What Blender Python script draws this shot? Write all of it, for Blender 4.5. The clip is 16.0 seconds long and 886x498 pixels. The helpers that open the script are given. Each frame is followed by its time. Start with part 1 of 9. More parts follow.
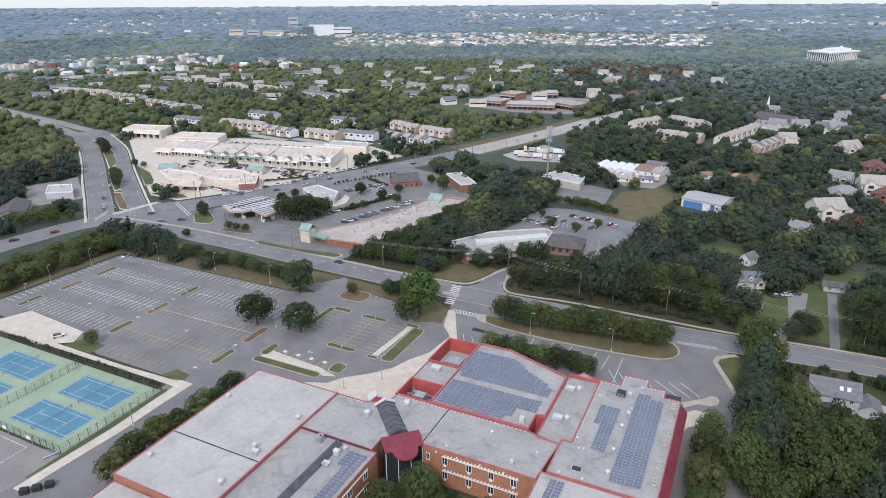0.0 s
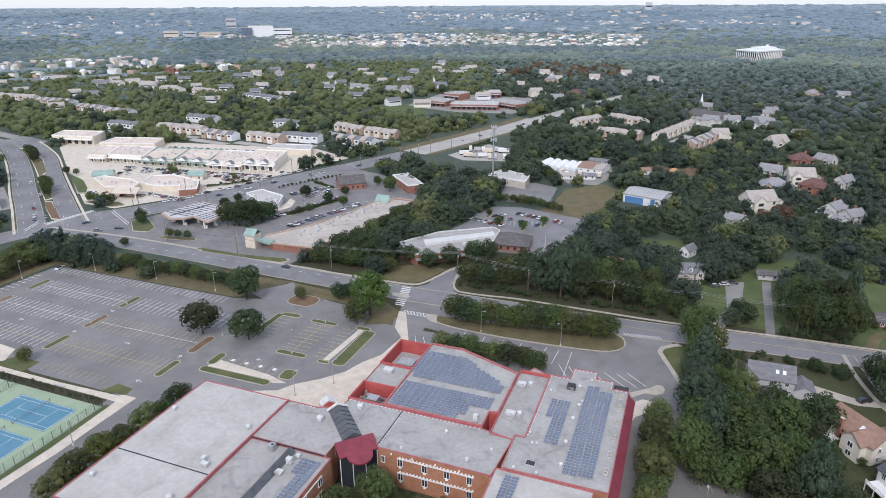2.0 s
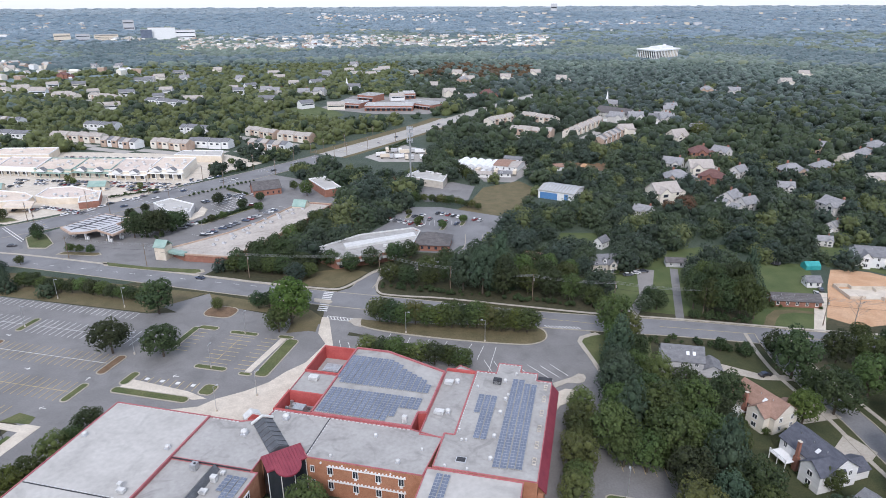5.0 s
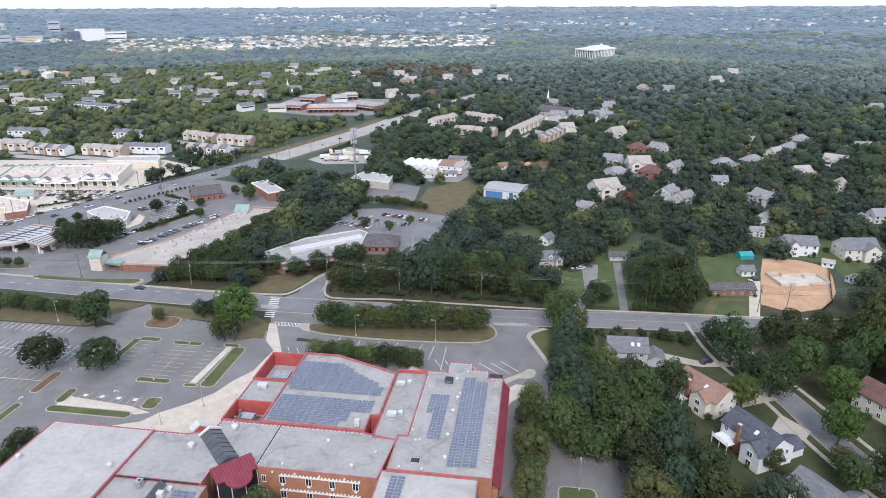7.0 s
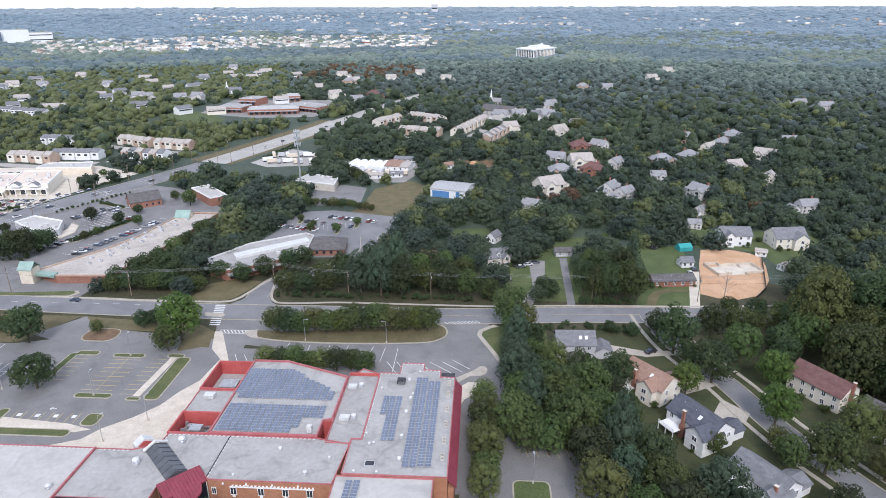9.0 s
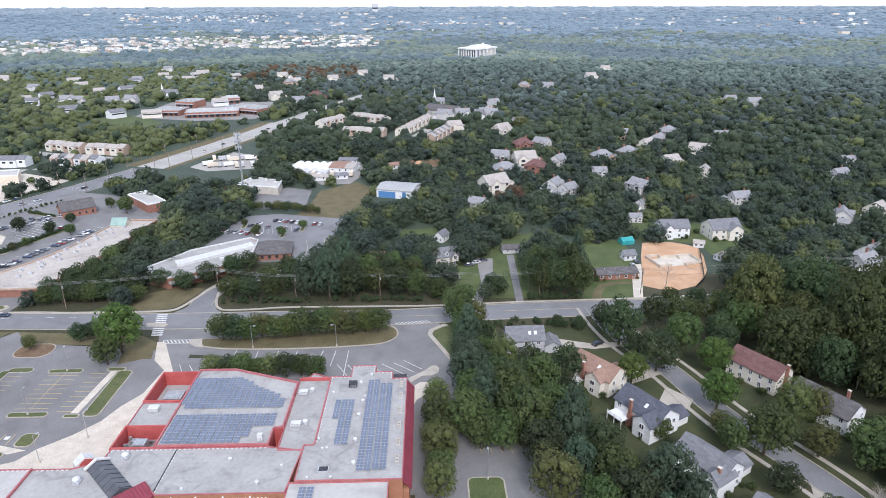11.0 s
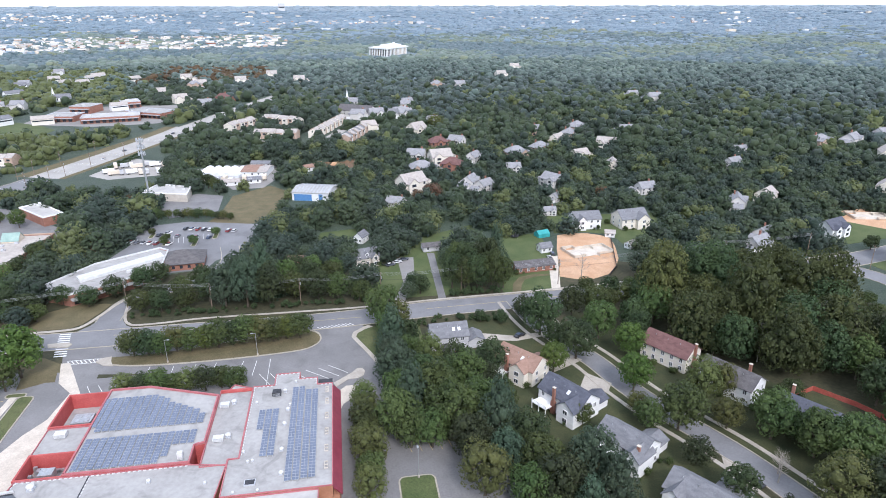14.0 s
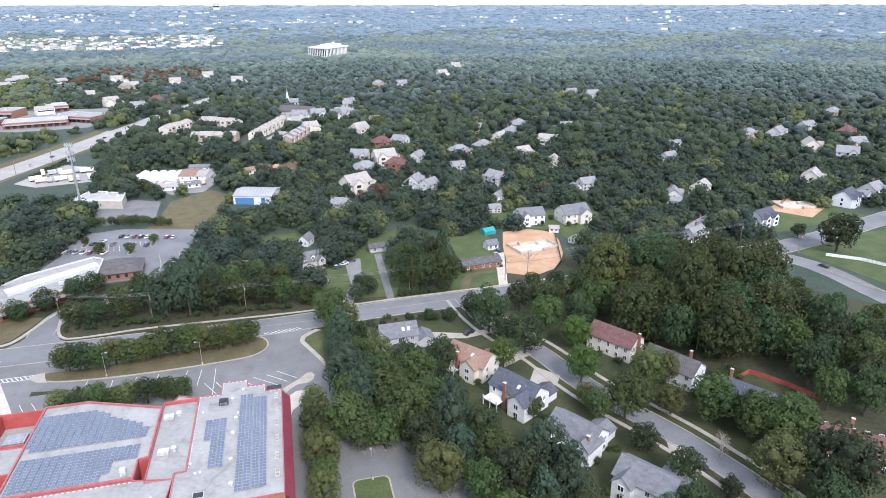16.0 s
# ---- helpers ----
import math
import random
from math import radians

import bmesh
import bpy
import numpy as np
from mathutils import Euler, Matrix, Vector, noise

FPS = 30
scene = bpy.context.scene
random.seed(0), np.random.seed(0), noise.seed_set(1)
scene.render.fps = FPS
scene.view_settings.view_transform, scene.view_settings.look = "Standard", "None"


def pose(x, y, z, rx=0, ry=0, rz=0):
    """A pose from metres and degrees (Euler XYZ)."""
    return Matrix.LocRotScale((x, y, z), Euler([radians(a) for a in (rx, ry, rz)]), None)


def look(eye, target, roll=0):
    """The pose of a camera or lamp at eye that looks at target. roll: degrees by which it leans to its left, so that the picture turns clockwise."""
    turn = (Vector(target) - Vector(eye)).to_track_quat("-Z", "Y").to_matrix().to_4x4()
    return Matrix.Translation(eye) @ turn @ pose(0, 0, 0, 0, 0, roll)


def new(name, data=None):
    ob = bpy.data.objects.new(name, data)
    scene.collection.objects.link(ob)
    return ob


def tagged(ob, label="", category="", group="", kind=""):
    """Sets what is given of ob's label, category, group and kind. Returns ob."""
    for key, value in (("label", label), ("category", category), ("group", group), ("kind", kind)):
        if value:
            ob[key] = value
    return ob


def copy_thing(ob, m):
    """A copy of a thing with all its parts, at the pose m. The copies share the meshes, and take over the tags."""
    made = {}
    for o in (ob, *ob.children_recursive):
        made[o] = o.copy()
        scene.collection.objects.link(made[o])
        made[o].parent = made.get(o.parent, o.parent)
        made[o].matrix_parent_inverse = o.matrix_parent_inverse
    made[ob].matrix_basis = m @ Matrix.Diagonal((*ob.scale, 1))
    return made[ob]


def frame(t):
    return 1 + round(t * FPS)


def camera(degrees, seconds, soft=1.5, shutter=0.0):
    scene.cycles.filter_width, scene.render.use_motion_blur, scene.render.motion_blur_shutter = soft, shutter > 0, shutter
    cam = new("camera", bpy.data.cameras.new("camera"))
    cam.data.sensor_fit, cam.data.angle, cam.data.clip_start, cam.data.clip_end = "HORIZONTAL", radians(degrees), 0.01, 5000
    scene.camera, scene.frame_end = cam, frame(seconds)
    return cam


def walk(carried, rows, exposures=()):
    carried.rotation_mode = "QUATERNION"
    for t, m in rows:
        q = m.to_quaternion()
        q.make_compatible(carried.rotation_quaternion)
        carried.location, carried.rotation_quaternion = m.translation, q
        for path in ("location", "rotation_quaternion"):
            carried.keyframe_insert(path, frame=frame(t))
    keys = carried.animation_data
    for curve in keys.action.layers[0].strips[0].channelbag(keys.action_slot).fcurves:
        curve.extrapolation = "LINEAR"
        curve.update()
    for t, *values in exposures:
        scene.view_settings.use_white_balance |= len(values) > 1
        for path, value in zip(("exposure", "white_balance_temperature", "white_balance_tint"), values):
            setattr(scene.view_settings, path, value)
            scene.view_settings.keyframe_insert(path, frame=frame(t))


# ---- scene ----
# ------------------------------------------------------------ camera: a drone that hovers and pans to the right
EYE = (0.0, 0.0, 117.0)
# seconds, heading, downward tilt and roll in degrees
PAN = [(0.0, 0.0, 21.02, -0.33), (0.5, 1.24, 21.02, -0.33), (1.0, 2.48, 21.01, -0.33), (2.0, 4.93, 20.99, -0.32), (3.0, 7.43, 20.98, -0.31), (4.0, 10.04, 20.96, -0.29), (5.25, 13.16, 20.93, -0.26),
       (6.5, 16.28, 20.91, -0.23), (7.5, 18.76, 20.91, -0.20), (8.5, 21.25, 20.91, -0.18), (9.2, 22.98, 20.92, -0.17), (10.35, 25.84, 20.93, -0.16), (11.5, 28.70, 20.95, -0.15), (12.5, 31.25, 20.98, -0.13),
       (13.5, 33.84, 21.01, -0.12), (14.5, 36.42, 21.03, -0.10), (15.5, 39.00, 21.06, -0.08), (16.0, 40.22, 21.08, -0.07)]
cam = camera(69.6, 16.0, soft=0.9)


def aim(heading, tilt, roll):
    a, p = radians(heading - 26.0), radians(tilt)
    way = Vector((math.sin(a) * math.cos(p), math.cos(a) * math.cos(p), -math.sin(p)))
    return look(EYE, Vector(EYE) + way * 100.0, roll)


walk(cam, [(t, aim(h, p, r)) for t, h, p, r in PAN], [(0.0, 0.20, 6050.0, 15.0), (4.0, 0.30, 6000.0, 15.0), (8.0, 0.45, 5950.0, 15.0), (12.5, 0.67, 5880.0, 15.0), (16.0, 0.85, 5850.0, 15.0)])

# ------------------------------------------------------------ light: hazy sun under a broken, bright sky
SUN_ELEVATION, SUN_AZIMUTH = radians(43.0), radians(172.0)
world = bpy.data.worlds.new("sky")
scene.world = world
world.use_nodes = True
wn = world.node_tree.nodes
sky = wn.new("ShaderNodeTexSky")
sky.sky_type = "NISHITA"
sky.sun_disc = False
sky.sun_elevation, sky.sun_rotation = SUN_ELEVATION, SUN_AZIMUTH
sky.air_density, sky.dust_density, sky.ozone_density = 1.0, 1.0, 1.0
world.node_tree.links.new(sky.outputs["Color"], wn["Background"].inputs["Color"])
wn["Background"].inputs["Strength"].default_value = 0.06
cloud = wn.new("ShaderNodeBackground")          # the bright, even cloud cover over the blue
cloud.inputs["Color"].default_value, cloud.inputs["Strength"].default_value = (0.94, 0.97, 1.0, 1), 0.60
both = wn.new("ShaderNodeAddShader")
world.node_tree.links.new(wn["Background"].outputs["Background"], both.inputs[0])
world.node_tree.links.new(cloud.outputs["Background"], both.inputs[1])
world.node_tree.links.new(both.outputs["Shader"], wn["World Output"].inputs["Surface"])
sun_data = bpy.data.lights.new("sun", "SUN")
sun_data.energy, sun_data.angle, sun_data.color = 1.75, radians(14.0), (1.0, 0.94, 0.86)
sun_lamp = new("sun", sun_data)
sun_lamp.matrix_world = look((0, 0, 300), Vector((0, 0, 300)) - Vector((math.sin(SUN_AZIMUTH) * math.cos(SUN_ELEVATION),
                             math.cos(SUN_AZIMUTH) * math.cos(SUN_ELEVATION), math.sin(SUN_ELEVATION))))


# ------------------------------------------------------------ materials
def surface(name, low, high, scale=0.3, rough=0.85, fine=6.0, grain=0.25, bump=0.0, metal=0.0, spec=0.4, vary=0.0, island=0.0,
            stretch=(1, 1, 1), stain=0.0):
    """A two-scale procedural surface: patches between two colours, and a fine grain over them."""
    m = bpy.data.materials.new(name)
    m.use_nodes = True
    n, l = m.node_tree.nodes, m.node_tree.links
    b = n["Principled BSDF"]
    geo = n.new("ShaderNodeNewGeometry")
    mapping = n.new("ShaderNodeMapping")
    mapping.inputs["Scale"].default_value = stretch
    l.new(geo.outputs["Position"], mapping.inputs["Vector"])
    big = n.new("ShaderNodeTexNoise")
    big.inputs["Scale"].default_value, big.inputs["Detail"].default_value, big.inputs["Roughness"].default_value = scale, 5, 0.6
    l.new(mapping.outputs["Vector"], big.inputs["Vector"])
    ramp = n.new("ShaderNodeMapRange")
    ramp.inputs["From Min"].default_value, ramp.inputs["From Max"].default_value = 0.32, 0.68
    l.new(big.outputs["Fac"], ramp.inputs["Value"])
    mix = n.new("ShaderNodeMix")
    mix.data_type = "RGBA"
    mix.inputs["A"].default_value, mix.inputs["B"].default_value = (*low, 1), (*high, 1)
    l.new(ramp.outputs["Result"], mix.inputs["Factor"])
    small = n.new("ShaderNodeTexNoise")
    small.inputs["Scale"].default_value, small.inputs["Detail"].default_value = fine, 3
    l.new(mapping.outputs["Vector"], small.inputs["Vector"])
    value = n.new("ShaderNodeMapRange")
    value.inputs["From Min"].default_value, value.inputs["From Max"].default_value = 0.25, 0.75
    value.inputs["To Min"].default_value, value.inputs["To Max"].default_value = 1 - grain, 1 + grain
    l.new(small.outputs["Fac"], value.inputs["Value"])
    hsv = n.new("ShaderNodeHueSaturation")
    l.new(mix.outputs["Result"], hsv.inputs["Color"])
    last = value.outputs["Result"]
    if stain:                                   # weathered blotches and streaks
        spots = n.new("ShaderNodeTexNoise")
        spots.inputs["Scale"].default_value, spots.inputs["Detail"].default_value, spots.inputs["Distortion"].default_value = scale * 1.7, 9, 1.2
        l.new(mapping.outputs["Vector"], spots.inputs["Vector"])
        cut = n.new("ShaderNodeMapRange")
        cut.inputs["From Min"].default_value, cut.inputs["From Max"].default_value = 0.52, 0.72
        cut.inputs["To Min"].default_value, cut.inputs["To Max"].default_value = 1.0, 1.0 - stain
        l.new(spots.outputs["Fac"], cut.inputs["Value"])
        dim = n.new("ShaderNodeMath")
        dim.operation = "MULTIPLY"
        l.new(last, dim.inputs[0]), l.new(cut.outputs["Result"], dim.inputs[1])
        last = dim.outputs["Value"]
    for amount, kind, socket in ((vary, "ShaderNodeObjectInfo", "Random"), (island, "ShaderNodeNewGeometry", "Random Per Island")):
        if amount:
            info = n.new(kind)
            span = n.new("ShaderNodeMapRange")
            span.inputs["To Min"].default_value, span.inputs["To Max"].default_value = 1 - amount, 1 + amount
            l.new(info.outputs[socket], span.inputs["Value"])
            times = n.new("ShaderNodeMath")
            times.operation = "MULTIPLY"
            l.new(last, times.inputs[0]), l.new(span.outputs["Result"], times.inputs[1])
            last = times.outputs["Value"]
    l.new(last, hsv.inputs["Value"])
    l.new(hsv.outputs["Color"], b.inputs["Base Color"])
    b.inputs["Roughness"].default_value, b.inputs["Metallic"].default_value = rough, metal
    b.inputs["Specular IOR Level"].default_value = spec
    if bump:
        relief = n.new("ShaderNodeBump")
        relief.inputs["Strength"].default_value, relief.inputs["Distance"].default_value = bump, 0.1
        l.new(small.outputs["Fac"], relief.inputs["Height"])
        l.new(relief.outputs["Normal"], b.inputs["Normal"])
    return m


def foliage(name, low, high, vary=0.30, island=0.20, patch=0.09, bloom=0.05, grain=0.12, thin_leaf=0.34):
    """Leaves: colour drifts from tree to tree and from clump to clump."""
    m = surface(name, low, high, patch, 0.62, 1.6, grain, 0.9, 0.0, 0.35, vary, island)
    next(k for k in m.node_tree.nodes if k.bl_idname == "ShaderNodeBump").inputs["Distance"].default_value = 0.35 if vary else 0.55          # clumps of leaves
    b = m.node_tree.nodes["Principled BSDF"]
    b.inputs["Sheen Weight"].default_value = bloom
    b.inputs["Sheen Roughness"].default_value = 0.6
    b.inputs["Sheen Tint"].default_value = (0.92, 0.95, 0.95, 1)
    n, l = m.node_tree.nodes, m.node_tree.links
    if vary:                                    # each tree leans to yellow or to blue
        info, span = n.new("ShaderNodeObjectInfo"), n.new("ShaderNodeMapRange")
        span.inputs["To Min"].default_value, span.inputs["To Max"].default_value = 0.472, 0.522
        l.new(info.outputs["Random"], span.inputs["Value"])
        l.new(span.outputs["Result"], next(k for k in n if k.bl_idname == "ShaderNodeHueSaturation").inputs["Hue"])
    thin, both = n.new("ShaderNodeBsdfTranslucent"), n.new("ShaderNodeMixShader")
    l.new(b.inputs["Base Color"].links[0].from_socket, thin.inputs["Color"])
    both.inputs["Fac"].default_value = thin_leaf
    l.new(b.outputs["BSDF"], both.inputs[1]), l.new(thin.outputs["BSDF"], both.inputs[2])
    l.new(both.outputs["Shader"], n["Material Output"].inputs["Surface"])
    return m


def glazing(name, colour, rough=0.12):
    m = surface(name, colour, tuple(c * 1.4 for c in colour), 0.4, rough, 3.0, 0.1, 0.0, 0.0, 0.8)
    return m


def shingles(name, low, high):
    return surface(name, low, high, 0.5, 0.9, 5.0, 0.22, 0.3, 0, 0.3, 0.0, 0.0, (1, 1, 3))


def enamel(name, colours):
    """Car paint: one of a few colours for each car."""
    m = bpy.data.materials.new(name)
    m.use_nodes = True
    n, l = m.node_tree.nodes, m.node_tree.links
    info, ramp = n.new("ShaderNodeObjectInfo"), n.new("ShaderNodeValToRGB")
    ramp.color_ramp.interpolation = "CONSTANT"
    while len(ramp.color_ramp.elements) < len(colours):
        ramp.color_ramp.elements.new(0.5)
    for i, c in enumerate(colours):
        ramp.color_ramp.elements[i].position = i / len(colours)
        ramp.color_ramp.elements[i].color = (*c, 1)
    l.new(info.outputs["Random"], ramp.inputs["Fac"])
    b = n["Principled BSDF"]
    l.new(ramp.outputs["Color"], b.inputs["Base Color"])
    b.inputs["Roughness"].default_value, b.inputs["Coat Weight"].default_value = 0.35, 0.6
    return m


GRASS = surface("lawn_grass", (0.065, 0.088, 0.03), (0.125, 0.13, 0.055), 0.12, 0.95, 2.5, 0.3, 0.3)
GREEN = surface("mown_grass", (0.060, 0.088, 0.028), (0.105, 0.125, 0.048), 0.1, 0.95, 2.5, 0.25, 0.3)
# darker copy of the lawn grass: the yards' shade is in the colour
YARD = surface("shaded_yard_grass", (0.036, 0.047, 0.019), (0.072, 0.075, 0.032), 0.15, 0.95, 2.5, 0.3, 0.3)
DRYGRASS = surface("dry_grass", (0.105, 0.094, 0.047), (0.16, 0.13, 0.07), 0.15, 0.95, 2.5, 0.25, 0.3)
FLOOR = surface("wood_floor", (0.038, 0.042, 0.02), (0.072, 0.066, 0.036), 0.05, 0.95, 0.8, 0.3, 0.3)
SOIL = surface("bare_clay", (0.46, 0.27, 0.15), (0.58, 0.38, 0.24), 0.12, 0.95, 1.5, 0.2, 0.4)
MULCH = surface("mulch", (0.13, 0.085, 0.05), (0.20, 0.13, 0.08), 0.3, 0.95, 2.5, 0.25, 0.3)
ASPHALT = surface("lot_asphalt", (0.172, 0.168, 0.166), (0.228, 0.223, 0.22), 0.07, 0.9, 1.8, 0.12, 0.1, stain=0.16)
ROADWAY = surface("road_asphalt", (0.17, 0.17, 0.175), (0.23, 0.23, 0.235), 0.05, 0.9, 1.5, 0.1, 0.1, stain=0.16)
OLDROAD = surface("worn_asphalt", (0.22, 0.21, 0.20), (0.30, 0.285, 0.265), 0.06, 0.92, 1.5, 0.12, 0.1)
PALEROAD = surface("pale_road_surface", (0.32, 0.305, 0.28), (0.42, 0.40, 0.37), 0.06, 0.92, 1.5, 0.1, 0.1)
CONCRETE = surface("concrete", (0.50, 0.445, 0.37), (0.63, 0.57, 0.48), 0.25, 0.9, 2.0, 0.1, 0.1)
PAVING = surface("pavement_concrete", (0.36, 0.325, 0.275), (0.46, 0.42, 0.36), 0.25, 0.9, 2.0, 0.1, 0.1)
KERB = surface("kerb_concrete", (0.31, 0.28, 0.22), (0.43, 0.39, 0.32), 0.5, 0.9, 3.0, 0.15)
WHITELINE = surface("white_road_paint", (0.58, 0.58, 0.56), (0.74, 0.74, 0.72), 0.8, 0.8, 4.0, 0.2)
YELLOWLINE = surface("yellow_road_paint", (0.42, 0.33, 0.15), (0.52, 0.42, 0.22), 0.8, 0.8, 4.0, 0.2)
ROOFING = surface("grey_roof_membrane", (0.315, 0.305, 0.29), (0.39, 0.38, 0.362), 0.10, 0.85, 0.9, 0.10, 0.1, stain=0.28)
ROOFLIGHT = surface("pale_roof_membrane", (0.40, 0.386, 0.362), (0.49, 0.475, 0.447), 0.08, 0.85, 0.8, 0.08, 0.1, stain=0.16)
REDTRIM = surface("red_metal_coping", (0.33, 0.09, 0.10), (0.43, 0.15, 0.155), 0.5, 0.55, 4.0, 0.15, 0.0, 0.0, 0.5)
REDROOF = surface("red_metal_roof", (0.20, 0.03, 0.05), (0.27, 0.05, 0.07), 0.4, 0.4, 4.0, 0.12, 0.0, 0.1, 0.5)
WELLRED = surface("red_wall_cladding", (0.37, 0.068, 0.064), (0.46, 0.105, 0.095), 0.3, 0.7, 3.0, 0.12)
BRICK = surface("tan_red_brick", (0.31, 0.14, 0.078), (0.40, 0.195, 0.115), 0.5, 0.9, 5.0, 0.2, 0.2)
BRICKRED = surface("red_brick", (0.25, 0.115, 0.08), (0.33, 0.165, 0.12), 0.4, 0.9, 4.0, 0.2, 0.2)
TANBRICK = surface("tan_brick", (0.40, 0.29, 0.22), (0.50, 0.38, 0.30), 0.4, 0.9, 4.0, 0.15)
PALEWALL = surface("cream_wall", (0.60, 0.52, 0.41), (0.72, 0.64, 0.53), 0.3, 0.85, 3.0, 0.08)
WHITEWALL = surface("white_siding", (0.70, 0.70, 0.69), (0.80, 0.80, 0.79), 0.3, 0.7, 2.0, 0.06, 0.2, 0, 0.4, 0, 0, (0.2, 0.2, 5))
CREAMWALL = surface("cream_siding", (0.66, 0.61, 0.52), (0.76, 0.71, 0.62), 0.3, 0.7, 2.0, 0.06, 0.2, 0, 0.4, 0, 0, (0.2, 0.2, 5))
PALESIDING = surface("pale_siding", (0.54, 0.52, 0.49), (0.64, 0.62, 0.59), 0.3, 0.75, 2.0, 0.07)
TANWALL = surface("tan_siding", (0.44, 0.40, 0.345), (0.55, 0.505, 0.44), 0.3, 0.75, 2.0, 0.08)
GREYWALL = surface("grey_siding", (0.42, 0.42, 0.43), (0.55, 0.55, 0.56), 0.3, 0.7, 2.0, 0.08, 0.2, 0, 0.4, 0, 0, (0.2, 0.2, 5))
VENTGREY = surface("chalky_white_vent_metal", (0.50, 0.50, 0.49), (0.64, 0.64, 0.62), 0.6, 0.6, 5.0, 0.12)
WHITE = surface("white_paint", (0.72, 0.72, 0.71), (0.82, 0.82, 0.81), 0.6, 0.6, 5.0, 0.08)
STEEL = surface("galvanised_steel", (0.40, 0.41, 0.42), (0.55, 0.56, 0.57), 0.8, 0.45, 6.0, 0.15, 0.0, 0.7)
DARK = surface("dark_metal", (0.03, 0.03, 0.035), (0.06, 0.06, 0.065), 0.8, 0.5, 6.0, 0.2, 0.0, 0.3)
BLACKROOF = surface("dark_glazed_roof", (0.07, 0.075, 0.085), (0.12, 0.125, 0.135), 0.5, 0.35, 4.0, 0.2, 0.0, 0.2)
GLASS = glazing("dark_window_glass", (0.03, 0.035, 0.045))
# base lifted and greyed: part of the sky's reflection is in the colour
PANEL = surface("solar_cells", (0.125, 0.150, 0.205), (0.17, 0.20, 0.265), 0.15, 0.3, 3.0, 0.05, 0.0, 0.2, 0.6, 0.05)
ALUMINIUM = surface("aluminium_rail", (0.55, 0.56, 0.58), (0.65, 0.66, 0.68), 0.6, 0.4, 5.0, 0.1, 0.0, 0.6)
COURTBLUE = surface("blue_court_paint", (0.080, 0.205, 0.290), (0.115, 0.255, 0.340), 0.15, 0.8, 2.0, 0.07)
COURTGREEN = surface("green_court_paint", (0.27, 0.35, 0.23), (0.34, 0.41, 0.29), 0.12, 0.8, 1.5, 0.08)
TIMBER = surface("weathered_timber", (0.16, 0.12, 0.085), (0.26, 0.20, 0.15), 0.6, 0.9, 5.0, 0.2, 0.2)
REDFENCE = surface("red_fence", (0.33, 0.07, 0.05), (0.42, 0.11, 0.08), 0.6, 0.8, 4.0, 0.15)
BARK = surface("bark", (0.07, 0.055, 0.04), (0.13, 0.105, 0.08), 0.9, 0.95, 6.0, 0.25, 0.3)
PALEBARK = surface("pale_bare_bark", (0.25, 0.22, 0.19), (0.36, 0.33, 0.29), 0.9, 0.95, 6.0, 0.2, 0.3)
SHINGLE_BLUE = shingles("slate_blue_shingles", (0.075, 0.08, 0.10), (0.115, 0.12, 0.145))
SHINGLE_BROWN = shingles("brown_shingles", (0.25, 0.155, 0.115), (0.33, 0.215, 0.165))
SHINGLE_GREY = shingles("grey_shingles", (0.145, 0.148, 0.158), (0.22, 0.222, 0.232))
# lighter copy of the grey shingles, with skylight put into the colour
SHINGLE_PALE = shingles("skylit_grey_shingles", (0.225, 0.225, 0.232), (0.31, 0.308, 0.312))
SHINGLE_DARK = shingles("charcoal_shingles", (0.09, 0.085, 0.085), (0.15, 0.14, 0.14))
SHINGLE_RED = shingles("maroon_shingles", (0.125, 0.065, 0.06), (0.19, 0.105, 0.095))
SHINGLE_TAN = shingles("tan_grey_shingles", (0.33, 0.30, 0.27), (0.45, 0.41, 0.375))
GREENROOF = surface("green_metal_roof", (0.22, 0.33, 0.29), (0.32, 0.43, 0.38), 0.3, 0.6, 3.0, 0.1)
# tan gravel, paled to carry the sunlight and glare on the shops
TANROOF = surface("tan_gravel_roof", (0.56, 0.47, 0.385), (0.68, 0.58, 0.49), 0.07, 0.9, 0.8, 0.12)
BLUEWALL = surface("blue_metal_wall", (0.08, 0.20, 0.42), (0.11, 0.25, 0.48), 0.4, 0.6, 3.0, 0.1)
GRAVELROOF = surface("worn_gravel_roof", (0.40, 0.36, 0.32), (0.50, 0.455, 0.405), 0.07, 0.9, 0.8, 0.14, stain=0.25)
ROSEROOF = surface("rose_gravel_roof", (0.53, 0.44, 0.38), (0.65, 0.56, 0.49), 0.07, 0.9, 0.8, 0.12)
FABRIC = surface("white_greenhouse_film", (0.66, 0.67, 0.68), (0.78, 0.79, 0.80), 0.4, 0.5, 2.0, 0.06)
TEAL = surface("teal_tarpaulin", (0.03, 0.26, 0.26), (0.06, 0.36, 0.35), 0.5, 0.6, 3.0, 0.15)
PAINT = enamel("car_paint", [(0.65, 0.65, 0.65), (0.02, 0.02, 0.025), (0.30, 0.31, 0.33), (0.75, 0.75, 0.74), (0.10, 0.11, 0.13), (0.03, 0.03, 0.035), (0.22, 0.03, 0.03),
                             (0.70, 0.70, 0.69), (0.16, 0.16, 0.17), (0.05, 0.07, 0.12), (0.45, 0.45, 0.46), (0.02, 0.025, 0.03)])
TYRE = surface("tyre_rubber", (0.015, 0.015, 0.015), (0.03, 0.03, 0.03), 2.0, 0.9, 8.0, 0.2)
LEAF = foliage("broad_leaves", (0.046, 0.075, 0.020), (0.103, 0.137, 0.039), 0.34)
LEAF_BRIGHT = foliage("bright_green_leaves", (0.062, 0.104, 0.016), (0.108, 0.148, 0.030), 0.12)
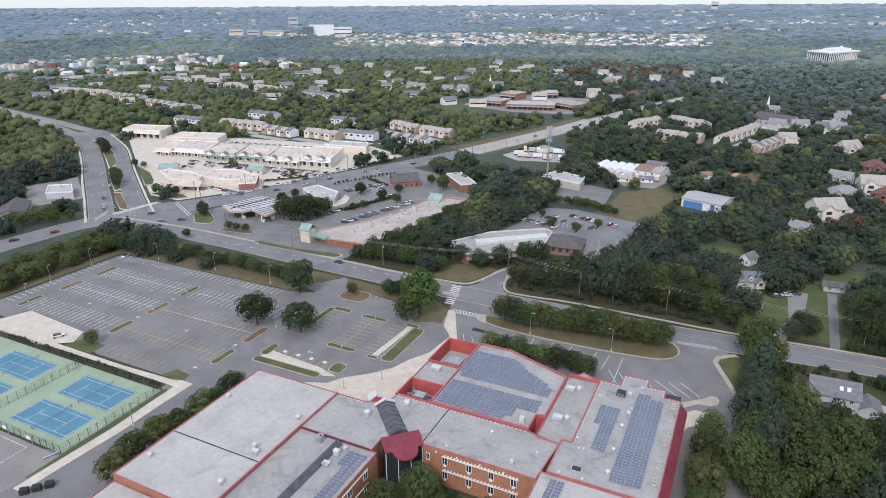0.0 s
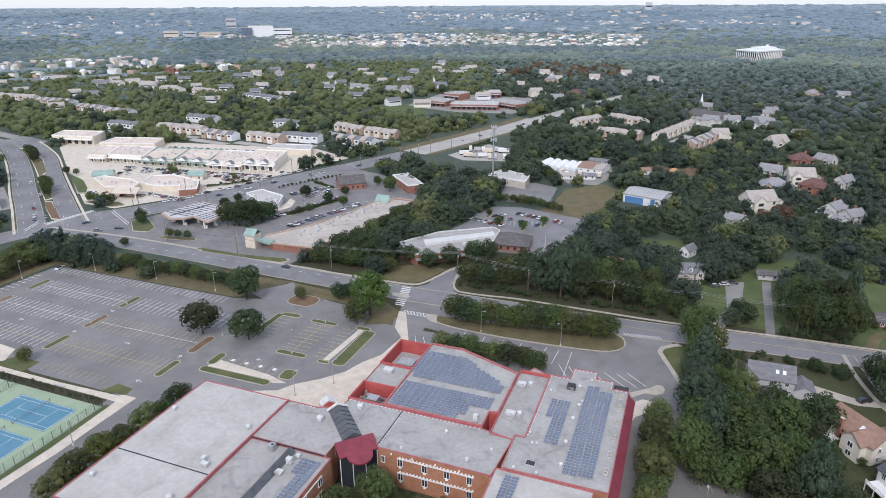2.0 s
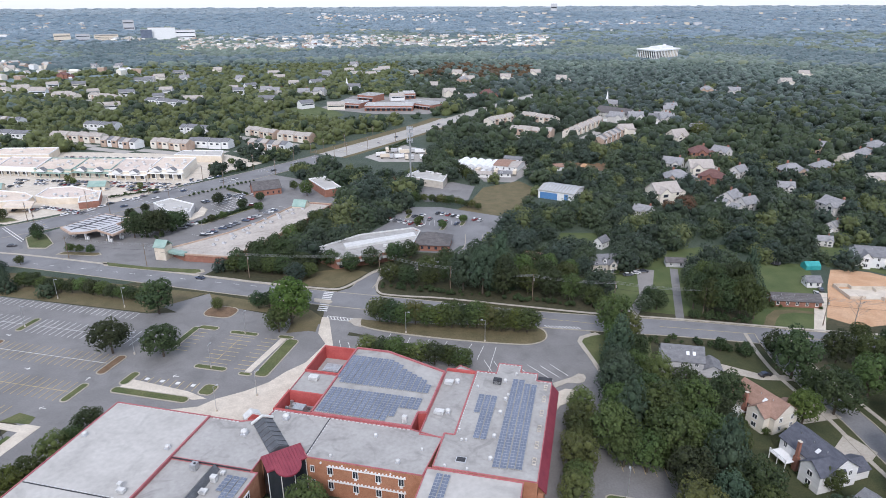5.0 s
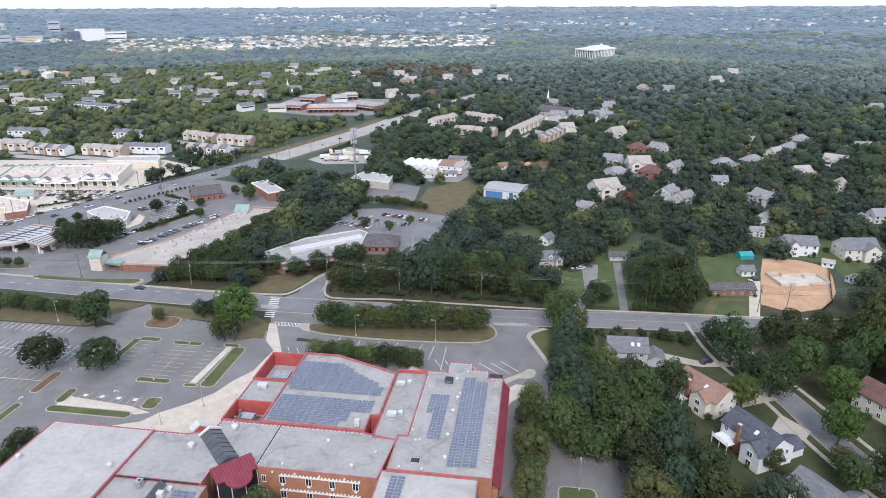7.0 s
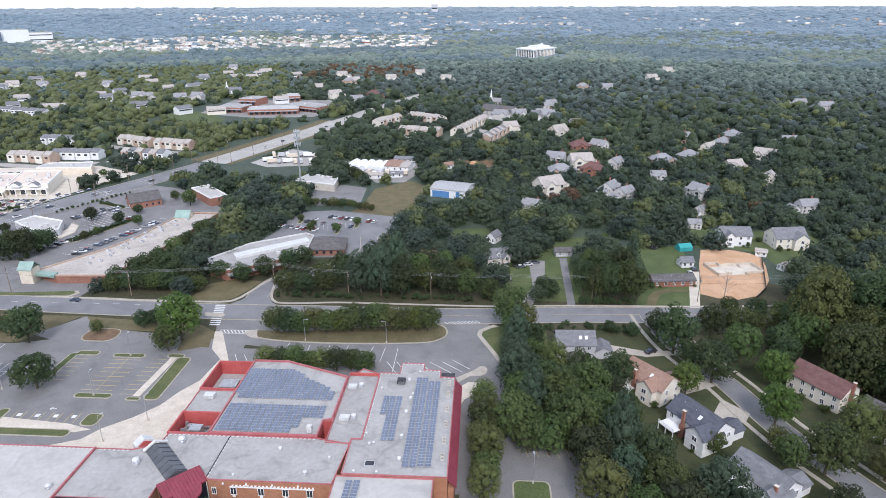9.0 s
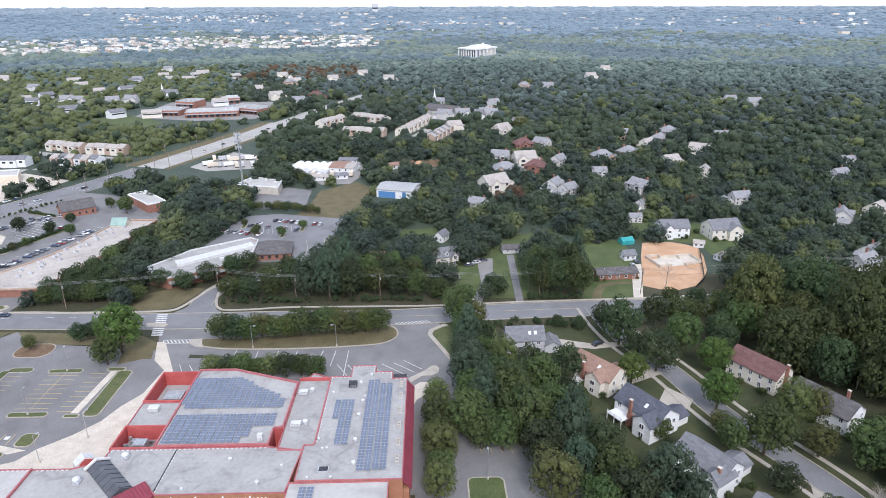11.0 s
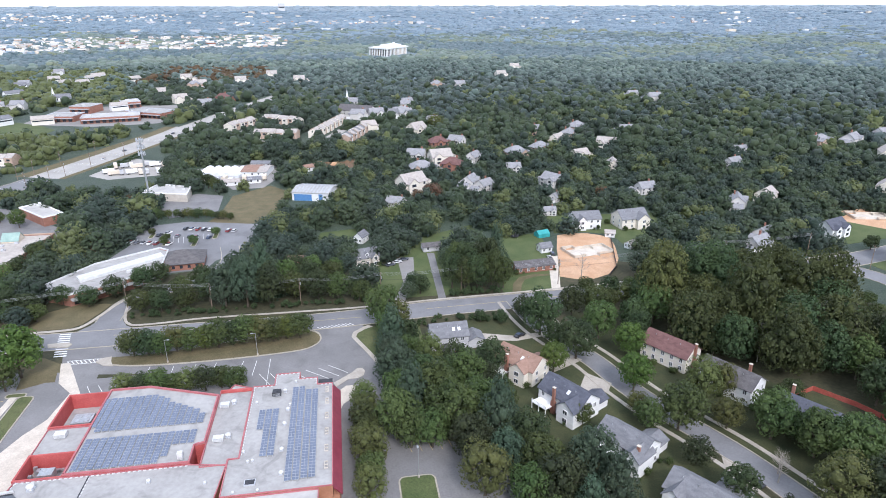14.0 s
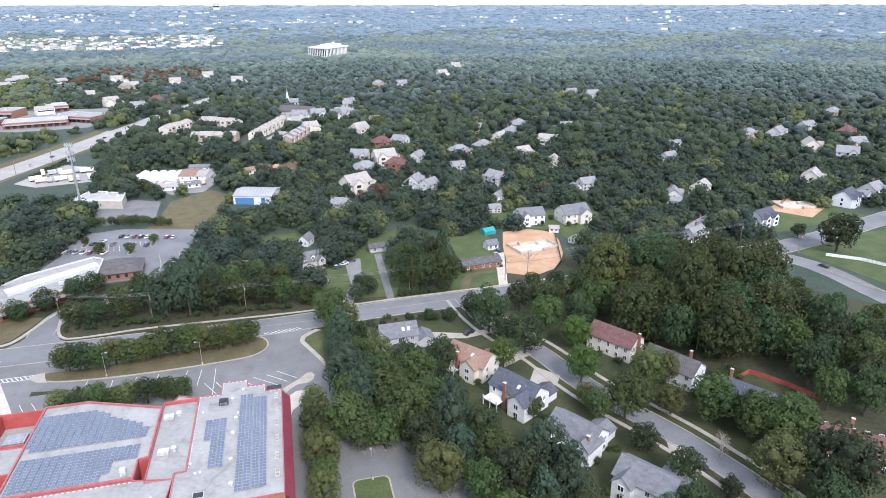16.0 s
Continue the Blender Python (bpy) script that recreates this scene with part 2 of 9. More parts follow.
LEAF_DARK = foliage("dark_leaves", (0.031, 0.053, 0.020), (0.066, 0.092, 0.032), 0.34)
LEAF_PINE = foliage("blue_green_needles", (0.042, 0.074, 0.043), (0.078, 0.114, 0.066), 0.25)
LEAF_OLIVE = foliage("olive_leaves", (0.078, 0.099, 0.027), (0.130, 0.150, 0.045), 0.2)
LEAF_RUST = foliage("rust_leaves", (0.13, 0.075, 0.042), (0.18, 0.115, 0.065), 0.15)
WOOD_GREEN = foliage("woodland_green_leaves", (0.050, 0.083, 0.042), (0.093, 0.127, 0.061), 0.0, 0.14, 0.045, 0.15, 0.08, 0.45)
WOOD_DARK = foliage("woodland_dark_leaves", (0.034, 0.059, 0.036), (0.061, 0.088, 0.050), 0.0, 0.14, 0.045, 0.15, 0.08, 0.45)
# real yellow-green trees, brightened to carry the sunlight on the left woods
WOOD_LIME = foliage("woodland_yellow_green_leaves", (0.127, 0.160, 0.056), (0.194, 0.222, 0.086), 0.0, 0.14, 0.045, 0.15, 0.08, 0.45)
WOOD_PINE = foliage("woodland_needles", (0.039, 0.067, 0.048), (0.064, 0.096, 0.066), 0.0, 0.14, 0.045, 0.15, 0.08, 0.45)
WOOD_RUST = foliage("woodland_rust_leaves", (0.12, 0.080, 0.040), (0.17, 0.112, 0.055), 0.0, 0.2, 0.05, 0.1, 0.08, 0.45)
# distance haze put into the next two leaf colours, cloud shade into the first
WOOD_BLUE = foliage("hazed_blue_green_woodland_leaves", (0.062, 0.096, 0.084), (0.095, 0.134, 0.113), 0.0, 0.08, 0.03, 0.25, 0.06, 0.45)
WOOD_MIST = foliage("hazed_green_woodland_leaves", (0.119, 0.174, 0.150), (0.174, 0.235, 0.195), 0.0, 0.10, 0.02, 0.25, 0.06, 0.45)
# far leaves: haze painted in as paler, bluer colour and more sheen
FAR_GREEN = foliage("hazed_far_woodland_leaves", (0.176, 0.246, 0.208), (0.262, 0.329, 0.257), 0.0, 0.14, 0.012, 0.35, 0.05, 0.45)
FAR_LIME = foliage("hazed_far_yellow_green_leaves", (0.234, 0.281, 0.185), (0.308, 0.354, 0.217), 0.0, 0.14, 0.012, 0.3, 0.05, 0.45)
FAR_DARK = foliage("hazed_far_dark_leaves", (0.129, 0.198, 0.214), (0.179, 0.253, 0.265), 0.0, 0.12, 0.010, 0.35, 0.05, 0.45)
FAR_BLUE = foliage("hazed_horizon_leaves", (0.215, 0.310, 0.385), (0.296, 0.392, 0.461), 0.0, 0.10, 0.004, 0.45, 0.04, 0.45)
FAR_PALE = foliage("hazed_horizon_edge_leaves", (0.319, 0.399, 0.456), (0.410, 0.490, 0.541), 0.0, 0.06, 0.004, 0.45, 0.04, 0.45)


# ------------------------------------------------------------ building blocks
def box(bm, x0, y0, z0, x1, y1, z1):
    v = [bm.verts.new(p) for p in ((x0, y0, z0), (x1, y0, z0), (x1, y1, z0), (x0, y1, z0), (x0, y0, z1), (x1, y0, z1), (x1, y1, z1), (x0, y1, z1))]
    for q in ((3, 2, 1, 0), (4, 5, 6, 7), (0, 1, 5, 4), (1, 2, 6, 5), (2, 3, 7, 6), (3, 0, 4, 7)):
        bm.faces.new([v[i] for i in q])
    return bm


def prism(bm, pts, z0, z1):
    area = sum(a[0] * b[1] - b[0] * a[1] for a, b in zip(pts, pts[1:] + pts[:1]))
    pts = pts if area > 0 else pts[::-1]
    low, top = [bm.verts.new((x, y, z0)) for x, y in pts], [bm.verts.new((x, y, z1)) for x, y in pts]
    bm.faces.new(top), bm.faces.new(low[::-1])
    for i in range(len(pts)):
        j = (i + 1) % len(pts)
        bm.faces.new((low[i], low[j], top[j], top[i]))
    return bm


def tube(bm, a, b, r0, r1, n=8):
    a, b = Vector(a), Vector(b)
    turn = (b - a).to_track_quat("Z", "Y").to_matrix()
    rings = []
    for c, r in ((a, r0), (b, r1)):
        rings.append([bm.verts.new(c + turn @ Vector((r * math.cos(6.2832 * i / n), r * math.sin(6.2832 * i / n), 0))) for i in range(n)])
    for i in range(n):
        j = (i + 1) % n
        bm.faces.new((rings[0][i], rings[0][j], rings[1][j], rings[1][i]))
    bm.faces.new(rings[1]), bm.faces.new(rings[0][::-1])
    return bm


def mesh_of(name, bm, material):
    me = bpy.data.meshes.new(name)
    bm.normal_update()
    bm.to_mesh(me)
    bm.free()
    me.materials.append(material)
    return me


def part(name, bm, material, parent, label=""):
    ob = new(name, mesh_of(name, bm, material))
    ob.parent = parent
    return tagged(ob, label)


def piece(name, mesh, parent, m):
    """One of many alike pieces on a shared mesh."""
    ob = new(name, mesh)
    ob.parent = parent
    ob.matrix_basis = m
    return ob


def thing(name, m, label, category, group="", kind=""):
    ob = new(name)
    ob.matrix_basis = m
    return tagged(ob, label, category, group, kind)


def slab(name, pts, z, material, label, category, thick=0.3, kind="structure"):
    return tagged(new(name, mesh_of(name, prism(bmesh.new(), pts, z - thick, z), material)), label, category, "", kind)


def rect(x0, y0, x1, y1):
    return [(x0, y0), (x1, y0), (x1, y1), (x0, y1)]


def rounded(x0, y0, x1, y1, r, n=5):
    pts = []
    for cx, cy, a0 in ((x1 - r, y0 + r, -90), (x1 - r, y1 - r, 0), (x0 + r, y1 - r, 90), (x0 + r, y0 + r, 180)):
        pts += [(cx + r * math.cos(radians(a0 + 90 * i / n)), cy + r * math.sin(radians(a0 + 90 * i / n))) for i in range(n + 1)]
    return pts


def glide(pts, steps=6):
    """A smooth line through a few points."""
    out = []
    for i in range(len(pts) - 1):
        a, b, c, d = (Vector(pts[max(0, min(len(pts) - 1, i + k))]) for k in (-1, 0, 1, 2))
        for s in range(steps):
            u = s / steps
            out.append(0.5 * (2 * b + (c - a) * u + (2 * a - 5 * b + 4 * c - d) * u * u + (3 * b - a - 3 * c + d) * u ** 3))
    return out + [Vector(pts[-1])]


def offset(line, by):
    out = []
    for i, p in enumerate(line):
        way = (line[min(i + 1, len(line) - 1)] - line[max(i - 1, 0)]).normalized()
        out.append(Vector((p.x + way.y * by, p.y - way.x * by)))
    return out


def strip(bm, line, left, right, z0, z1):
    a, b = offset(line, left), offset(line, right)
    rows = []
    for p, q in zip(a, b):
        g = rise(p.length)
        rows.append([bm.verts.new((p.x, p.y, z0 + g)), bm.verts.new((p.x, p.y, z1 + g)), bm.verts.new((q.x, q.y, z1 + g)), bm.verts.new((q.x, q.y, z0 + g))])
    for r, s in zip(rows, rows[1:]):
        for i in range(3):
            bm.faces.new((r[i], r[i + 1], s[i + 1], s[i]))
    bm.faces.new(rows[0][::-1]), bm.faces.new(rows[-1])
    bmesh.ops.recalc_face_normals(bm, faces=bm.faces[:])
    return bm


def rise(d):
    """Lifts the far land so that its edge fits the horizon in the camera's view."""
    return 97.0 * (max(d - 900.0, 0.0) / 3800.0) ** 2


CLEAR, CLEAR_LINES, CLEAR_SPOTS = [], [], []     # where no tree stands


# ------------------------------------------------------------ the ground
def ground():
    bm = bmesh.new()
    radii = [0, 60, 120, 200, 300, 420, 560, 720, 900, 1050, 1200, 1400, 1600, 1850, 2100, 2400, 2700, 3050, 3400, 3800, 4200, 4600, 4850]
    n = 120
    centre = bm.verts.new((0, 0, 0))
    last = None
    for r in radii[1:]:
        ring = []
        for i in range(n):
            a = 2 * math.pi * i / n
            x, y = r * math.sin(a), r * math.cos(a)
            wob = 0 if r < 1200 else 9.0 * (r / 4000.0) * noise.noise((x * 0.0011, y * 0.0011, 3.0))
            ring.append(bm.verts.new((x, y, rise(r) + wob)))
        for i in range(n):
            j = (i + 1) % n
            if last is None:
                bm.faces.new((centre, ring[j], ring[i]))
            else:
                bm.faces.new((last[i], last[j], ring[j], ring[i]))
        last = ring
    bmesh.ops.recalc_face_normals(bm, faces=bm.faces[:])
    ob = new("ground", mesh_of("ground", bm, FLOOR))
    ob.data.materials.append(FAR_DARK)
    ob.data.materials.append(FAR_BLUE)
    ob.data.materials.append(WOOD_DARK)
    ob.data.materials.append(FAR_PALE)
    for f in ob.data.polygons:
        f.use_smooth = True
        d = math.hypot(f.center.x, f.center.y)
        # outer rings take the hazed leaf colours, palest at the edge
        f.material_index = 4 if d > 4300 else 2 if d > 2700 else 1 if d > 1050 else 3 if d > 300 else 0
    return tagged(ob, "wooded, grassy land that reaches the horizon", "ground", "", "structure")


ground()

# school site: asphalt lot, entrance loop and service drive
slab("parking_lot", [(-279, 130), (-220, 130), (-200, 126), (-160, 126), (-150, 136), (-150, 206), (-172, 199), (-276, 199)], 0.03, ASPHALT,
     "large empty asphalt parking lot with painted stalls", "parking lot")
slab("small_lot", [(-150, 136), (-130, 120), (-100, 143), (-84, 178), (-86, 206), (-104, 206), (-120, 209), (-150, 213), (-158, 222), (-170, 206), (-150, 199)], 0.036, ASPHALT,
     "asphalt parking loop in front of the school", "parking lot")
slab("service_lot", [(-104, 222), (-88, 175), (-84, 130), (9, 130), (9, 210), (4, 224), (-14, 224), (-40, 200), (-86, 200), (-90, 222)], 0.042, ASPHALT,
     "asphalt bus lane and service lot behind the hedge", "parking lot")
slab("east_lot", [(-4, 152), (-4, 90), (60, 90), (46, 120), (31, 146), (20, 152), (9, 170), (9, 200), (1, 200), (1, 152)], 0.048, ASPHALT,
     "small asphalt staff lot under trees", "parking lot")
slab("court_lot", [(-260, 60), (-150, 60), (-131, 77), (-131, 124), (-150, 137), (-162, 130), (-162, 85)], 0.02, ASPHALT,
     "worn asphalt drive beside the tennis courts", "driveway")
slab("concrete_pad", [(-262, 124), (-256, 138), (-220, 135), (-216, 128), (-226, 121)], 0.07, CONCRETE, "pale concrete pad at the edge of the lot", "pavement")
slab("front_lawn", [(-152, 186), (-152, 212), (-104, 210), (-100, 198), (-93, 196), (-92, 205), (-108, 217), (-160, 222)], 0.012, DRYGRASS,
     "thin lawn along the road", "lawn")
slab("lot_verge", [(-330, 120), (-281, 120), (-279, 199.5), (-172, 200), (-160, 222), (-262, 222), (-310, 210)], 0.006, DRYGRASS,
     "dry grass verge round the lot", "lawn")
slab("bus_lane", [(-95, 222), (-88, 203), (-60, 199), (-20, 202), (-4, 222), (-14, 226), (-94, 226)], 0.034, ASPHALT, "asphalt bus lane round the hedge island", "road")
slab("entrance_plaza", [(-128, 139), (-122, 142.6), (-114.1, 146), (-111, 151), (-104.3, 157), (-99.1, 163.6), (-96.5, 171), (-92.5, 178), (-91, 192), (-97, 199), (-101, 212), (-98, 212), (-88, 192), (-82, 172), (-82, 131), (-127, 130)],
     0.14, CONCRETE, "pale concrete plaza at the school entrance", "pavement")
slab("courtyard_lawn", [(-74, 60), (-74, 118), (-34, 118), (-34, 60)], 0.01, GRASS, "shaded courtyard lawn", "lawn")
slab("corner_pad", [(-13, 166), (-13, 171), (-3, 182), (0.5, 182), (0.5, 176), (-4, 172), (-6, 166)], 0.16, CONCRETE, "pale concrete pad at the corner of the school", "pavement")
CLEAR += [rect(-282, 80, -84, 203), rect(-150, 60, 8, 233), rect(-330, 60, -150, 126), rect(-172, 200, -86, 226), rect(-262, 212, -150, 245), (rect(-4, 60, 34, 149))]


# main roads
ROADS = {}


def road(name, pts, half, material, z, label, kerbs=True, walk_side=0, clear=4.0, walk_mat=None, gap=1.2):
    line = glide(pts)
    ROADS[name] = line
    ob = tagged(new(name, mesh_of(name, strip(bmesh.new(), line, -half, half, z - 0.3, z), material)), label, "road", "", "structure")
    if kerbs:
        for side in (-1, 1):
            bm = strip(bmesh.new(), line, side * half, side * (half + 0.35), z - 0.3, z + 0.14)
            part("kerb", bm, KERB, ob, "pale concrete kerb")
    if walk_side:
        for side in ((-1, 1) if walk_side == 2 else (walk_side,)):
            bm = strip(bmesh.new(), line, side * (half + gap), side * (half + gap + 1.4), z - 0.2, z + 0.13)
            tagged(new("pavement", mesh_of("pavement", bm, walk_mat or CONCRETE)), "narrow concrete pavement beside the road", "pavement", "", "structure")
    CLEAR_LINES.append((line, half + clear))
    return line


road("road_school", [(-330, 232), (-280, 235), (-230, 234), (-170, 231), (-110, 229), (-60, 229.5), (-20, 229.5), (5, 231), (40, 234), (90, 236), (140, 240), (200, 246), (260, 257), (330, 277), (420, 305)],
     6.6, ROADWAY, 0.07, "grey asphalt road passing the school", walk_side=0, clear=2.5)
road("road_boulevard_west", [(-334, 231), (-357, 247.5), (-380, 264), (-418, 290.5), (-460, 321), (-508, 354), (-545, 377), (-578, 395)], 6.8, ROADWAY, 0.06, "wide asphalt boulevard, one side of a planted median", walk_side=-1)
road("road_boulevard_east", [(-322, 248), (-347, 265), (-397, 300), (-437, 328.5), (-491, 368), (-530, 391), (-566, 410)], 5.4, ROADWAY, 0.065, "wide asphalt boulevard, one side of a planted median", walk_side=1)
road("road_shops", [(-322, 262), (-300, 292), (-282, 335), (-262, 378), (-240, 425), (-222, 468), (-216, 484)],
     11.0, ROADWAY, 0.055, "broad asphalt road past the shopping centre", clear=6)
# the shop road continued; sunlight on this stretch is in the paler colour
road("road_far", [(-214, 489), (-205, 515), (-190, 560), (-165, 640), (-154, 688)], 12.0, PALEROAD, 0.05, "pale road between the trees, sunlight put into its colour", clear=15)
road("road_far_end", [(-154, 686), (-144, 718), (-126, 780), (-80, 920)], 9.0, PALEROAD, 0.046, "pale road half hidden by its avenue of trees", clear=3)
for a, b in ((-24.0, -12.6), (12.6, 17.0)):
    tagged(new("verge", mesh_of("verge", strip(bmesh.new(), ROADS["road_far"], a, b, -0.2, 0.06), DRYGRASS)), "dry grass verge beside the far road", "lawn", "", "structure")
road("road_west", [(-322, 246), (-338, 222), (-343, 195), (-346, 160), (-352, 120)], 9.0, ROADWAY, 0.05, "broad road leading away from the crossing")
road("road_top", [(-900, 489), (-758, 457), (-687, 443), (-618, 426), (-580, 420)], 5.6, OLDROAD, 0.045, "far carriageway at the end of the boulevard", clear=4)
road("road_top_near", [(-900, 472), (-742, 443), (-675, 427), (-609, 406), (-578, 398)], 5.6, OLDROAD, 0.04, "near carriageway at the end of the boulevard", clear=3)
slab("top_crossing", [(-606, 398), (-560, 386), (-545, 404), (-556, 420), (-592, 428)], 0.09, ROADWAY, "asphalt crossing at the end of the boulevard", "road")
road("road_court", [(69, 236), (70.4, 222), (73, 210), (77, 199), (83, 184), (87.6, 167), (93, 152.5), (98.7, 141), (103.7, 130), (108.5, 116), (111.3, 106), (114, 90), (116, 70)], 4.1, ROADWAY, 0.10, "narrow residential street under trees", walk_side=2, clear=3.0, walk_mat=PAVING, gap=2.9)
road("road_office", [(-95.2, 243), (-94.6, 252), (-91, 262), (-80, 271), (-66, 284), (-57, 300), (-60, 322)], 4.4, ROADWAY, 0.078, "side street opposite the school", clear=3)
road("road_right", [(216, 253), (232, 243), (239.5, 231), (242, 217), (242, 200), (243, 180), (246, 150)], 5.6, ROADWAY, 0.078, "side street with a low wall", clear=4)
slab("crossing", [(-346, 228), (-318, 226), (-290, 238.5), (-284, 250), (-297, 264), (-306, 285), (-326, 276), (-336, 262), (-340, 243)], 0.078, ROADWAY, "broad asphalt crossing", "road")
# the sunlight on this lot is partly put into its pale colour
slab("shops_lot", [(-430, 336), (-352, 281), (-326, 280), (-319, 292), (-299, 322), (-283, 365), (-270, 412), (-256, 452), (-300, 474), (-470, 450), (-545, 421)], 0.02, CONCRETE,
     "pale sunlit lot of the shopping centre", "parking lot")
slab("plaza_lot", [(-292, 244), (-240, 238), (-172, 240), (-160, 330), (-150, 360), (-205, 412), (-232, 420), (-284, 300), (-294, 270)], 0.025, ASPHALT,
     "asphalt lot of the small shops", "parking lot")
slab("office_lot", [(-118, 307), (-111.8, 331.6), (-112, 349), (-107.6, 364), (-89, 368), (-43.9, 355.6), (-53.8, 313), (-64, 303), (-66.7, 292), (-90, 290)], 0.034, ROADWAY, "parking lot of the office under trees", "parking lot")
slab("warehouse_lot", [(-118, 405), (-96, 428), (-78, 420), (-76, 386), (-102, 376)], 0.025, ASPHALT, "asphalt yard of the warehouse", "parking lot")
slab("corner_lot", [(-450, 260), (-440, 292), (-386, 258), (-400, 228)], 0.02, OLDROAD, "asphalt lot of the corner building", "parking lot")
slab("yard_lot", [(-184, 490), (-166, 476), (-129, 484.7), (-136, 525), (-168, 545)], 0.015, PALEROAD, "pale gravel yard beside the far road", "yard")
lift = 0.016
CLEAR += [[(-24, 476), (-10, 470), (8, 474), (18, 490), (-20, 496)], [(-196, 482), (-129, 485), (-122, 440), (-150, 425), (-190, 445)], [(-136, 525), (-168, 545), (-160, 570), (-120, 530)], [(-80, 350), (-72, 418), (-50, 442), (-34, 420), (-40, 356)], [(-120, 378), (-98, 430), (-76, 422), (-74, 356), (-104, 352)], [(-104, 438), (-96, 470), (-50, 470), (-46, 440)], rect(-336, 120, -308, 222), [(192, 214), (204, 191), (214, 165), (265, 200), (265, 217), (212, 239)], rect(255, 240, 335, 300), [(-36, 374), (-4, 370), (-6, 398), (-34, 400)], [(94, 238), (128, 252), (120, 222), (98, 210)], [(93, 248), (104, 250), (118, 314), (100, 318)], [(100, 250), (112, 312), (152, 312), (140, 262), (128, 246)], [(99.2, 265.7), (137, 264), (123, 229.3), (105, 201.3), (84.9, 200.4)]]
for name, pts, material, label, category in (
        ("nursery_yard", [(-118, 495), (-104, 500), (-56, 511), (-43, 474), (-54, 436), (-74, 434), (-86, 458), (-112, 466)], OLDROAD, "pale gravel yard of the nursery", "yard"),
        ("glade", [(-18, 310), (-14, 336), (6, 340), (4, 308)], GREEN, "grass glade between the trees", "lawn"),
        ("field", [(-82, 356), (-74, 378), (-72, 418), (-50, 441), (-34, 420), (-40, 360)], DRYGRASS, "dry mown field", "lawn"),
        ("mulch_yard", [(-24, 488), (-22, 500), (-14, 506), (8, 505), (20, 497), (12, 486), (-4, 481), (-16, 480)], MULCH, "brown mulch piles and bare ground behind the nursery", "yard"),
        ("far_meadow", [(-366, 728), (-341, 746), (-304, 718), (-281, 690), (-283, 668), (-338, 670)], GREEN, "far mown meadow", "lawn"),
        ("house_lawn", [(0, 258), (0, 284), (22, 284), (36, 318), (70, 336), (72, 306), (46, 300), (50, 246), (16, 246)], GREEN, "lawn of a house by the road", "lawn"),
        ("ranch_lawn", [(66, 243), (66, 312), (104, 316), (97, 258), (90, 244)], GREEN, "bright lawn round the low brick house", "lawn"),
        ("building_site", [(95.7, 257), (100.6, 273), (106, 292), (112.6, 311), (120, 312.6), (129, 311.6), (136, 307), (138.9, 302), (137, 291), (131.6, 274), (126, 264), (119, 256), (110, 252), (102, 253)], SOIL, "bare orange clay of a building site", "building site"),
        ("back_lawn", [(112, 314), (116, 344), (182, 340), (168, 288), (142, 284), (142, 304), (137, 309.5), (129, 314), (120, 315)], GREEN, "back lawn of large houses", "lawn"),
        ("right_lawn", [(246, 250), (300, 262), (320, 262), (300, 215), (258, 190), (250, 230)], GREEN, "open lawn beside the road", "lawn"),
        ("right_lawn", [(252, 272), (330, 285), (322, 304), (300, 312), (262, 312)], GREEN, "open lawn beside the road", "lawn"),
        ("right_site", [(282, 308), (290, 326), (312, 326), (318, 304), (296, 290)], SOIL, "bare clay round a new foundation", "building site"),
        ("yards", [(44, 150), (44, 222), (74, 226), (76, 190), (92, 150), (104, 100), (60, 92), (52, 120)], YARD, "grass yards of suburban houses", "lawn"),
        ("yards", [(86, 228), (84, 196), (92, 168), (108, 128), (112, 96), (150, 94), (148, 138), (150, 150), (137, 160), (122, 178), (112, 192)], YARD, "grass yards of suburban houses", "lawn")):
    lift += 0.003
    slab(name, pts, lift, material, label, category)
    CLEAR.append(pts)
for name in ("shops_lot", "plaza_lot", "office_lot", "warehouse_lot", "corner_lot", "yard_lot", "crossing"):
    CLEAR.append([(v.co.x, v.co.y) for v in bpy.data.objects[name].data.vertices if v.co.z > 0])
slab("driveway", [(17, 240), (24, 262), (24, 292), (32, 292), (30, 270), (22, 240)], 0.04, OLDROAD, "gravel drive of a house", "driveway")
slab("driveway", [(37, 241), (39.4, 296), (43, 296), (40.2, 241)], 0.04, ASPHALT, "dark asphalt drive", "driveway")
slab("driveway", [(87, 242), (98, 282), (103, 282), (91, 242)], 0.04, CONCRETE, "pale concrete drive", "driveway")
slab("driveway", [(69, 242), (72.6, 253), (77, 259.4), (84, 261.4), (92, 261), (92, 259), (84, 258.6), (78.6, 256), (75.6, 250), (73, 242)], 0.045, DRYGRASS, "worn dirt drive looping over a lawn", "driveway")
slab("driveway", [(75, 192), (79.4, 185), (66, 178.5), (63, 183)], 0.115, PAVING, "pale concrete drive", "driveway")
slab("driveway", [(77.5, 176.9), (83.6, 169.4), (80.8, 165.4), (73.6, 161.6), (70.6, 166)], 0.115, PAVING, "pale concrete drive", "driveway")
slab("driveway", [(99, 130.4), (102.6, 124.4), (97.7, 114), (91, 109), (88.6, 115), (94.5, 119)], 0.115, PAVING, "pale concrete drive", "driveway")
slab("driveway", [(47, 205), (60, 202), (72, 204), (72, 207), (60, 206), (48, 210)], 0.115, PAVING, "pale concrete drive", "driveway")


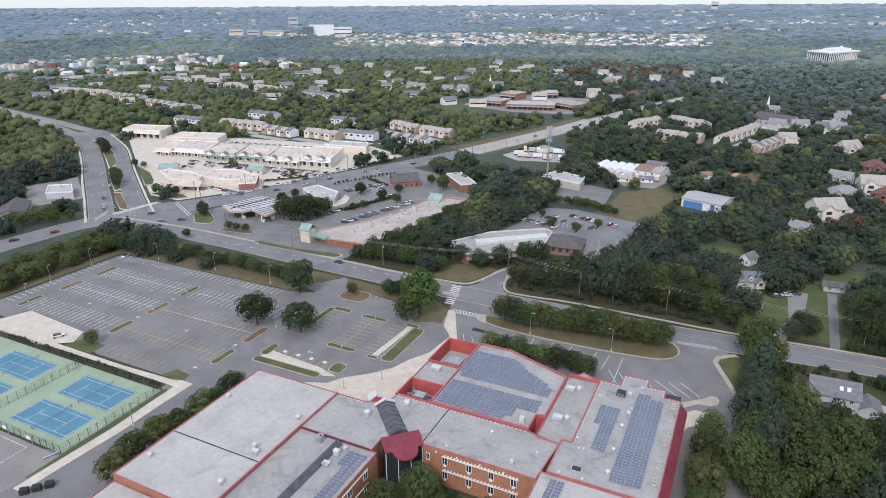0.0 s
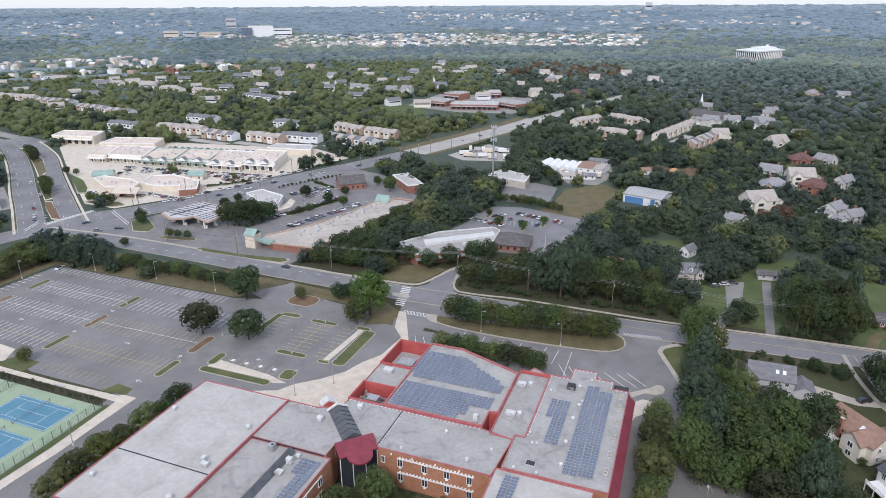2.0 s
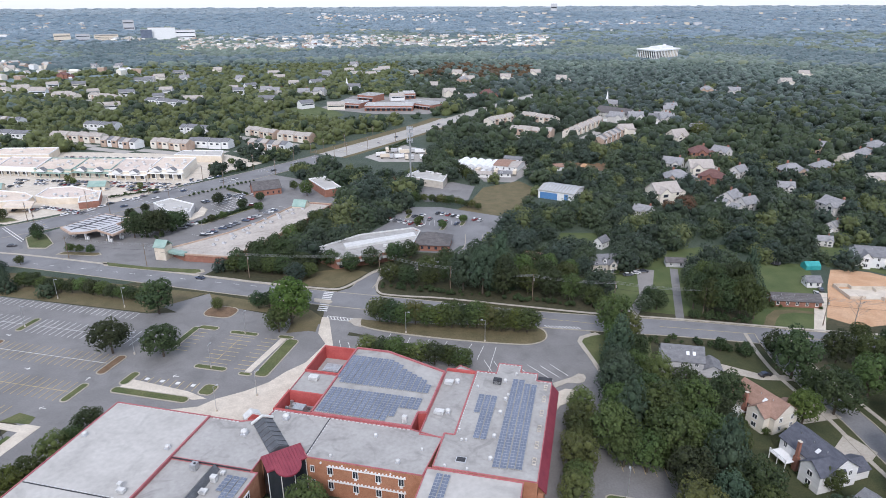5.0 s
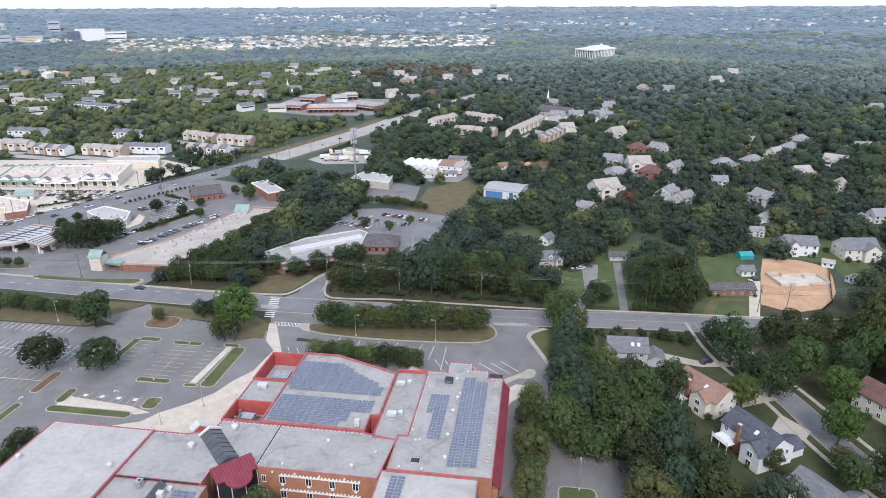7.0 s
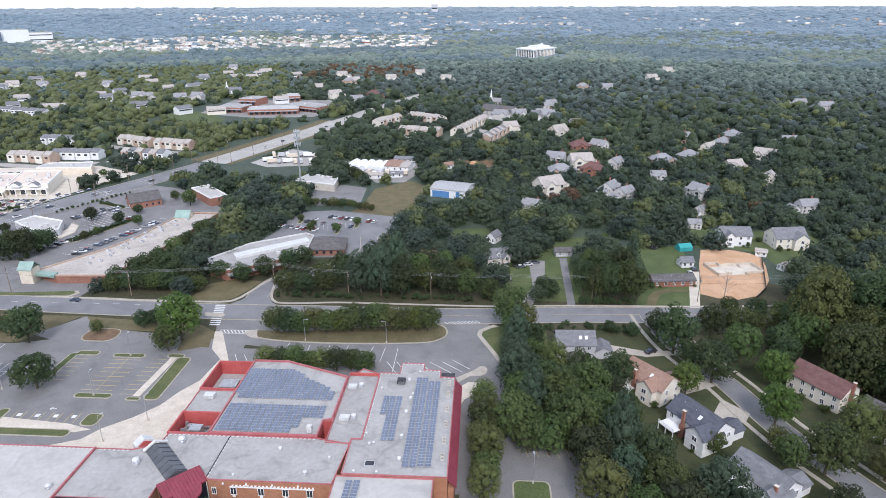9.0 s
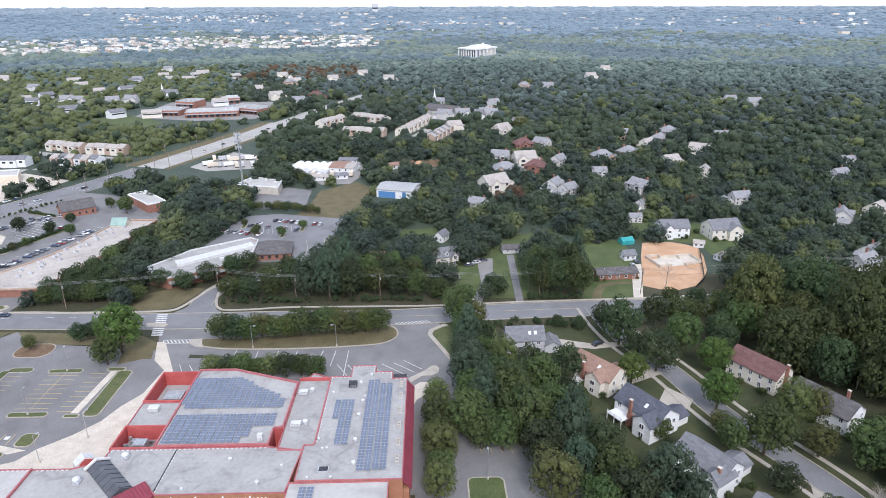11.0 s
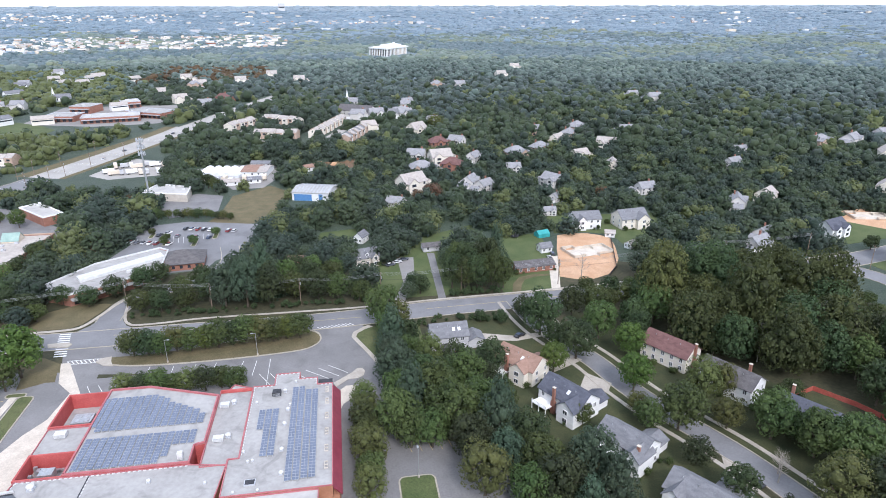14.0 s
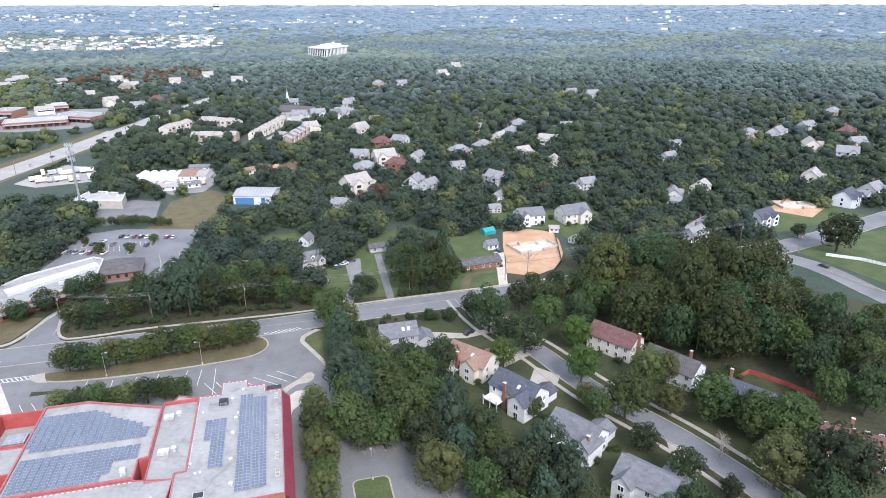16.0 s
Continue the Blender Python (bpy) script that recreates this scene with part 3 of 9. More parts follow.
# kerbed islands
def island(x0, y0, x1, y1, r, fill=GRASS, label="narrow kerbed grass island in the parking lot"):
    t = thing("traffic_island", pose((x0 + x1) / 2, (y0 + y1) / 2, 0), label, "traffic island", "kerbed islands")
    w, h = (x1 - x0) / 2, (y1 - y0) / 2
    part("kerb", prism(bmesh.new(), rounded(-w, -h, w, h, r), -0.1, 0.17), KERB, t, "pale concrete kerb")
    part("planting", prism(bmesh.new(), rounded(-w + 0.45, -h + 0.45, w - 0.45, h - 0.45, max(r - 0.45, 0.2)), 0.0, 0.21), fill, t)
    return t


for x, y in ((-264.6, 180), (-211.5, 180), (-264.6, 162), (-210.5, 162), (-210.2, 144.2), (-157.8, 144), (-266, 144)):
    island(x - 1.6, y - 5.6, x + 1.6, y + 5.6, 1.5, GRASS if y != 162 else MULCH)
island(-160, 155, -156.2, 168, 1.7, MULCH)
island(-129.5, 166.1, -117, 169, 1.4)
island(-130.5, 191.2, -118.6, 194, 1.4)
island(-112, 165.5, -107, 167.6, 1.0)
island(-106.6, 166, -101.2, 192.5, 1.9, label="long kerbed grass island beside the entrance loop")
island(-110.8, 192, -104.4, 194.6, 1.2)
island(-146.6, 178, -143.4, 193.5, 1.5)
island(-144.5, 192, -136, 195.2, 1.5)
island(-150, 202, -136.5, 212, 4.0, MULCH)
island(-147.5, 146.5, -119, 150.2, 1.8, label="long kerbed grass island at the drop-off lane")
island(-147.8, 151.2, -144.2, 159.4, 1.6)
island(-119, 152, -113.6, 158.4, 1.8)
slab("dropoff_pavement", [(-146, 150), (-144, 155), (-122, 152.8), (-114, 150.5), (-118, 149), (-124, 150)], 0.15, CONCRETE, "pale concrete strip between island and stalls", "pavement")
slab("loop_pavement", [(-110.4, 168), (-108, 168), (-106.8, 192), (-109, 192)], 0.15, CONCRETE, "pale concrete strip beside the long island", "pavement")
island(9.6, 118, 19.6, 136, 2.0, GREEN)
long_island = thing("hedge_island", pose(0, 0, 0), "long kerbed island with a hedge of trees", "traffic island")
outline = [(-89.2, 210.6), (-86.6, 213.4), (-70, 214), (-53, 217), (-22, 223.2), (-14, 222), (-11.5, 216), (-14, 210.5), (-22, 207.2), (-50, 205.2), (-76, 206.2)]
outline = [tuple(p) for p in glide(outline + outline[:1], 4)[:-1]]
part("kerb", prism(bmesh.new(), outline, -0.1, 0.18), KERB, long_island, "pale concrete kerb")
part("planting", prism(bmesh.new(), [(-48 + (x + 48) * 0.985, 213 + (y - 213) * 0.90) for x, y in outline], 0, 0.22), DRYGRASS, long_island)


# painted lines
def lines(parent, rows, material, name="stall_line"):
    for x, y, length, wide, turn in rows:
        me = LINE_MESHES.setdefault((length, wide, material.name), mesh_of(name, box(bmesh.new(), -wide / 2, -length / 2, -0.07, wide / 2, length / 2, 0.006), material))
        piece(name, me, parent, pose(x, y, 0.082, 0, 0, turn))


LINE_MESHES = {}
lot = bpy.data.objects["parking_lot"]
for y, material in ((180, WHITELINE), (162, WHITELINE), (144, YELLOWLINE)):
    rows = []
    for i in range(38):
        x = -262.0 + i * 2.72
        if abs(x + 211) > 3.0:
            rows.append((x, y, 10.8, 0.16, 0))
    lines(lot, [r for r in rows if r[0] < -211], WHITELINE)
    lines(lot, [r for r in rows if r[0] > -211], YELLOWLINE if y != 180 else WHITELINE)
    lines(lot, [(-237, y, 48, 0.14, 90), (-184, y, 47, 0.14, 90)], material)
lines(lot, [(-273 + i * 2.72, 195.8, 5.2, 0.16, 0) for i in range(37)], WHITELINE)
lines(lot, [(-198.5 + i * 2.72, 130.6, 5.2, 0.15, 0) for i in range(11)], YELLOWLINE)
lines(lot, [(-274.5, 141 + i * 2.72, 5.0, 0.15, 90) for i in range(18)], WHITELINE)
small = bpy.data.objects["small_lot"]
lines(small, [(-124, 170.8 + i * 2.72, 10.4, 0.14, 90) for i in range(8)], YELLOWLINE)
lines(small, [(-124, 180.5, 20, 0.14, 0)], YELLOWLINE)
lines(small, [(-112.6, 169 + i * 2.72, 5.0, 0.14, 90) for i in range(9)], YELLOWLINE)
lines(small, [(-140.6, 176 + i * 2.72, 5.0, 0.14, 90) for i in range(6)], YELLOWLINE)
lines(small, [(-141.5 + i * 2.9, 155.6, 5.0, 0.15, 0) for i in range(9)], YELLOWLINE)
lines(small, [(-140.0 + i * 5.8, 156.4, 1.4, 1.4, 0) for i in range(4)], WHITELINE, "stall_sign_patch")
for x, y, turn in ((-211, 152.6, 90), (-212, 171.3, -90), (-161, 134.4, 90), (-159.6, 151.8, 0), (-240, 152.8, 90), (-185, 152.8, -90), (-152, 178, 0), (-131.5, 160, 90)):
    lines(lot, [(x, y, 2.2, 0.22, turn), (x + 0.35 * math.cos(radians(turn)) + 0.7 * math.sin(radians(-turn)), y + 0.7 * math.cos(radians(turn)) + 0.35 * math.sin(radians(turn)), 1.0, 0.22, turn + 40), (x - 0.35 * math.cos(radians(turn)) + 0.7 * math.sin(radians(-turn)), y + 0.7 * math.cos(radians(turn)) - 0.35 * math.sin(radians(turn)), 1.0, 0.22, turn - 40)], WHITELINE, "lane_arrow")
service = bpy.data.objects["service_lot"]
for x0, y0, x1, y1 in ((-87, 195.6, -84.1, 190.1), (-83.5, 195.4, -80.6, 190.5), (-79.6, 195.1, -77, 191), (-69.8, 205, -69.8, 199.9), (-61.8, 204, -61.6, 198.1), (-54.4, 204, -54.6, 198.4), (-47.5, 204, -48, 198.3), (-38.2, 203.8, -39, 198.4), (-33.7, 203.4, -34.3, 193.5), (-29.1, 203.5, -29, 184.6), (-32, 194.1, -25.7, 183), (-28.3, 193.8, -25.8, 189.3), (-24.2, 193.5, -22.7, 191.2), (-20.5, 193.2, -14.8, 187.4), (-16.5, 194, -7.2, 186.1), (-12.2, 194.5, -5.3, 188.5), (-8.9, 196.1, -2.4, 190.1)):
    lines(service, [((x0 + x1) / 2, (y0 + y1) / 2, round(math.hypot(x1 - x0, y1 - y0), 1), 0.17, math.degrees(math.atan2(y1 - y0, x1 - x0)) - 90)], WHITELINE)
lines(service, [(-98.3 + 0.0, 213.4, 0.2, 0.2, 0), (-93.5, 213.5, 11.5, 0.2, 90), (-93.5, 211.0, 11.5, 0.2, 90)], WHITELINE)
lines(bpy.data.objects["east_lot"], [(14 + i * 2.9, 148, 5.0, 0.14, 12) for i in range(5)], YELLOWLINE)
lines(bpy.data.objects["east_lot"], [(13.5, 131 - i * 2.8, 5.0, 0.14, 90) for i in range(4)], YELLOWLINE)
cross = bpy.data.objects["road_school"]
lines(cross, [(-103.4 - 0.43 * i, 217.6 + i * 1.7, 4.2, 0.75, 90) for i in range(11)], WHITELINE, "crosswalk_bar")
lines(cross, [(-98.6 + i * 1.4, 212.2, 2.6, 0.32, 35) for i in range(8)], WHITELINE, "crosswalk_bar")
lines(cross, [(-12.4 + i * 1.35, 223.9 + 0.18 * i, 2.6, 0.32, 45) for i in range(10)], WHITELINE, "crosswalk_bar")
lines(cross, [(-260 + i * 9.0, 233.6, 3.0, 0.18, 90) for i in range(17)], WHITELINE, "lane_dash")
lines(cross, [(-84 + i * 12.0, 230.3 + 0.15 * abs(i - 4), 11.0, 0.16, 90 - 1) for i in range(8)], YELLOWLINE, "centre_line")
lines(cross, [(36 + i * 12.0, 234.2 + 0.55 * i, 11.6, 0.2, 93) for i in range(5)], YELLOWLINE, "centre_line")
for name in ("road_boulevard_west", "road_boulevard_east", "road_shops", "road_far"):
    line, ob = ROADS[name], bpy.data.objects[name]
    for by in ((-3.6, 0.0, 3.6) if "boulevard" in name else (-7.0, -3.5, 0.0, 3.5, 7.0)):
        for p, q in list(zip(offset(line, by), offset(line, by)[1:]))[::4][:11]:
            d = q - p
            for u in ((0.2, 0.7) if d.length > 6 else (0.5,)):
                c = p + d * u
                lines(ob, [(c.x, c.y, 3.0, 0.2, math.degrees(math.atan2(d.y, d.x)) - 90)], WHITELINE if by else YELLOWLINE, "lane_dash")
crossing = bpy.data.objects["crossing"]
crossing.data.update()
lines(crossing, [(-338.6 + 0.16 * i, 243 + i * 1.05, 4.4, 0.55, 90) for i in range(28)], WHITELINE, "crosswalk_bar")
lines(crossing, [(-307.5, 266, 33, 0.4, 61.5), (-309.0, 268.6, 33, 0.4, 61.5), (-344, 238, 14, 0.4, 25), (-341.6, 236.8, 14, 0.4, 25)], WHITELINE, "crosswalk_line")
median = thing("planted_median", pose(0, 0, 0), "kerbed median with shrubs between the boulevard lanes", "median")
for pts, fill in (([(-337.5, 251), (-343.5, 250.4), (-367, 265.6), (-380, 275.4), (-376, 277.6), (-350, 259.6)], MULCH),
                  ([(-382, 277), (-408, 294.6), (-430, 309.6), (-428, 312.6), (-404, 298.6), (-381, 281.6)], GRASS),
                  ([(-437, 316), (-475, 342.4), (-514, 368), (-553, 389), (-543, 390), (-517, 377.6), (-488, 361), (-447, 330)], DRYGRASS)):
    cx, cy = sum(p[0] for p in pts) / len(pts), sum(p[1] for p in pts) / len(pts)
    part("kerb", prism(bmesh.new(), pts, -0.1, 0.22), CONCRETE, median, "pale concrete kerb")
    part("planting", prism(bmesh.new(), [(cx + (x - cx) * 0.93 + 0.0, cy + (y - cy) * 0.90) for x, y in pts], 0, 0.27), fill, median)
for name, pts, fill, label in (("traffic_island", [(-296, 263.4), (-281.4, 250.2), (-272, 252), (-274, 259.4), (-290, 271.6), (-297, 270)], GRASS, "kerbed grass island at the crossing"),
                               ("traffic_island", [(-260.6, 246.4), (-259.6, 250.2), (-240, 253.4), (-237.6, 251.4), (-240, 249.2)], DRYGRASS, "kerbed island in front of the petrol station"),
                               ("traffic_island", [(-230, 243), (-203, 242), (-176, 245.4), (-173.6, 243), (-175.6, 240), (-205, 238.8), (-226, 239)], GRASS, "long kerbed verge between road and shops"),
                               ("traffic_island", [(-217.6, 303.6), (-214.6, 303.6), (-200, 346), (-202.6, 347)], GRASS, "long kerbed hedge island among parked cars"),
                               ("traffic_island", [(-234, 306), (-225.6, 310.6), (-223.6, 320), (-228.6, 332), (-235.4, 336.6), (-231.6, 326)], CONCRETE, "rounded pale apron beside a flat-roofed shop"),
                               ("traffic_island", [(-242, 374.6), (-239, 376), (-219, 366.6), (-221, 364.6)], GRASS, "narrow hedge island among parked cars"),
                               ("traffic_island", [(-366, 362), (-348, 358), (-350, 366), (-366, 373)], GRASS, "planted island among the shop parking"),
                               ("traffic_island", [(-311, 361), (-300, 361), (-299, 365), (-310, 366)], GRASS, "small planted island among the shop parking"),
                               ("traffic_island", [(-430, 336.6), (-414, 324.4), (-376, 296.4), (-371, 298.6), (-381, 309), (-403, 325)], GREEN, "grass verge beside the boulevard"),
                               ("traffic_island", [(-356, 283.4), (-330, 281.6), (-324.6, 287.6), (-333, 291), (-350, 290)], GRASS, "planted corner of the shopping centre")):
    cx, cy = sum(p[0] for p in pts) / len(pts), sum(p[1] for p in pts) / len(pts)
    isle = thing(name, pose(0, 0, 0), label, "traffic island", "kerbed islands")
    part("kerb", prism(bmesh.new(), pts, -0.1, 0.2), KERB, isle, "pale concrete kerb")
    part("planting", prism(bmesh.new(), [(cx + (x - cx) * 0.92, cy + (y - cy) * 0.88) for x, y in pts], 0, 0.25), fill, isle)
rows = []
for i in range(14):
    rows.append((-199 - 9.4 + i * 1.72, 288 + i * 4.5, 5.0, 0.14, 78))
for k in range(3):
    rows += [(-222 - 7 * k + i * 1.3, 330 + 10 * k + i * 2.4, 9.0, 0.14, 62) for i in range(8)]
lines(bpy.data.objects["plaza_lot"], rows, WHITELINE)
lines(bpy.data.objects["office_lot"], [(-112 + k * 15 + i * 2.8, 338 + k * 2 - i * 0.9, 9.5, 0.14, 12) for k in range(3) for i in range(5)], WHITELINE)
for x, y in ((-94, 333), (-79, 330), (-104, 346), (-70, 340)):
    island(x - 1.4, y - 4.4, x + 1.4, y + 4.4, 1.3)
lines(bpy.data.objects["shops_lot"], [(-395 + i * 3.2, 356 + i * 0.35, 9.5, 0.14, -4) for i in range(28)], WHITELINE)


# tennis courts with their fence
courts = slab("tennis_pad", [(-255, 84.5), (-160.5, 84.5), (-160.5, 119), (-255, 119)], 0.05, COURTGREEN, "green tennis pad with blue courts", "tennis court")
court_mesh = mesh_of("court", box(bmesh.new(), -12.2, -5.75, -0.1, 12.2, 5.75, 0.012), COURTBLUE)


def tennis_court(x, y):
    c = thing("tennis_court", pose(x, y, 0.06), "blue tennis court with white lines and a net", "tennis court", "tennis courts")
    piece("court", court_mesh, c, pose(0, 0, 0))
    bm = bmesh.new()
    for x0, y0, x1, y1 in ((-11.9, -5.5, 11.9, -5.4), (-11.9, 5.4, 11.9, 5.5), (-11.9, -5.5, -11.75, 5.5), (11.75, -5.5, 11.9, 5.5), (-11.9, -4.16, 11.9, -4.06), (-11.9, 4.06, 11.9, 4.16),
                           (-6.45, -4.1, -6.35, 4.1), (6.35, -4.1, 6.45, 4.1), (-6.4, -0.05, 6.4, 0.05)):
        box(bm, x0, y0, 0, x1, y1, 0.02)
    part("court_line", bm, WHITELINE, c, "white painted court lines")
    bm = box(bmesh.new(), -0.03, -6.2, 0.90, 0.03, 6.2, 0.98)
    for k in range(5):
        tube(bm, (0, -6.2, 0.1 + 0.18 * k), (0, 6.2, 0.1 + 0.18 * k), 0.012, 0.012, 3)
    for k in range(32):
        tube(bm, (0, -6.2 + 0.4 * k, 0.05), (0, -6.2 + 0.4 * k, 0.92), 0.012, 0.012, 3)
    part("net", bm, STEEL, c, "thin net with a pale top band")
    for y1 in (-6.3, 6.3):
        part("net_post", tube(bmesh.new(), (0, y1, 0), (0, y1, 1.1), 0.07, 0.07), DARK, c)
    return c


for x in (-178.5, -217.5):
    for y in (94.2, 109.2):
        tennis_court(x, y)
WIRE = surface("fence_wire", (0.02, 0.03, 0.025), (0.03, 0.04, 0.035), 1.0, 0.8, 5.0, 0.1)


def wire_fence(pts, h=3.0, label="tall dark chain-link fence round the tennis courts"):
    f = thing("chain_link_fence", pose(0, 0, 0), label, "fence")
    mesh = mesh_of("post", tube(bmesh.new(), (0, 0, 0), (0, 0, h), 0.07, 0.07, 6), DARK)
    wires = bmesh.new()
    for a, b in zip(pts, pts[1:]):
        a, b = Vector(a), Vector(b)
        n = max(1, round((b - a).length / 3.0))
        for i in range(n):
            p = a + (b - a) * (i / n)
            piece("post", mesh, f, pose(p.x, p.y, 0))
        for k in range(7):
            z = 0.2 + k * (h - 0.25) / 6
            tube(wires, (a.x, a.y, z), (b.x, b.y, z), 0.025, 0.025, 4)
        steps = int((b - a).length / 0.75)
        for i in range(steps):
            p, q = a + (b - a) * (i / steps), a + (b - a) * ((i + 1) / steps)
            tube(wires, (p.x, p.y, 0.1), (q.x, q.y, h - 0.1), 0.016, 0.016, 3)
    part("wire", wires, WIRE, f, "dark wire mesh")
    return f


wire_fence([(-255, 84.3), (-160.3, 84.3), (-160.3, 119.2), (-255, 119.2)])
wire_fence([(-198, 84.3), (-198, 119.2)])
slab("court_path", [(-255, 121.6), (-217, 122.4), (-182, 122.6), (-158.6, 122.6), (-158.2, 111), (-157.6, 99), (-158.2, 85), (-159, 70), (-155.6, 70), (-154.8, 86), (-153.9, 99), (-154.2, 111.5), (-154.0, 126.4), (-159.2, 126.4), (-160.4, 125.4), (-185, 124.5), (-221, 124.7), (-255, 123.6)], 0.12, CONCRETE, "pale concrete path beside the tennis courts", "pavement")
slab("court_verge", [(-160.1, 74), (-160.2, 120.4), (-158.4, 120.4), (-158.0, 99), (-158.6, 85), (-159.4, 74)], 0.06, GREEN, "grass verge outside the court fence", "lawn")
slab("lot_corner_lawn", [(-168.2, 125.6), (-166, 130.8), (-159.4, 130), (-158.4, 126.6)], 0.10, GRASS, "grass corner of the parking lot", "lawn")
slab("lot_corner_lawn", [(-217, 124.8), (-215, 132), (-203.4, 131.4), (-203, 125)], 0.10, GRASS, "grass corner of the parking lot", "lawn")
slab("loop_verge", [(-109, 196.5), (-101.5, 200), (-98.5, 200), (-101.5, 212), (-112, 211)], 0.11, DRYGRASS, "bare dry verge beside the entrance loop", "lawn")
slab("drive_pavement", [(6, 223.4), (3.4, 221.4), (0.3, 218.6), (-0.4, 214.8), (1.9, 209), (4.8, 202.2), (7.5, 194.9), (9, 188), (9.4, 178), (10.8, 178), (10.4, 188), (8.9, 195.4), (6.2, 202.8), (3.4, 209.6), (1.3, 215), (2, 217.6), (5, 220.4), (8, 222)], 0.16, PAVING, "pale kerbed pavement along the service drive", "pavement")
slab("drive_verge", [(1.3, 215), (3.4, 209.6), (6.2, 202.8), (8.9, 195.4), (10.4, 188), (10.8, 178), (26, 178), (26, 224), (8, 222), (5, 220.4), (2, 217.6)], 0.09, GRASS, "grass verge beside the drive", "lawn")
slab("office_mouth", [(-104.1, 236.4), (-100.8, 240.4), (-97.7, 249.1), (-95.6, 257.3), (-93.4, 261.2), (-88, 262), (-91.1, 250.3), (-89.5, 243.2), (-86.9, 238.4), (-83.1, 235.4), (-93, 233)], 0.094, ROADWAY, "flared asphalt mouth of the side street", "road")
for name, pts, wide, material, label in (("far_pavement", [(-330, 239.6), (-280, 242.4), (-230, 241.2), (-180, 238.8), (-160, 238.4), (-147, 237.6), (-136, 237.6), (-116, 237.7), (-106.5, 238.4), (-102.6, 241.8), (-99.2, 250.6), (-96.8, 258.3), (-93.6, 264)], 1.5, PAVING, "pale concrete pavement curving into the side street"),
                                         ("far_pavement", [(-92.0, 260.6), (-90.5, 250.3), (-88.8, 243.6), (-86.6, 240), (-83, 238.2), (-72, 238.6), (-57.8, 240), (-26, 239.8), (5, 239.8), (40, 242.2), (90, 244.2), (140, 248.2), (200, 254.2), (250, 264)], 1.1, PAVING, "narrow concrete pavement beside the road")):
    tagged(new(name, mesh_of(name, strip(bmesh.new(), glide(pts), -wide / 2, wide / 2, -0.1, 0.2), material)), label, "pavement", "", "structure")
for pts, fill, label in (([(-111.3, 227.6), (-103.8, 227.5), (-102.2, 226.0), (-102.9, 223.8), (-110.0, 224.4)], PAVING, "small kerbed refuge beside the crosswalk"),
                         ([(-86.2, 223.4), (-84.0, 225.6), (-60, 224.4), (-60, 221.0), (-82.6, 221.0)], DRYGRASS, "narrow kerbed median opposite the side street")):
    cx, cy = sum(p[0] for p in pts) / len(pts), sum(p[1] for p in pts) / len(pts)
    isle = thing("traffic_island", pose(0, 0, 0), label, "traffic island", "kerbed islands")
    part("kerb", prism(bmesh.new(), pts, -0.1, 0.2), KERB, isle, "pale concrete kerb")
    part("planting", prism(bmesh.new(), [(cx + (x - cx) * 0.9, cy + (y - cy) * 0.8) for x, y in pts], 0, 0.25), fill, isle)
part("apron", prism(bmesh.new(), [(-89.4, 211.4), (-88.2, 213.4), (-85.0, 214.2), (-84.2, 211), (-82.6, 207.4), (-86, 208.2)], 0.0, 0.24), PAVING, long_island, "pale concrete nose of the island")
slab("drive_apron", [(-7.1, 184.4), (-1.1, 189.6), (0.9, 192.2), (2.6, 192.2), (3.5, 190.4), (3.0, 187.6), (1.2, 186.2), (-2.4, 185.8), (-6.2, 181.8)], 0.19, PAVING, "pale concrete tip at the corner of the school", "pavement")
slab("far_verge", [(-128, 239), (-108, 239.6), (-104.4, 242.4), (-101, 251), (-98.6, 260), (-111, 262), (-128, 252)], 0.05, DRYGRASS, "dry grass corner by the side street", "lawn")
CLEAR.append([(-114, 238), (-104, 240), (-99, 250), (-95, 266), (-104, 262), (-115.8, 255)])
ball = slab("ball_court", [(-240, 62), (-160.5, 62), (-158.6, 83.6), (-240, 83.6)], 0.045, OLDROAD, "worn pinkish asphalt ball court with faded lines", "ball court")
lines(ball, [(-172, 73, 18, 0.12, 0), (-186, 73, 18, 0.12, 0), (-179, 82, 14, 0.12, 90), (-179, 64.5, 14, 0.12, 90)], WHITELINE, "court_line")
for x in (-170.8, -181.8):
    hoop = thing("basketball_hoop", pose(x, 83.2, 0), "white basketball backboard on a steel pole", "basketball hoop", "hoops")
    part("pole", tube(bmesh.new(), (0, 0, 0), (0, 0, 3.4), 0.09, 0.08, 8), STEEL, hoop)
    part("backboard", box(bmesh.new(), -0.9, -0.75, 2.9, 0.9, -0.68, 4.0), WHITE, hoop)
    part("arm", box(bmesh.new(), -0.05, -0.7, 3.25, 0.05, 0.0, 3.4), STEEL, hoop)
    part("rim", tube(bmesh.new(), (0, -1.0, 3.02), (0, -1.0, 3.06), 0.25, 0.25, 12), REDTRIM, hoop)
for x, y, turn in ((-162.0, 82.6, 70), (-183, 122.8, 0)):
    bench = thing("bench", pose(x, y, 0.05, 0, 0, turn), "long pale aluminium bench beside the courts", "bench", "court benches")
    part("seat", box(bmesh.new(), -2.2, -0.25, 0.42, 2.2, 0.25, 0.5), ALUMINIUM, bench)
    for px in (-1.8, 0, 1.8):
        part("leg", box(bmesh.new(), px - 0.05, -0.2, 0, px + 0.05, 0.2, 0.42), STEEL, bench)


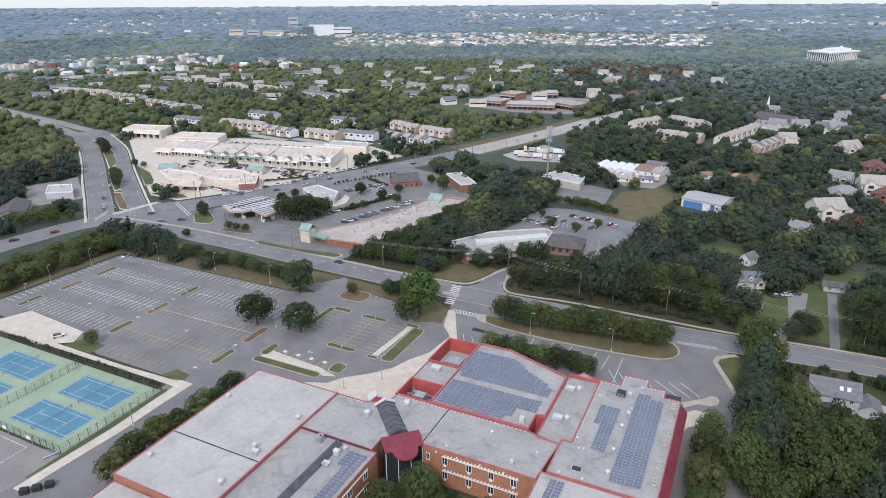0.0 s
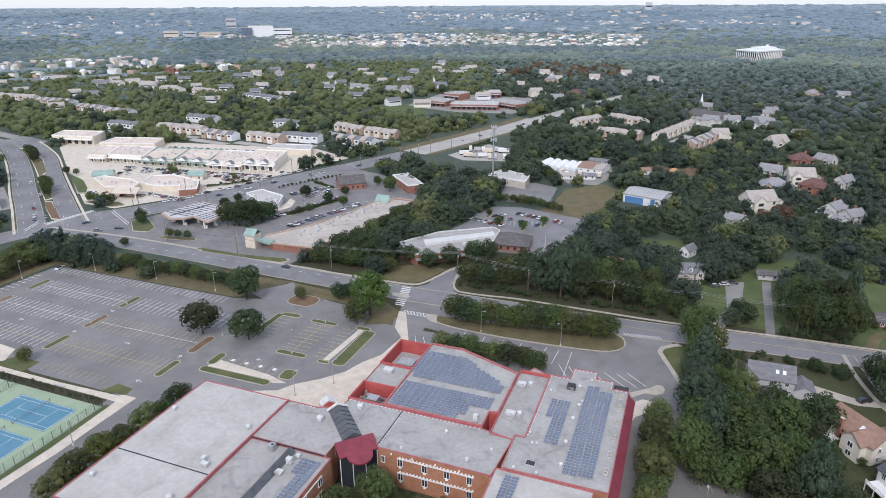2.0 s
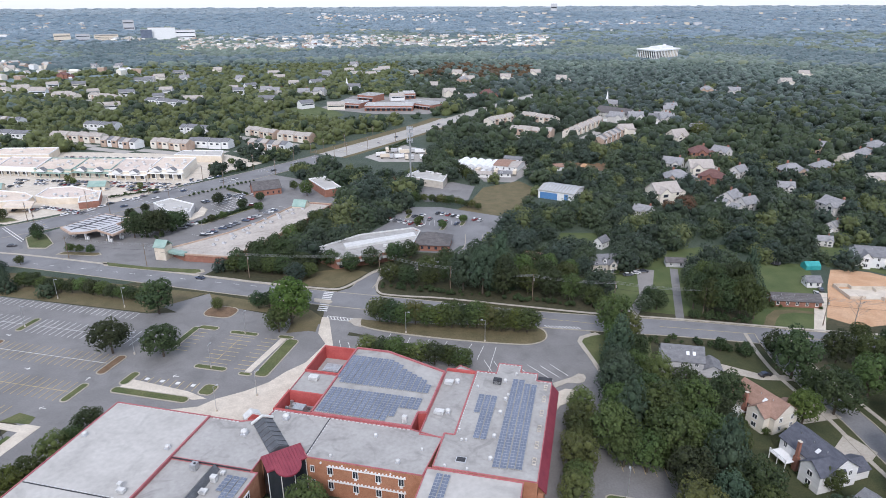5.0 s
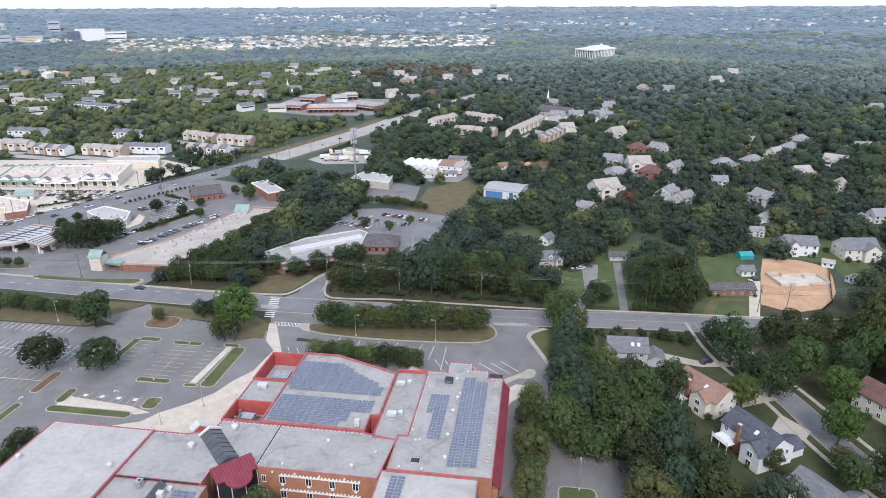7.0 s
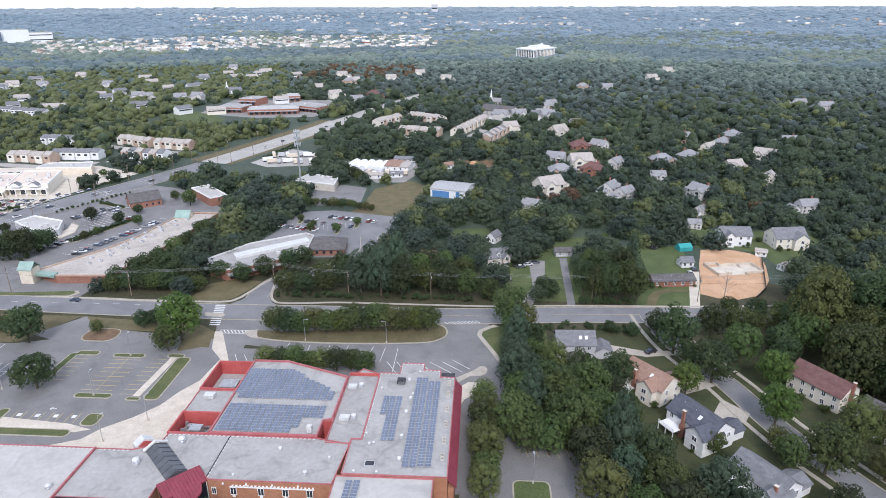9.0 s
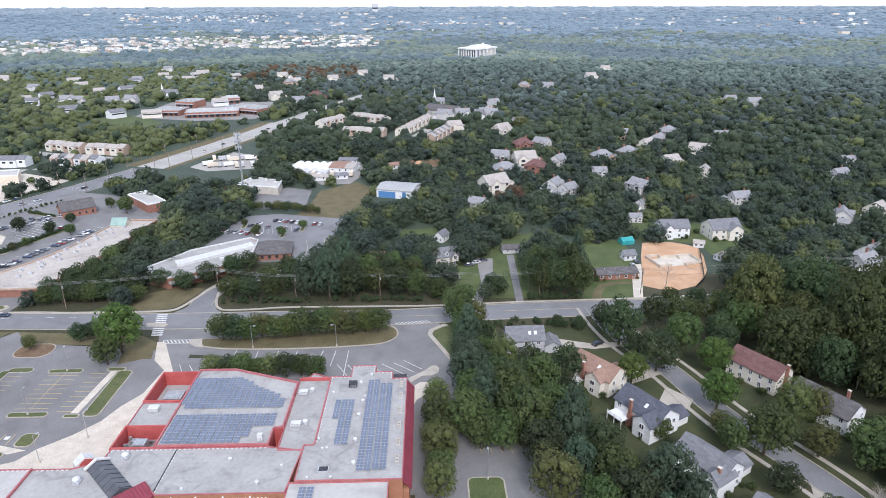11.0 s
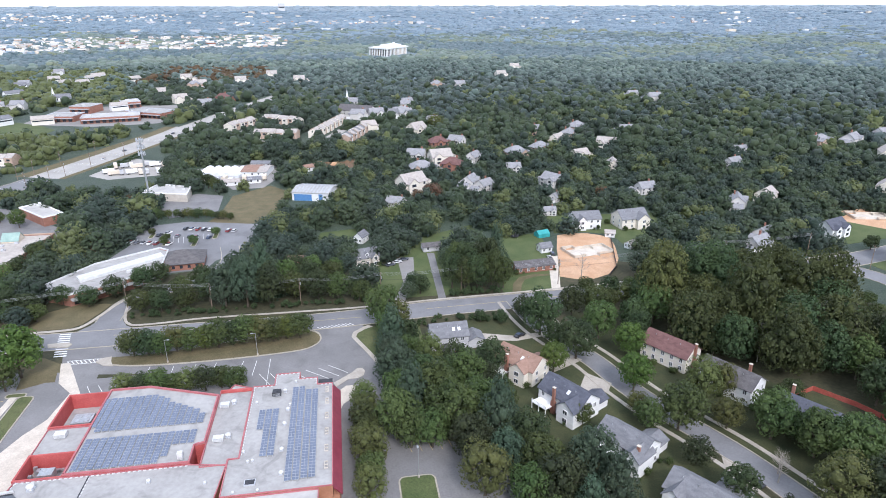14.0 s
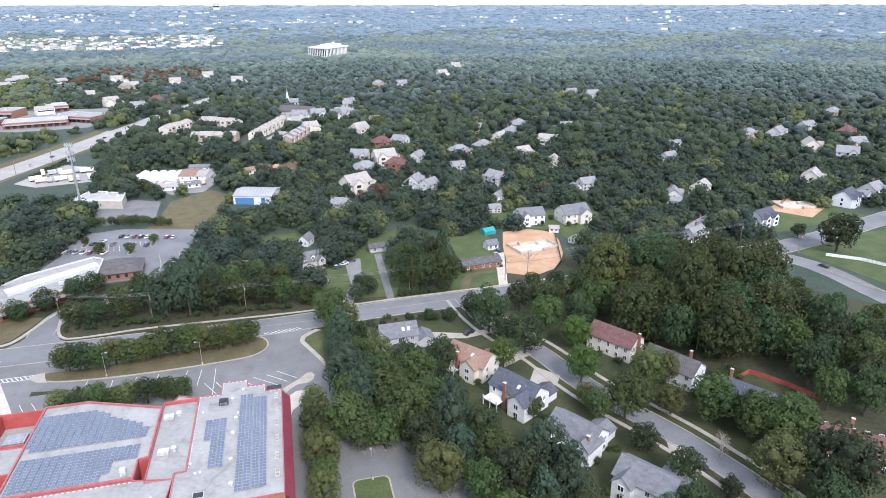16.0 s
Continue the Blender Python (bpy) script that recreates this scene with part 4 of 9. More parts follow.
# ------------------------------------------------------------ the school
def edge_box(bm, a, b, w, z0, z1, inset=0.0):
    """A bar along the edge a-b of an outline that runs anticlockwise, its outer face on the edge."""
    a, b = Vector(a), Vector(b)
    d = (b - a).normalized()
    n = Vector((-d.y, d.x))
    pts = [a + n * inset - d * 0.0, b + n * inset, b + n * (inset + w), a + n * (inset + w)]
    return prism(bm, [(p.x, p.y) for p in pts], z0, z1)


def wing(parent, pts, h, wall, roofing, coping=REDTRIM, flaps=(), lip=0.32, low=0.0, wide=0.24):
    part("wall", prism(bmesh.new(), pts, low, h - 0.02), wall, parent)
    part("roof", prism(bmesh.new(), pts, h - 0.02, h + 0.05), roofing, parent, "flat grey membrane roof")
    n = len(pts)
    for i in range(n):
        a, b = Vector(pts[i]), Vector(pts[(i + 1) % n])
        d = (b - a).normalized()
        bm = bmesh.new()
        edge_box(bm, a - d * 0.03 * (i % 2), b, wide, h + 0.05, h + lip + 0.01 * (i % 3), -0.06)
        part("coping", bm, coping, parent, "red metal coping" if coping is REDTRIM else "")
        if i in flaps:
            bm = bmesh.new()
            nrm = Vector((-d.y, d.x))
            for k in range(int((b - a).length / 1.2)):
                p = a + d * (0.4 + k * 1.2) + nrm * (wide + 0.03)
                q = p + d * 0.62
                prism(bm, [(v.x, v.y) for v in (p, q, q + nrm * 0.3, p + nrm * 0.22)], h + 0.05, h + lip * 0.7)
            tagged(part("flashing", bm, FLASH, parent, "white flashing tabs"), kind="stuff")


FLASH = surface("weathered_white_flashing", (0.45, 0.45, 0.45), (0.62, 0.62, 0.61), 0.6, 0.7, 4.0, 0.2)
school = thing("school_building", pose(0, 0, 0), "large brick school with flat grey roofs and red coping", "school building")
wing(school, rect(-127, 77, -97.5, 129), 11.0, BRICK, ROOFLIGHT, flaps=(2,))
wing(school, rect(-127, 60, -100, 76.9), 9.0, BRICK, ROOFLIGHT)
wing(school, [(-97.4, 111.7), (-75.0, 111.7), (-75.0, 116.2), (-67.9, 123.2), (-64, 119.3), (-34, 119.3), (-32.6, 134.4), (-41.6, 136.1), (-81.4, 136.1), (-82, 131.5), (-88, 129), (-97.4, 129)],
     10.9, BRICK, ROOFING, flaps=(7, 8, 10))
wing(school, rect(-97.4, 60, -73.5, 111.6), 10.5, BRICK, ROOFING)
wing(school, [(-70.7, 136.3), (-41.6, 136.3), (-41.6, 143), (-39.2, 143.6), (-39.2, 165.2), (-59.7, 173), (-70.7, 173)], 11.3, WELLRED, ROOFING, lip=0.6, wide=0.4)
wing(school, [(-39.1, 134.6), (-32.6, 134.6), (-32.6, 136.5), (-29.9, 136.5), (-29.9, 168), (-39.1, 168)], 10.6, BRICK, ROOFING, lip=0.6)
wing(school, [(-32.5, 123), (-6.7, 123), (-6.7, 167.2), (-11.2, 167.2), (-11.2, 171), (-16.5, 171), (-16.5, 174.6), (-23.8, 174.6), (-23.8, 168.6), (-29.8, 168.6), (-29.8, 136.4), (-32.5, 136.4)],
     11.0, BRICK, ROOFING, flaps=(2, 3, 4, 5, 6, 7, 8, 9))
wing(school, rect(-33.8, 60, -10, 122.8), 10.6, BRICK, ROOFLIGHT)
wing(school, rect(-82, 146.2, -70.9, 157), 10.6, WELLRED, ROOFING)
wing(school, [(-39, 168.2), (-29.9, 168.2), (-29.9, 170.5), (-36, 173.5)], 9.2, BRICK, ROOFING)
bm = bmesh.new()
box(bm, -38.9, 167.2, 10.7, -30.1, 167.9, 11.5)
part("screen_wall", bm, WELLRED, school, "red clad screen wall")
for y0, y1, label in ((157.2, 173, "deep red-walled equipment well"), (136.3, 146, "open red-walled equipment well")):
    part("well_floor", box(bmesh.new(), -82, y0, 5.5, -70.9, y1, 6.6), ROOFING, school, "grey floor of the equipment well")
    for x0, ya, x1, yb in ((-82.2, y0, -81.7, y1), (-71.3, y0, -70.85, y1), (-81.7, y0, -71.3, y0 + 0.45), (-81.7, y1 - 0.45, -71.3, y1)):
        part("well_wall", box(bmesh.new(), x0, ya, 0, x1, yb, 11.2), WELLRED, school, "red clad wall of the well")
# divider between the west wing and the hall
part("coping", box(bmesh.new(), -97.6, 77, 11.0, -97.2, 129, 11.6), REDTRIM, school, "red metal coping")
part("roof_seam", box(bmesh.new(), -126.6, 95.5, 11.04, -97.8, 95.8, 11.12), DARK, school, "dark roof seam")
part("roof_seam", box(bmesh.new(), -64.9, 119.8, 10.94, -64.6, 136, 11.02), DARK, school, "dark roof seam")
part("roof_seam", box(bmesh.new(), -97.0, 111.4, 10.9, -75.4, 111.75, 11.2), DARK, school, "dark roof seam")
seam_tabs = bmesh.new()
for i in range(24):
    box(seam_tabs, -126.2 + i * 1.2, 95.84, 11.05, -125.6 + i * 1.2, 96.15, 11.16)
for i in range(13):
    box(seam_tabs, -64.55, 120.2 + i * 1.2, 10.95, -64.3, 120.8 + i * 1.2, 11.05)
tagged(part("flashing", seam_tabs, FLASH, school, "white flashing tabs"), kind="stuff")
# sloping red eave along the east side
bm = bmesh.new()
for y0, y1 in ((123.0, 166.8),):
    v = [bm.verts.new(p) for p in ((-6.65, y0, 10.7), (-4.5, y0, 8.4), (-4.5, y1, 8.4), (-6.65, y1, 10.7), (-6.65, y0, 10.3), (-4.5, y0, 8.0), (-4.5, y1, 8.0), (-6.65, y1, 10.3))]
    for q in ((0, 1, 2, 3), (7, 6, 5, 4), (0, 4, 5, 1), (1, 5, 6, 2), (2, 6, 7, 3), (3, 7, 4, 0)):
        bm.faces.new([v[i] for i in q])
part("eave", bm, REDROOF, school, "sloping dark red metal eave")
part("wall", box(bmesh.new(), -6.6, 123.2, 0, -5.2, 166.6, 8.1), BRICK, school)
part("louvre", box(bmesh.new(), -11, 167.4, 8.0, -6.8, 171.2, 10.2), DARK, school, "dark louvred unit at the corner")
# glazed skylight ridge on the hall
bm = bmesh.new()
for a, b, w in (((-85.2, 60), (-84.6, 110.8), 1.4),):
    v = [bm.verts.new(p) for p in ((a[0] - w, a[1], 10.55), (a[0] + w, a[1], 10.55), (a[0], a[1], 11.9), (b[0] - w, b[1], 10.55), (b[0] + w, b[1], 10.55), (b[0], b[1], 11.9))]
    for q in ((0, 1, 2), (5, 4, 3), (0, 2, 5, 3), (2, 1, 4, 5)):
        bm.faces.new([v[i] for i in q])
part("skylight", bm, BLACKROOF, school, "long dark skylight ridge")
# atrium: a dark pitched roof on the diagonal, and the red entrance bay
AX = Vector((0.707, -0.707))
SD = Vector((0.707, 0.707))
a0, a1 = Vector((-82.0, 130.2)), Vector((-72.0, 120.2))


def diag(p, along, side, z):
    q = p + AX * along + SD * side
    return (q.x, q.y, z)


bm = bmesh.new()
L = (a1 - a0).length
v = [bm.verts.new(diag(a0, s, w, z)) for s in (0, L) for w, z in ((-2.6, 10.9), (-2.6, 11.2), (0, 12.5), (2.6, 11.2), (2.6, 10.9))]
for q in ((0, 1, 2, 3, 4), (9, 8, 7, 6, 5), (0, 5, 6, 1), (1, 6, 7, 2), (2, 7, 8, 3), (3, 8, 9, 4)):
    bm.faces.new([v[i] for i in q])
part("atrium_roof", bm, BLACKROOF, school, "dark pitched atrium roof")
for k in range(7):
    bm = bmesh.new()
    s = 0.4 + k * (L - 0.8) / 6
    for w0, z0, w1, z1 in ((-2.65, 11.25, 0, 12.55), (0, 12.55, 2.65, 11.25)):
        tube(bm, diag(a0, s, w0, z0), diag(a0, s, w1, z1), 0.07, 0.07, 4)
    part("glazing_bar", bm, DARK, school)
bm = bmesh.new()
c = Vector((-71.3, 119.6))
outline = [diag(c, 0, -5.2, 0), diag(c, 5.0, -5.2, 0)] + [diag(c, 5.0 + 3.4 * math.sin(radians(k * 18)), -3.4 * math.cos(radians(k * 18)), 0) for k in range(11)] + [diag(c, 5.0, 5.2, 0), diag(c, 0, 5.2, 0)]
outline = [(p[0], p[1]) for p in outline]
low, top = [], []
for p in outline:
    s = (Vector(p) - c).dot(AX)
    top.append(bm.verts.new((*p, 11.9 - 0.23 * s)))
    low.append(bm.verts.new((*p, 11.5 - 0.23 * s)))
bm.faces.new(top), bm.faces.new(low[::-1])
for i in range(len(outline)):
    j = (i + 1) % len(outline)
    bm.faces.new((low[i], low[j], top[j], top[i]))
bmesh.ops.recalc_face_normals(bm, faces=bm.faces[:])
part("entrance_roof", bm, REDROOF, school, "sloping dark red standing-seam entrance roof")
for k in range(13):
    bm = bmesh.new()
    w = -4.9 + k * 0.82
    far = 5.0 + (math.sqrt(max(3.4 ** 2 - w * w, 0)) if abs(w) < 3.4 else 0)
    tube(bm, diag(c, 0.1, w, 11.95), diag(c, far - 0.1, w, 11.95 - 0.23 * far), 0.06, 0.06, 4)
    part("seam", bm, REDROOF, school)
part("entrance_bay", prism(bmesh.new(), [diag(c, 0, -4.9, 0)[:2], diag(c, 4.2, -4.9, 0)[:2], diag(c, 4.2, 4.9, 0)[:2], diag(c, 0, 4.9, 0)[:2]], 0, 10.4), GLASS, school, "dark glazed entrance bay")
for w in (-4.9, -1.7, 1.7, 4.9):
    part("mullion", tube(bmesh.new(), diag(c, 4.3, w, 0), diag(c, 4.3, w, 10.4), 0.12, 0.12, 6), WHITE, school)
# gabled porch over the north door: white frame, red panel; and the white end frame of the atrium roof
g = Vector((-85.6, 131.4))
shape = ((-2.3, 9.4), (2.3, 9.4), (2.3, 11.2), (0, 12.6), (-2.3, 11.2))
bm = bmesh.new()
v = [bm.verts.new(diag(g, s, w, z)) for s in (0.0, -2.4) for w, z in shape]
bm.faces.new(v[:5]), bm.faces.new(v[5:][::-1])
for k in range(5):
    bm.faces.new((v[k], v[5 + k], v[5 + (k + 1) % 5], v[(k + 1) % 5]))
bmesh.ops.recalc_face_normals(bm, faces=bm.faces[:])
part("porch", bm, VENTGREY, school, "white gabled porch over the north door")
bm = bmesh.new()
v = [bm.verts.new(diag(g, s, w * 0.68, 11.0 + (z - 11.0) * 0.68)) for s in (0.1, -0.1) for w, z in shape]
bm.faces.new(v[:5]), bm.faces.new(v[5:][::-1])
for k in range(5):
    bm.faces.new((v[k], v[5 + k], v[5 + (k + 1) % 5], v[(k + 1) % 5]))
bmesh.ops.recalc_face_normals(bm, faces=bm.faces[:])
part("gable_infill", bm, WELLRED, school, "red gable panel")
for side in (-1, 1):
    bm = bmesh.new()
    v = [bm.verts.new(diag(a0, s, side * w, z)) for s in (-0.7, 0.05) for w, z in ((0, 12.6), (0, 13.0), (3.1, 11.5), (3.1, 11.05))]
    bm.faces.new(v[:4]), bm.faces.new(v[4:][::-1])
    for k in range(4):
        bm.faces.new((v[k], v[4 + k], v[4 + (k + 1) % 4], v[(k + 1) % 4]))
    bmesh.ops.recalc_face_normals(bm, faces=bm.faces[:])
    part("end_frame", bm, VENTGREY, school, "white raking end frame")


# windows of the court fronts
def window(parent, m, w=1.5, h=1.9, mat=WHITE, plain=False):
    if plain:
        me = LINE_MESHES.setdefault(("plain", round(w, 2), round(h, 2)), mesh_of("window", box(bmesh.new(), -w / 2, -0.1, 0, w / 2, 0.05, h), GLASS))
        return piece("window", me, parent, m)
    key = ("win", round(w, 2), round(h, 2), mat.name)
    if key not in LINE_MESHES:
        bm = bmesh.new()
        for x0, z0, x1, z1 in ((-w / 2 - 0.12, -0.15, w / 2 + 0.12, 0), (-w / 2 - 0.12, h, w / 2 + 0.12, h + 0.12), (-w / 2 - 0.12, 0, -w / 2, h), (w / 2, 0, w / 2 + 0.12, h), (-0.05, 0, 0.05, h)):
            box(bm, x0, -0.12, z0, x1, 0.05, z1)
        LINE_MESHES[key] = (mesh_of("window", bm, mat), mesh_of("pane", box(bmesh.new(), -w / 2, -0.05, 0, w / 2, 0.04, h), GLASS))
    f = piece("window", LINE_MESHES[key][0], parent, m)
    piece("pane", LINE_MESHES[key][1], f, pose(0, 0, 0))
    return f


for z in (7.0, 2.6):
    for x in (-58.0, -51.3, -45.3, -39.4):
        window(school, pose(x, 119.24, z), 1.3, 2.0)
        part("bracket", box(bmesh.new(), x - 0.35, 119.1, z - 0.75, x + 0.35, 119.28, z - 0.15), WHITE, school)
    window(school, pose(-62.8, 119.24, z), 0.9, 1.8)
    part("band", box(bmesh.new(), -58.8, 119.05, z + 2.14, -38.2, 119.28, z + 2.42), WHITE, school, "white stone band")
    for i in range(22):
        x = -58.2 + i * 0.93
        part("dentil", box(bmesh.new(), x, 118.95, z + 2.5, x + 0.4, 119.27, z + 2.85), WHITE, school)
    for y in (106.0, 99.0, 92.0, 85.0):
        window(school, pose(-73.44, y, z, 0, 0, 90), 1.6, 2.0)
    part("band", box(bmesh.new(), -73.48, 82, z + 2.14, -73.3, 107, z + 2.4), WHITE, school, "white stone band")
for i, x in enumerate((-60.5, -54.8, -48.5, -42.2)):
    part("wall_lamp", box(bmesh.new(), x, 118.9, 10.0, x + 0.35, 119.25, 10.4), WHITE, school)


# roof units
def roof_vent(x, y, z, s=1.0):
    v = thing("roof_vent", pose(x, y, z) @ Matrix.Scale(s, 4), "white domed exhaust vent on the school roof", "roof vent", "roof vents")
    part("base", box(bmesh.new(), -0.65, -0.65, -0.05, 0.65, 0.65, 0.45), ALUMINIUM, v)
    bm = tube(bmesh.new(), (0, 0, 0.45), (0, 0, 0.95), 0.42, 0.42, 12)
    part("neck", bm, ALUMINIUM, v)
    bm = tube(bmesh.new(), (0, 0, 0.95), (0, 0, 1.2), 0.75, 0.7, 14)
    tube(bm, (0, 0, 1.2), (0, 0, 1.5), 0.68, 0.25, 14)
    part("hood", bm, VENTGREY, v, "white domed hood")
    return v


vent = roof_vent(-100.8, 85.8, 11.05)
for x, y, z, s in ((-124.1, 85.6, 11.05, 1), (-125.0, 113.9, 11.05, 1.1), (-100.2, 114.2, 11.05, 1.1), (-84.0, 124.0, 10.95, 1.5), (-76.3, 132.7, 10.95, 1.5), (-41.2, 122.6, 10.95, 0.9),
                   (-49.9, 131.2, 10.95, 0.8), (-58.4, 121.0, 10.95, 0.6), (-36.6, 128.6, 10.95, 0.6), (-34.4, 161.5, 10.65, 1.2), (-33.8, 146.0, 10.65, 1.2), (-20.4, 164.6, 11.05, 0.9),
                   (-19.0, 155.1, 11.05, 0.9), (-19.5, 148.5, 11.05, 0.9), (-19.5, 137.8, 11.05, 0.9), (-19.0, 128.8, 11.05, 0.9), (-27.5, 134.6, 11.05, 0.6), (-26.4, 134.8, 11.05, 0.6),
                   (-29.6, 123.9, 11.05, 0.6), (-24.0, 123.9, 11.05, 0.6), (-28.0, 160.0, 11.05, 0.6), (-17.6, 169.2, 11.05, 0.7), (-29, 138.6, 11.05, 0.6), (-18.6, 157.6, 11.05, 0.6)):
    copy_thing(vent, pose(x, y, z) @ Matrix.Scale(s * 0.82, 4))


def roof_unit(x, y, z, w, d, h, label="white box-shaped rooftop ventilation unit", mat=WHITE, louvres=3, fan=True):
    u = thing("rooftop_unit", pose(x, y, z), label, "rooftop unit", "rooftop units")
    if louvres:
        part("curb", box(bmesh.new(), -w / 2 + 0.1, -d / 2 + 0.1, -0.05, w / 2 - 0.1, d / 2 - 0.1, 0.3), STEEL, u)
    part("housing", box(bmesh.new(), -w / 2, -d / 2, 0.3 if louvres else 0.0, w / 2, d / 2, h), mat, u)
    fans = 0 if not fan else 1 if w < 3 else 2
    if not fan:
        part("lid", box(bmesh.new(), -w / 2 - 0.06, -d / 2 - 0.06, h, w / 2 + 0.06, d / 2 + 0.06, h + 0.09), VENTGREY, u, "flat folded lid")
    for a in range(fans):
        for b in range(fans):
            fx, fy = ((a - 0.5) * w * 0.45, (b - 0.5) * d * 0.45) if fans > 1 else (w * 0.12, 0.0)
            part("fan", tube(bmesh.new(), (fx, fy, h), (fx, fy, h + 0.12), min(w, d) * 0.2, min(w, d) * 0.19, 12), STEEL if fans > 1 else DARK, u)
    for k in range(louvres):
        part("louvre", box(bmesh.new(), -w / 2 + 0.2, -d / 2 - 0.04, 0.5 + k * 0.3, w / 2 - 0.2, -d / 2 + 0.01, 0.62 + k * 0.3), STEEL, u)
    return u


for x, y, z, w, d, h in ((-36.8, 160.4, 10.65, 2.4, 2.0, 0.9), (-36.2, 145.2, 10.65, 2.6, 2.0, 0.9), (-77.4, 153.4, 10.65, 2.8, 2.0, 1.2), (-75.8, 139.6, 6.6, 3.2, 2.8, 4.0), (-79.4, 139, 6.6, 3.0, 2.2, 2.0),
                         (-78.6, 142.6, 6.6, 1.8, 1.4, 2.4), (-76, 164, 6.6, 5.2, 4.4, 2.2), (-82.2, 106.6, 10.55, 1.4, 1.2, 1.7), (-82.6, 102.6, 10.55, 1.7, 1.5, 0.7), (-81.4, 109.2, 10.55, 0.9, 0.9, 0.9),
                         (-44.0, 138.0, 11.35, 1.2, 1.0, 2.2), (-100.9, 97.8, 11.05, 1.8, 1.2, 1.1), (-102.2, 99.2, 11.05, 1.0, 1.0, 1.5)):
    roof_unit(x, y, z, w, d, h, *(("grey steel air handler in the equipment well", STEEL) if z < 8 else ("pale flat-topped rooftop ventilation unit", VENTGREY)), fan=z < 8)
roof_unit(-89.3, 109.4, 10.55, 1.6, 1.6, 1.9, "dark steel rooftop unit beside the seam", STEEL)
roof_unit(-22.6, 163.2, 11.05, 2.4, 2.0, 1.5, "dark steel rooftop unit on four legs", DARK)
hatch = thing("roof_hatch", pose(-26.1, 126.9, 11.05), "square dark roof hatch with a pale rim", "roof hatch")
part("rim", box(bmesh.new(), -1.3, -1.0, -0.02, 1.3, 1.0, 0.35), ALUMINIUM, hatch)
part("grille", box(bmesh.new(), -1.1, -0.8, 0.3, 1.1, 0.8, 0.4), DARK, hatch)
for y in (130.5, 137.0, 144.0, 151.0, 158.0, 164.0):
    a = thing("roof_anchor", pose(-8.3, y, 11.05), "low pale roof equipment frame near the edge", "roof frame", "roof frames")
    for x0, y0, x1, y1 in ((-0.5, -1.2, -0.38, 1.2), (0.38, -1.2, 0.5, 1.2), (-0.5, -1.3, 0.5, -1.18), (-0.5, 1.18, 0.5, 1.3), (-0.5, -0.06, 0.5, 0.06)):
        part("bar", box(bmesh.new(), x0, y0, 0.0, x1, y1, 0.3), TANWALL, a)

# solar arrays: low panels on rails, tilted to the south
bm = box(bmesh.new(), -0.82, -0.46, -0.03, 0.82, 0.46, 0.02)
for x0, x1 in ((-0.77, -0.03), (0.03, 0.77)):
    box(bm, x0, -0.40, 0.0, x1, 0.40, 0.035)
PANEL_MESH = mesh_of("solar_panel", bm, STEEL)
PANEL_MESH.materials.append(PANEL)
for k, f in enumerate(PANEL_MESH.polygons):
    f.material_index = 1 if k > 5 else 0


def solar_array(x0, x1, y0, y1, z, keep=lambda x, y: True, pitch=1.86, step=1.12):
    s = thing("solar_array", pose(0, 0, 0), "rows of blue solar panels on the school roof", "solar panels", "solar arrays")
    for i in range(int((x1 - x0) / pitch)):
        x = x0 + pitch * (i + 0.5)
        ys = [y0 + step * (k + 0.5) for k in range(int((y1 - y0) / step))]
        ys = [y for y in ys if keep(x, y)]
        if not ys:
            continue
        for dx in (-0.6, 0.6):
            part("rail", box(bmesh.new(), x + dx - 0.04, ys[0] - 0.6, z, x + dx + 0.04, ys[-1] + 0.6, z + 0.16), ALUMINIUM, s)
        for y in ys:
            piece("solar_panel", PANEL_MESH, s, pose(x, y, z + 0.3, 11, 0, 0))
    return s


solar_array(-71.0, -41.2, 152.6, 169.0, 11.36, lambda x, y: not (y > 168 and x > -66) and y < 168.6 - max(0, x + 57.5) * 0.72 and not (x < -69.2 and y < 155))
solar_array(-69.9, -41.5, 137.4, 150.4, 11.36, lambda x, y: not (x > -47 and y < 144) and not (x > -49.5 and y < 139.5))
solar_array(-18.3, -14.5, 126.0, 166.6, 11.06)
solar_array(-14.5, -10.7, 126.4, 164.6, 11.06)
solar_array(-26.9, -21.3, 136.0, 156.2, 11.06, lambda x, y: x > -25 or y > 147)
solar_array(-82.2, -74.4, 88.0, 110.0, 10.56, lambda x, y: x > -78.4 or y > 103.8 - 0 and x > -81)
solar_array(-31.0, -27.2, 100.0, 121.6, 10.66)

for y in (138.2, 141.0, 144.2):
    duct = thing("roof_duct", pose(-77, y, 6.6), "bent steel duct in the equipment well", "duct", "ducts")
    part("run", box(bmesh.new(), -3.8, -0.3, 0.4, 3.4, 0.3, 0.95), STEEL, duct)
    part("riser", box(bmesh.new(), -3.9, -0.35, 0.0, -3.1, 0.35, 2.2), STEEL, duct)


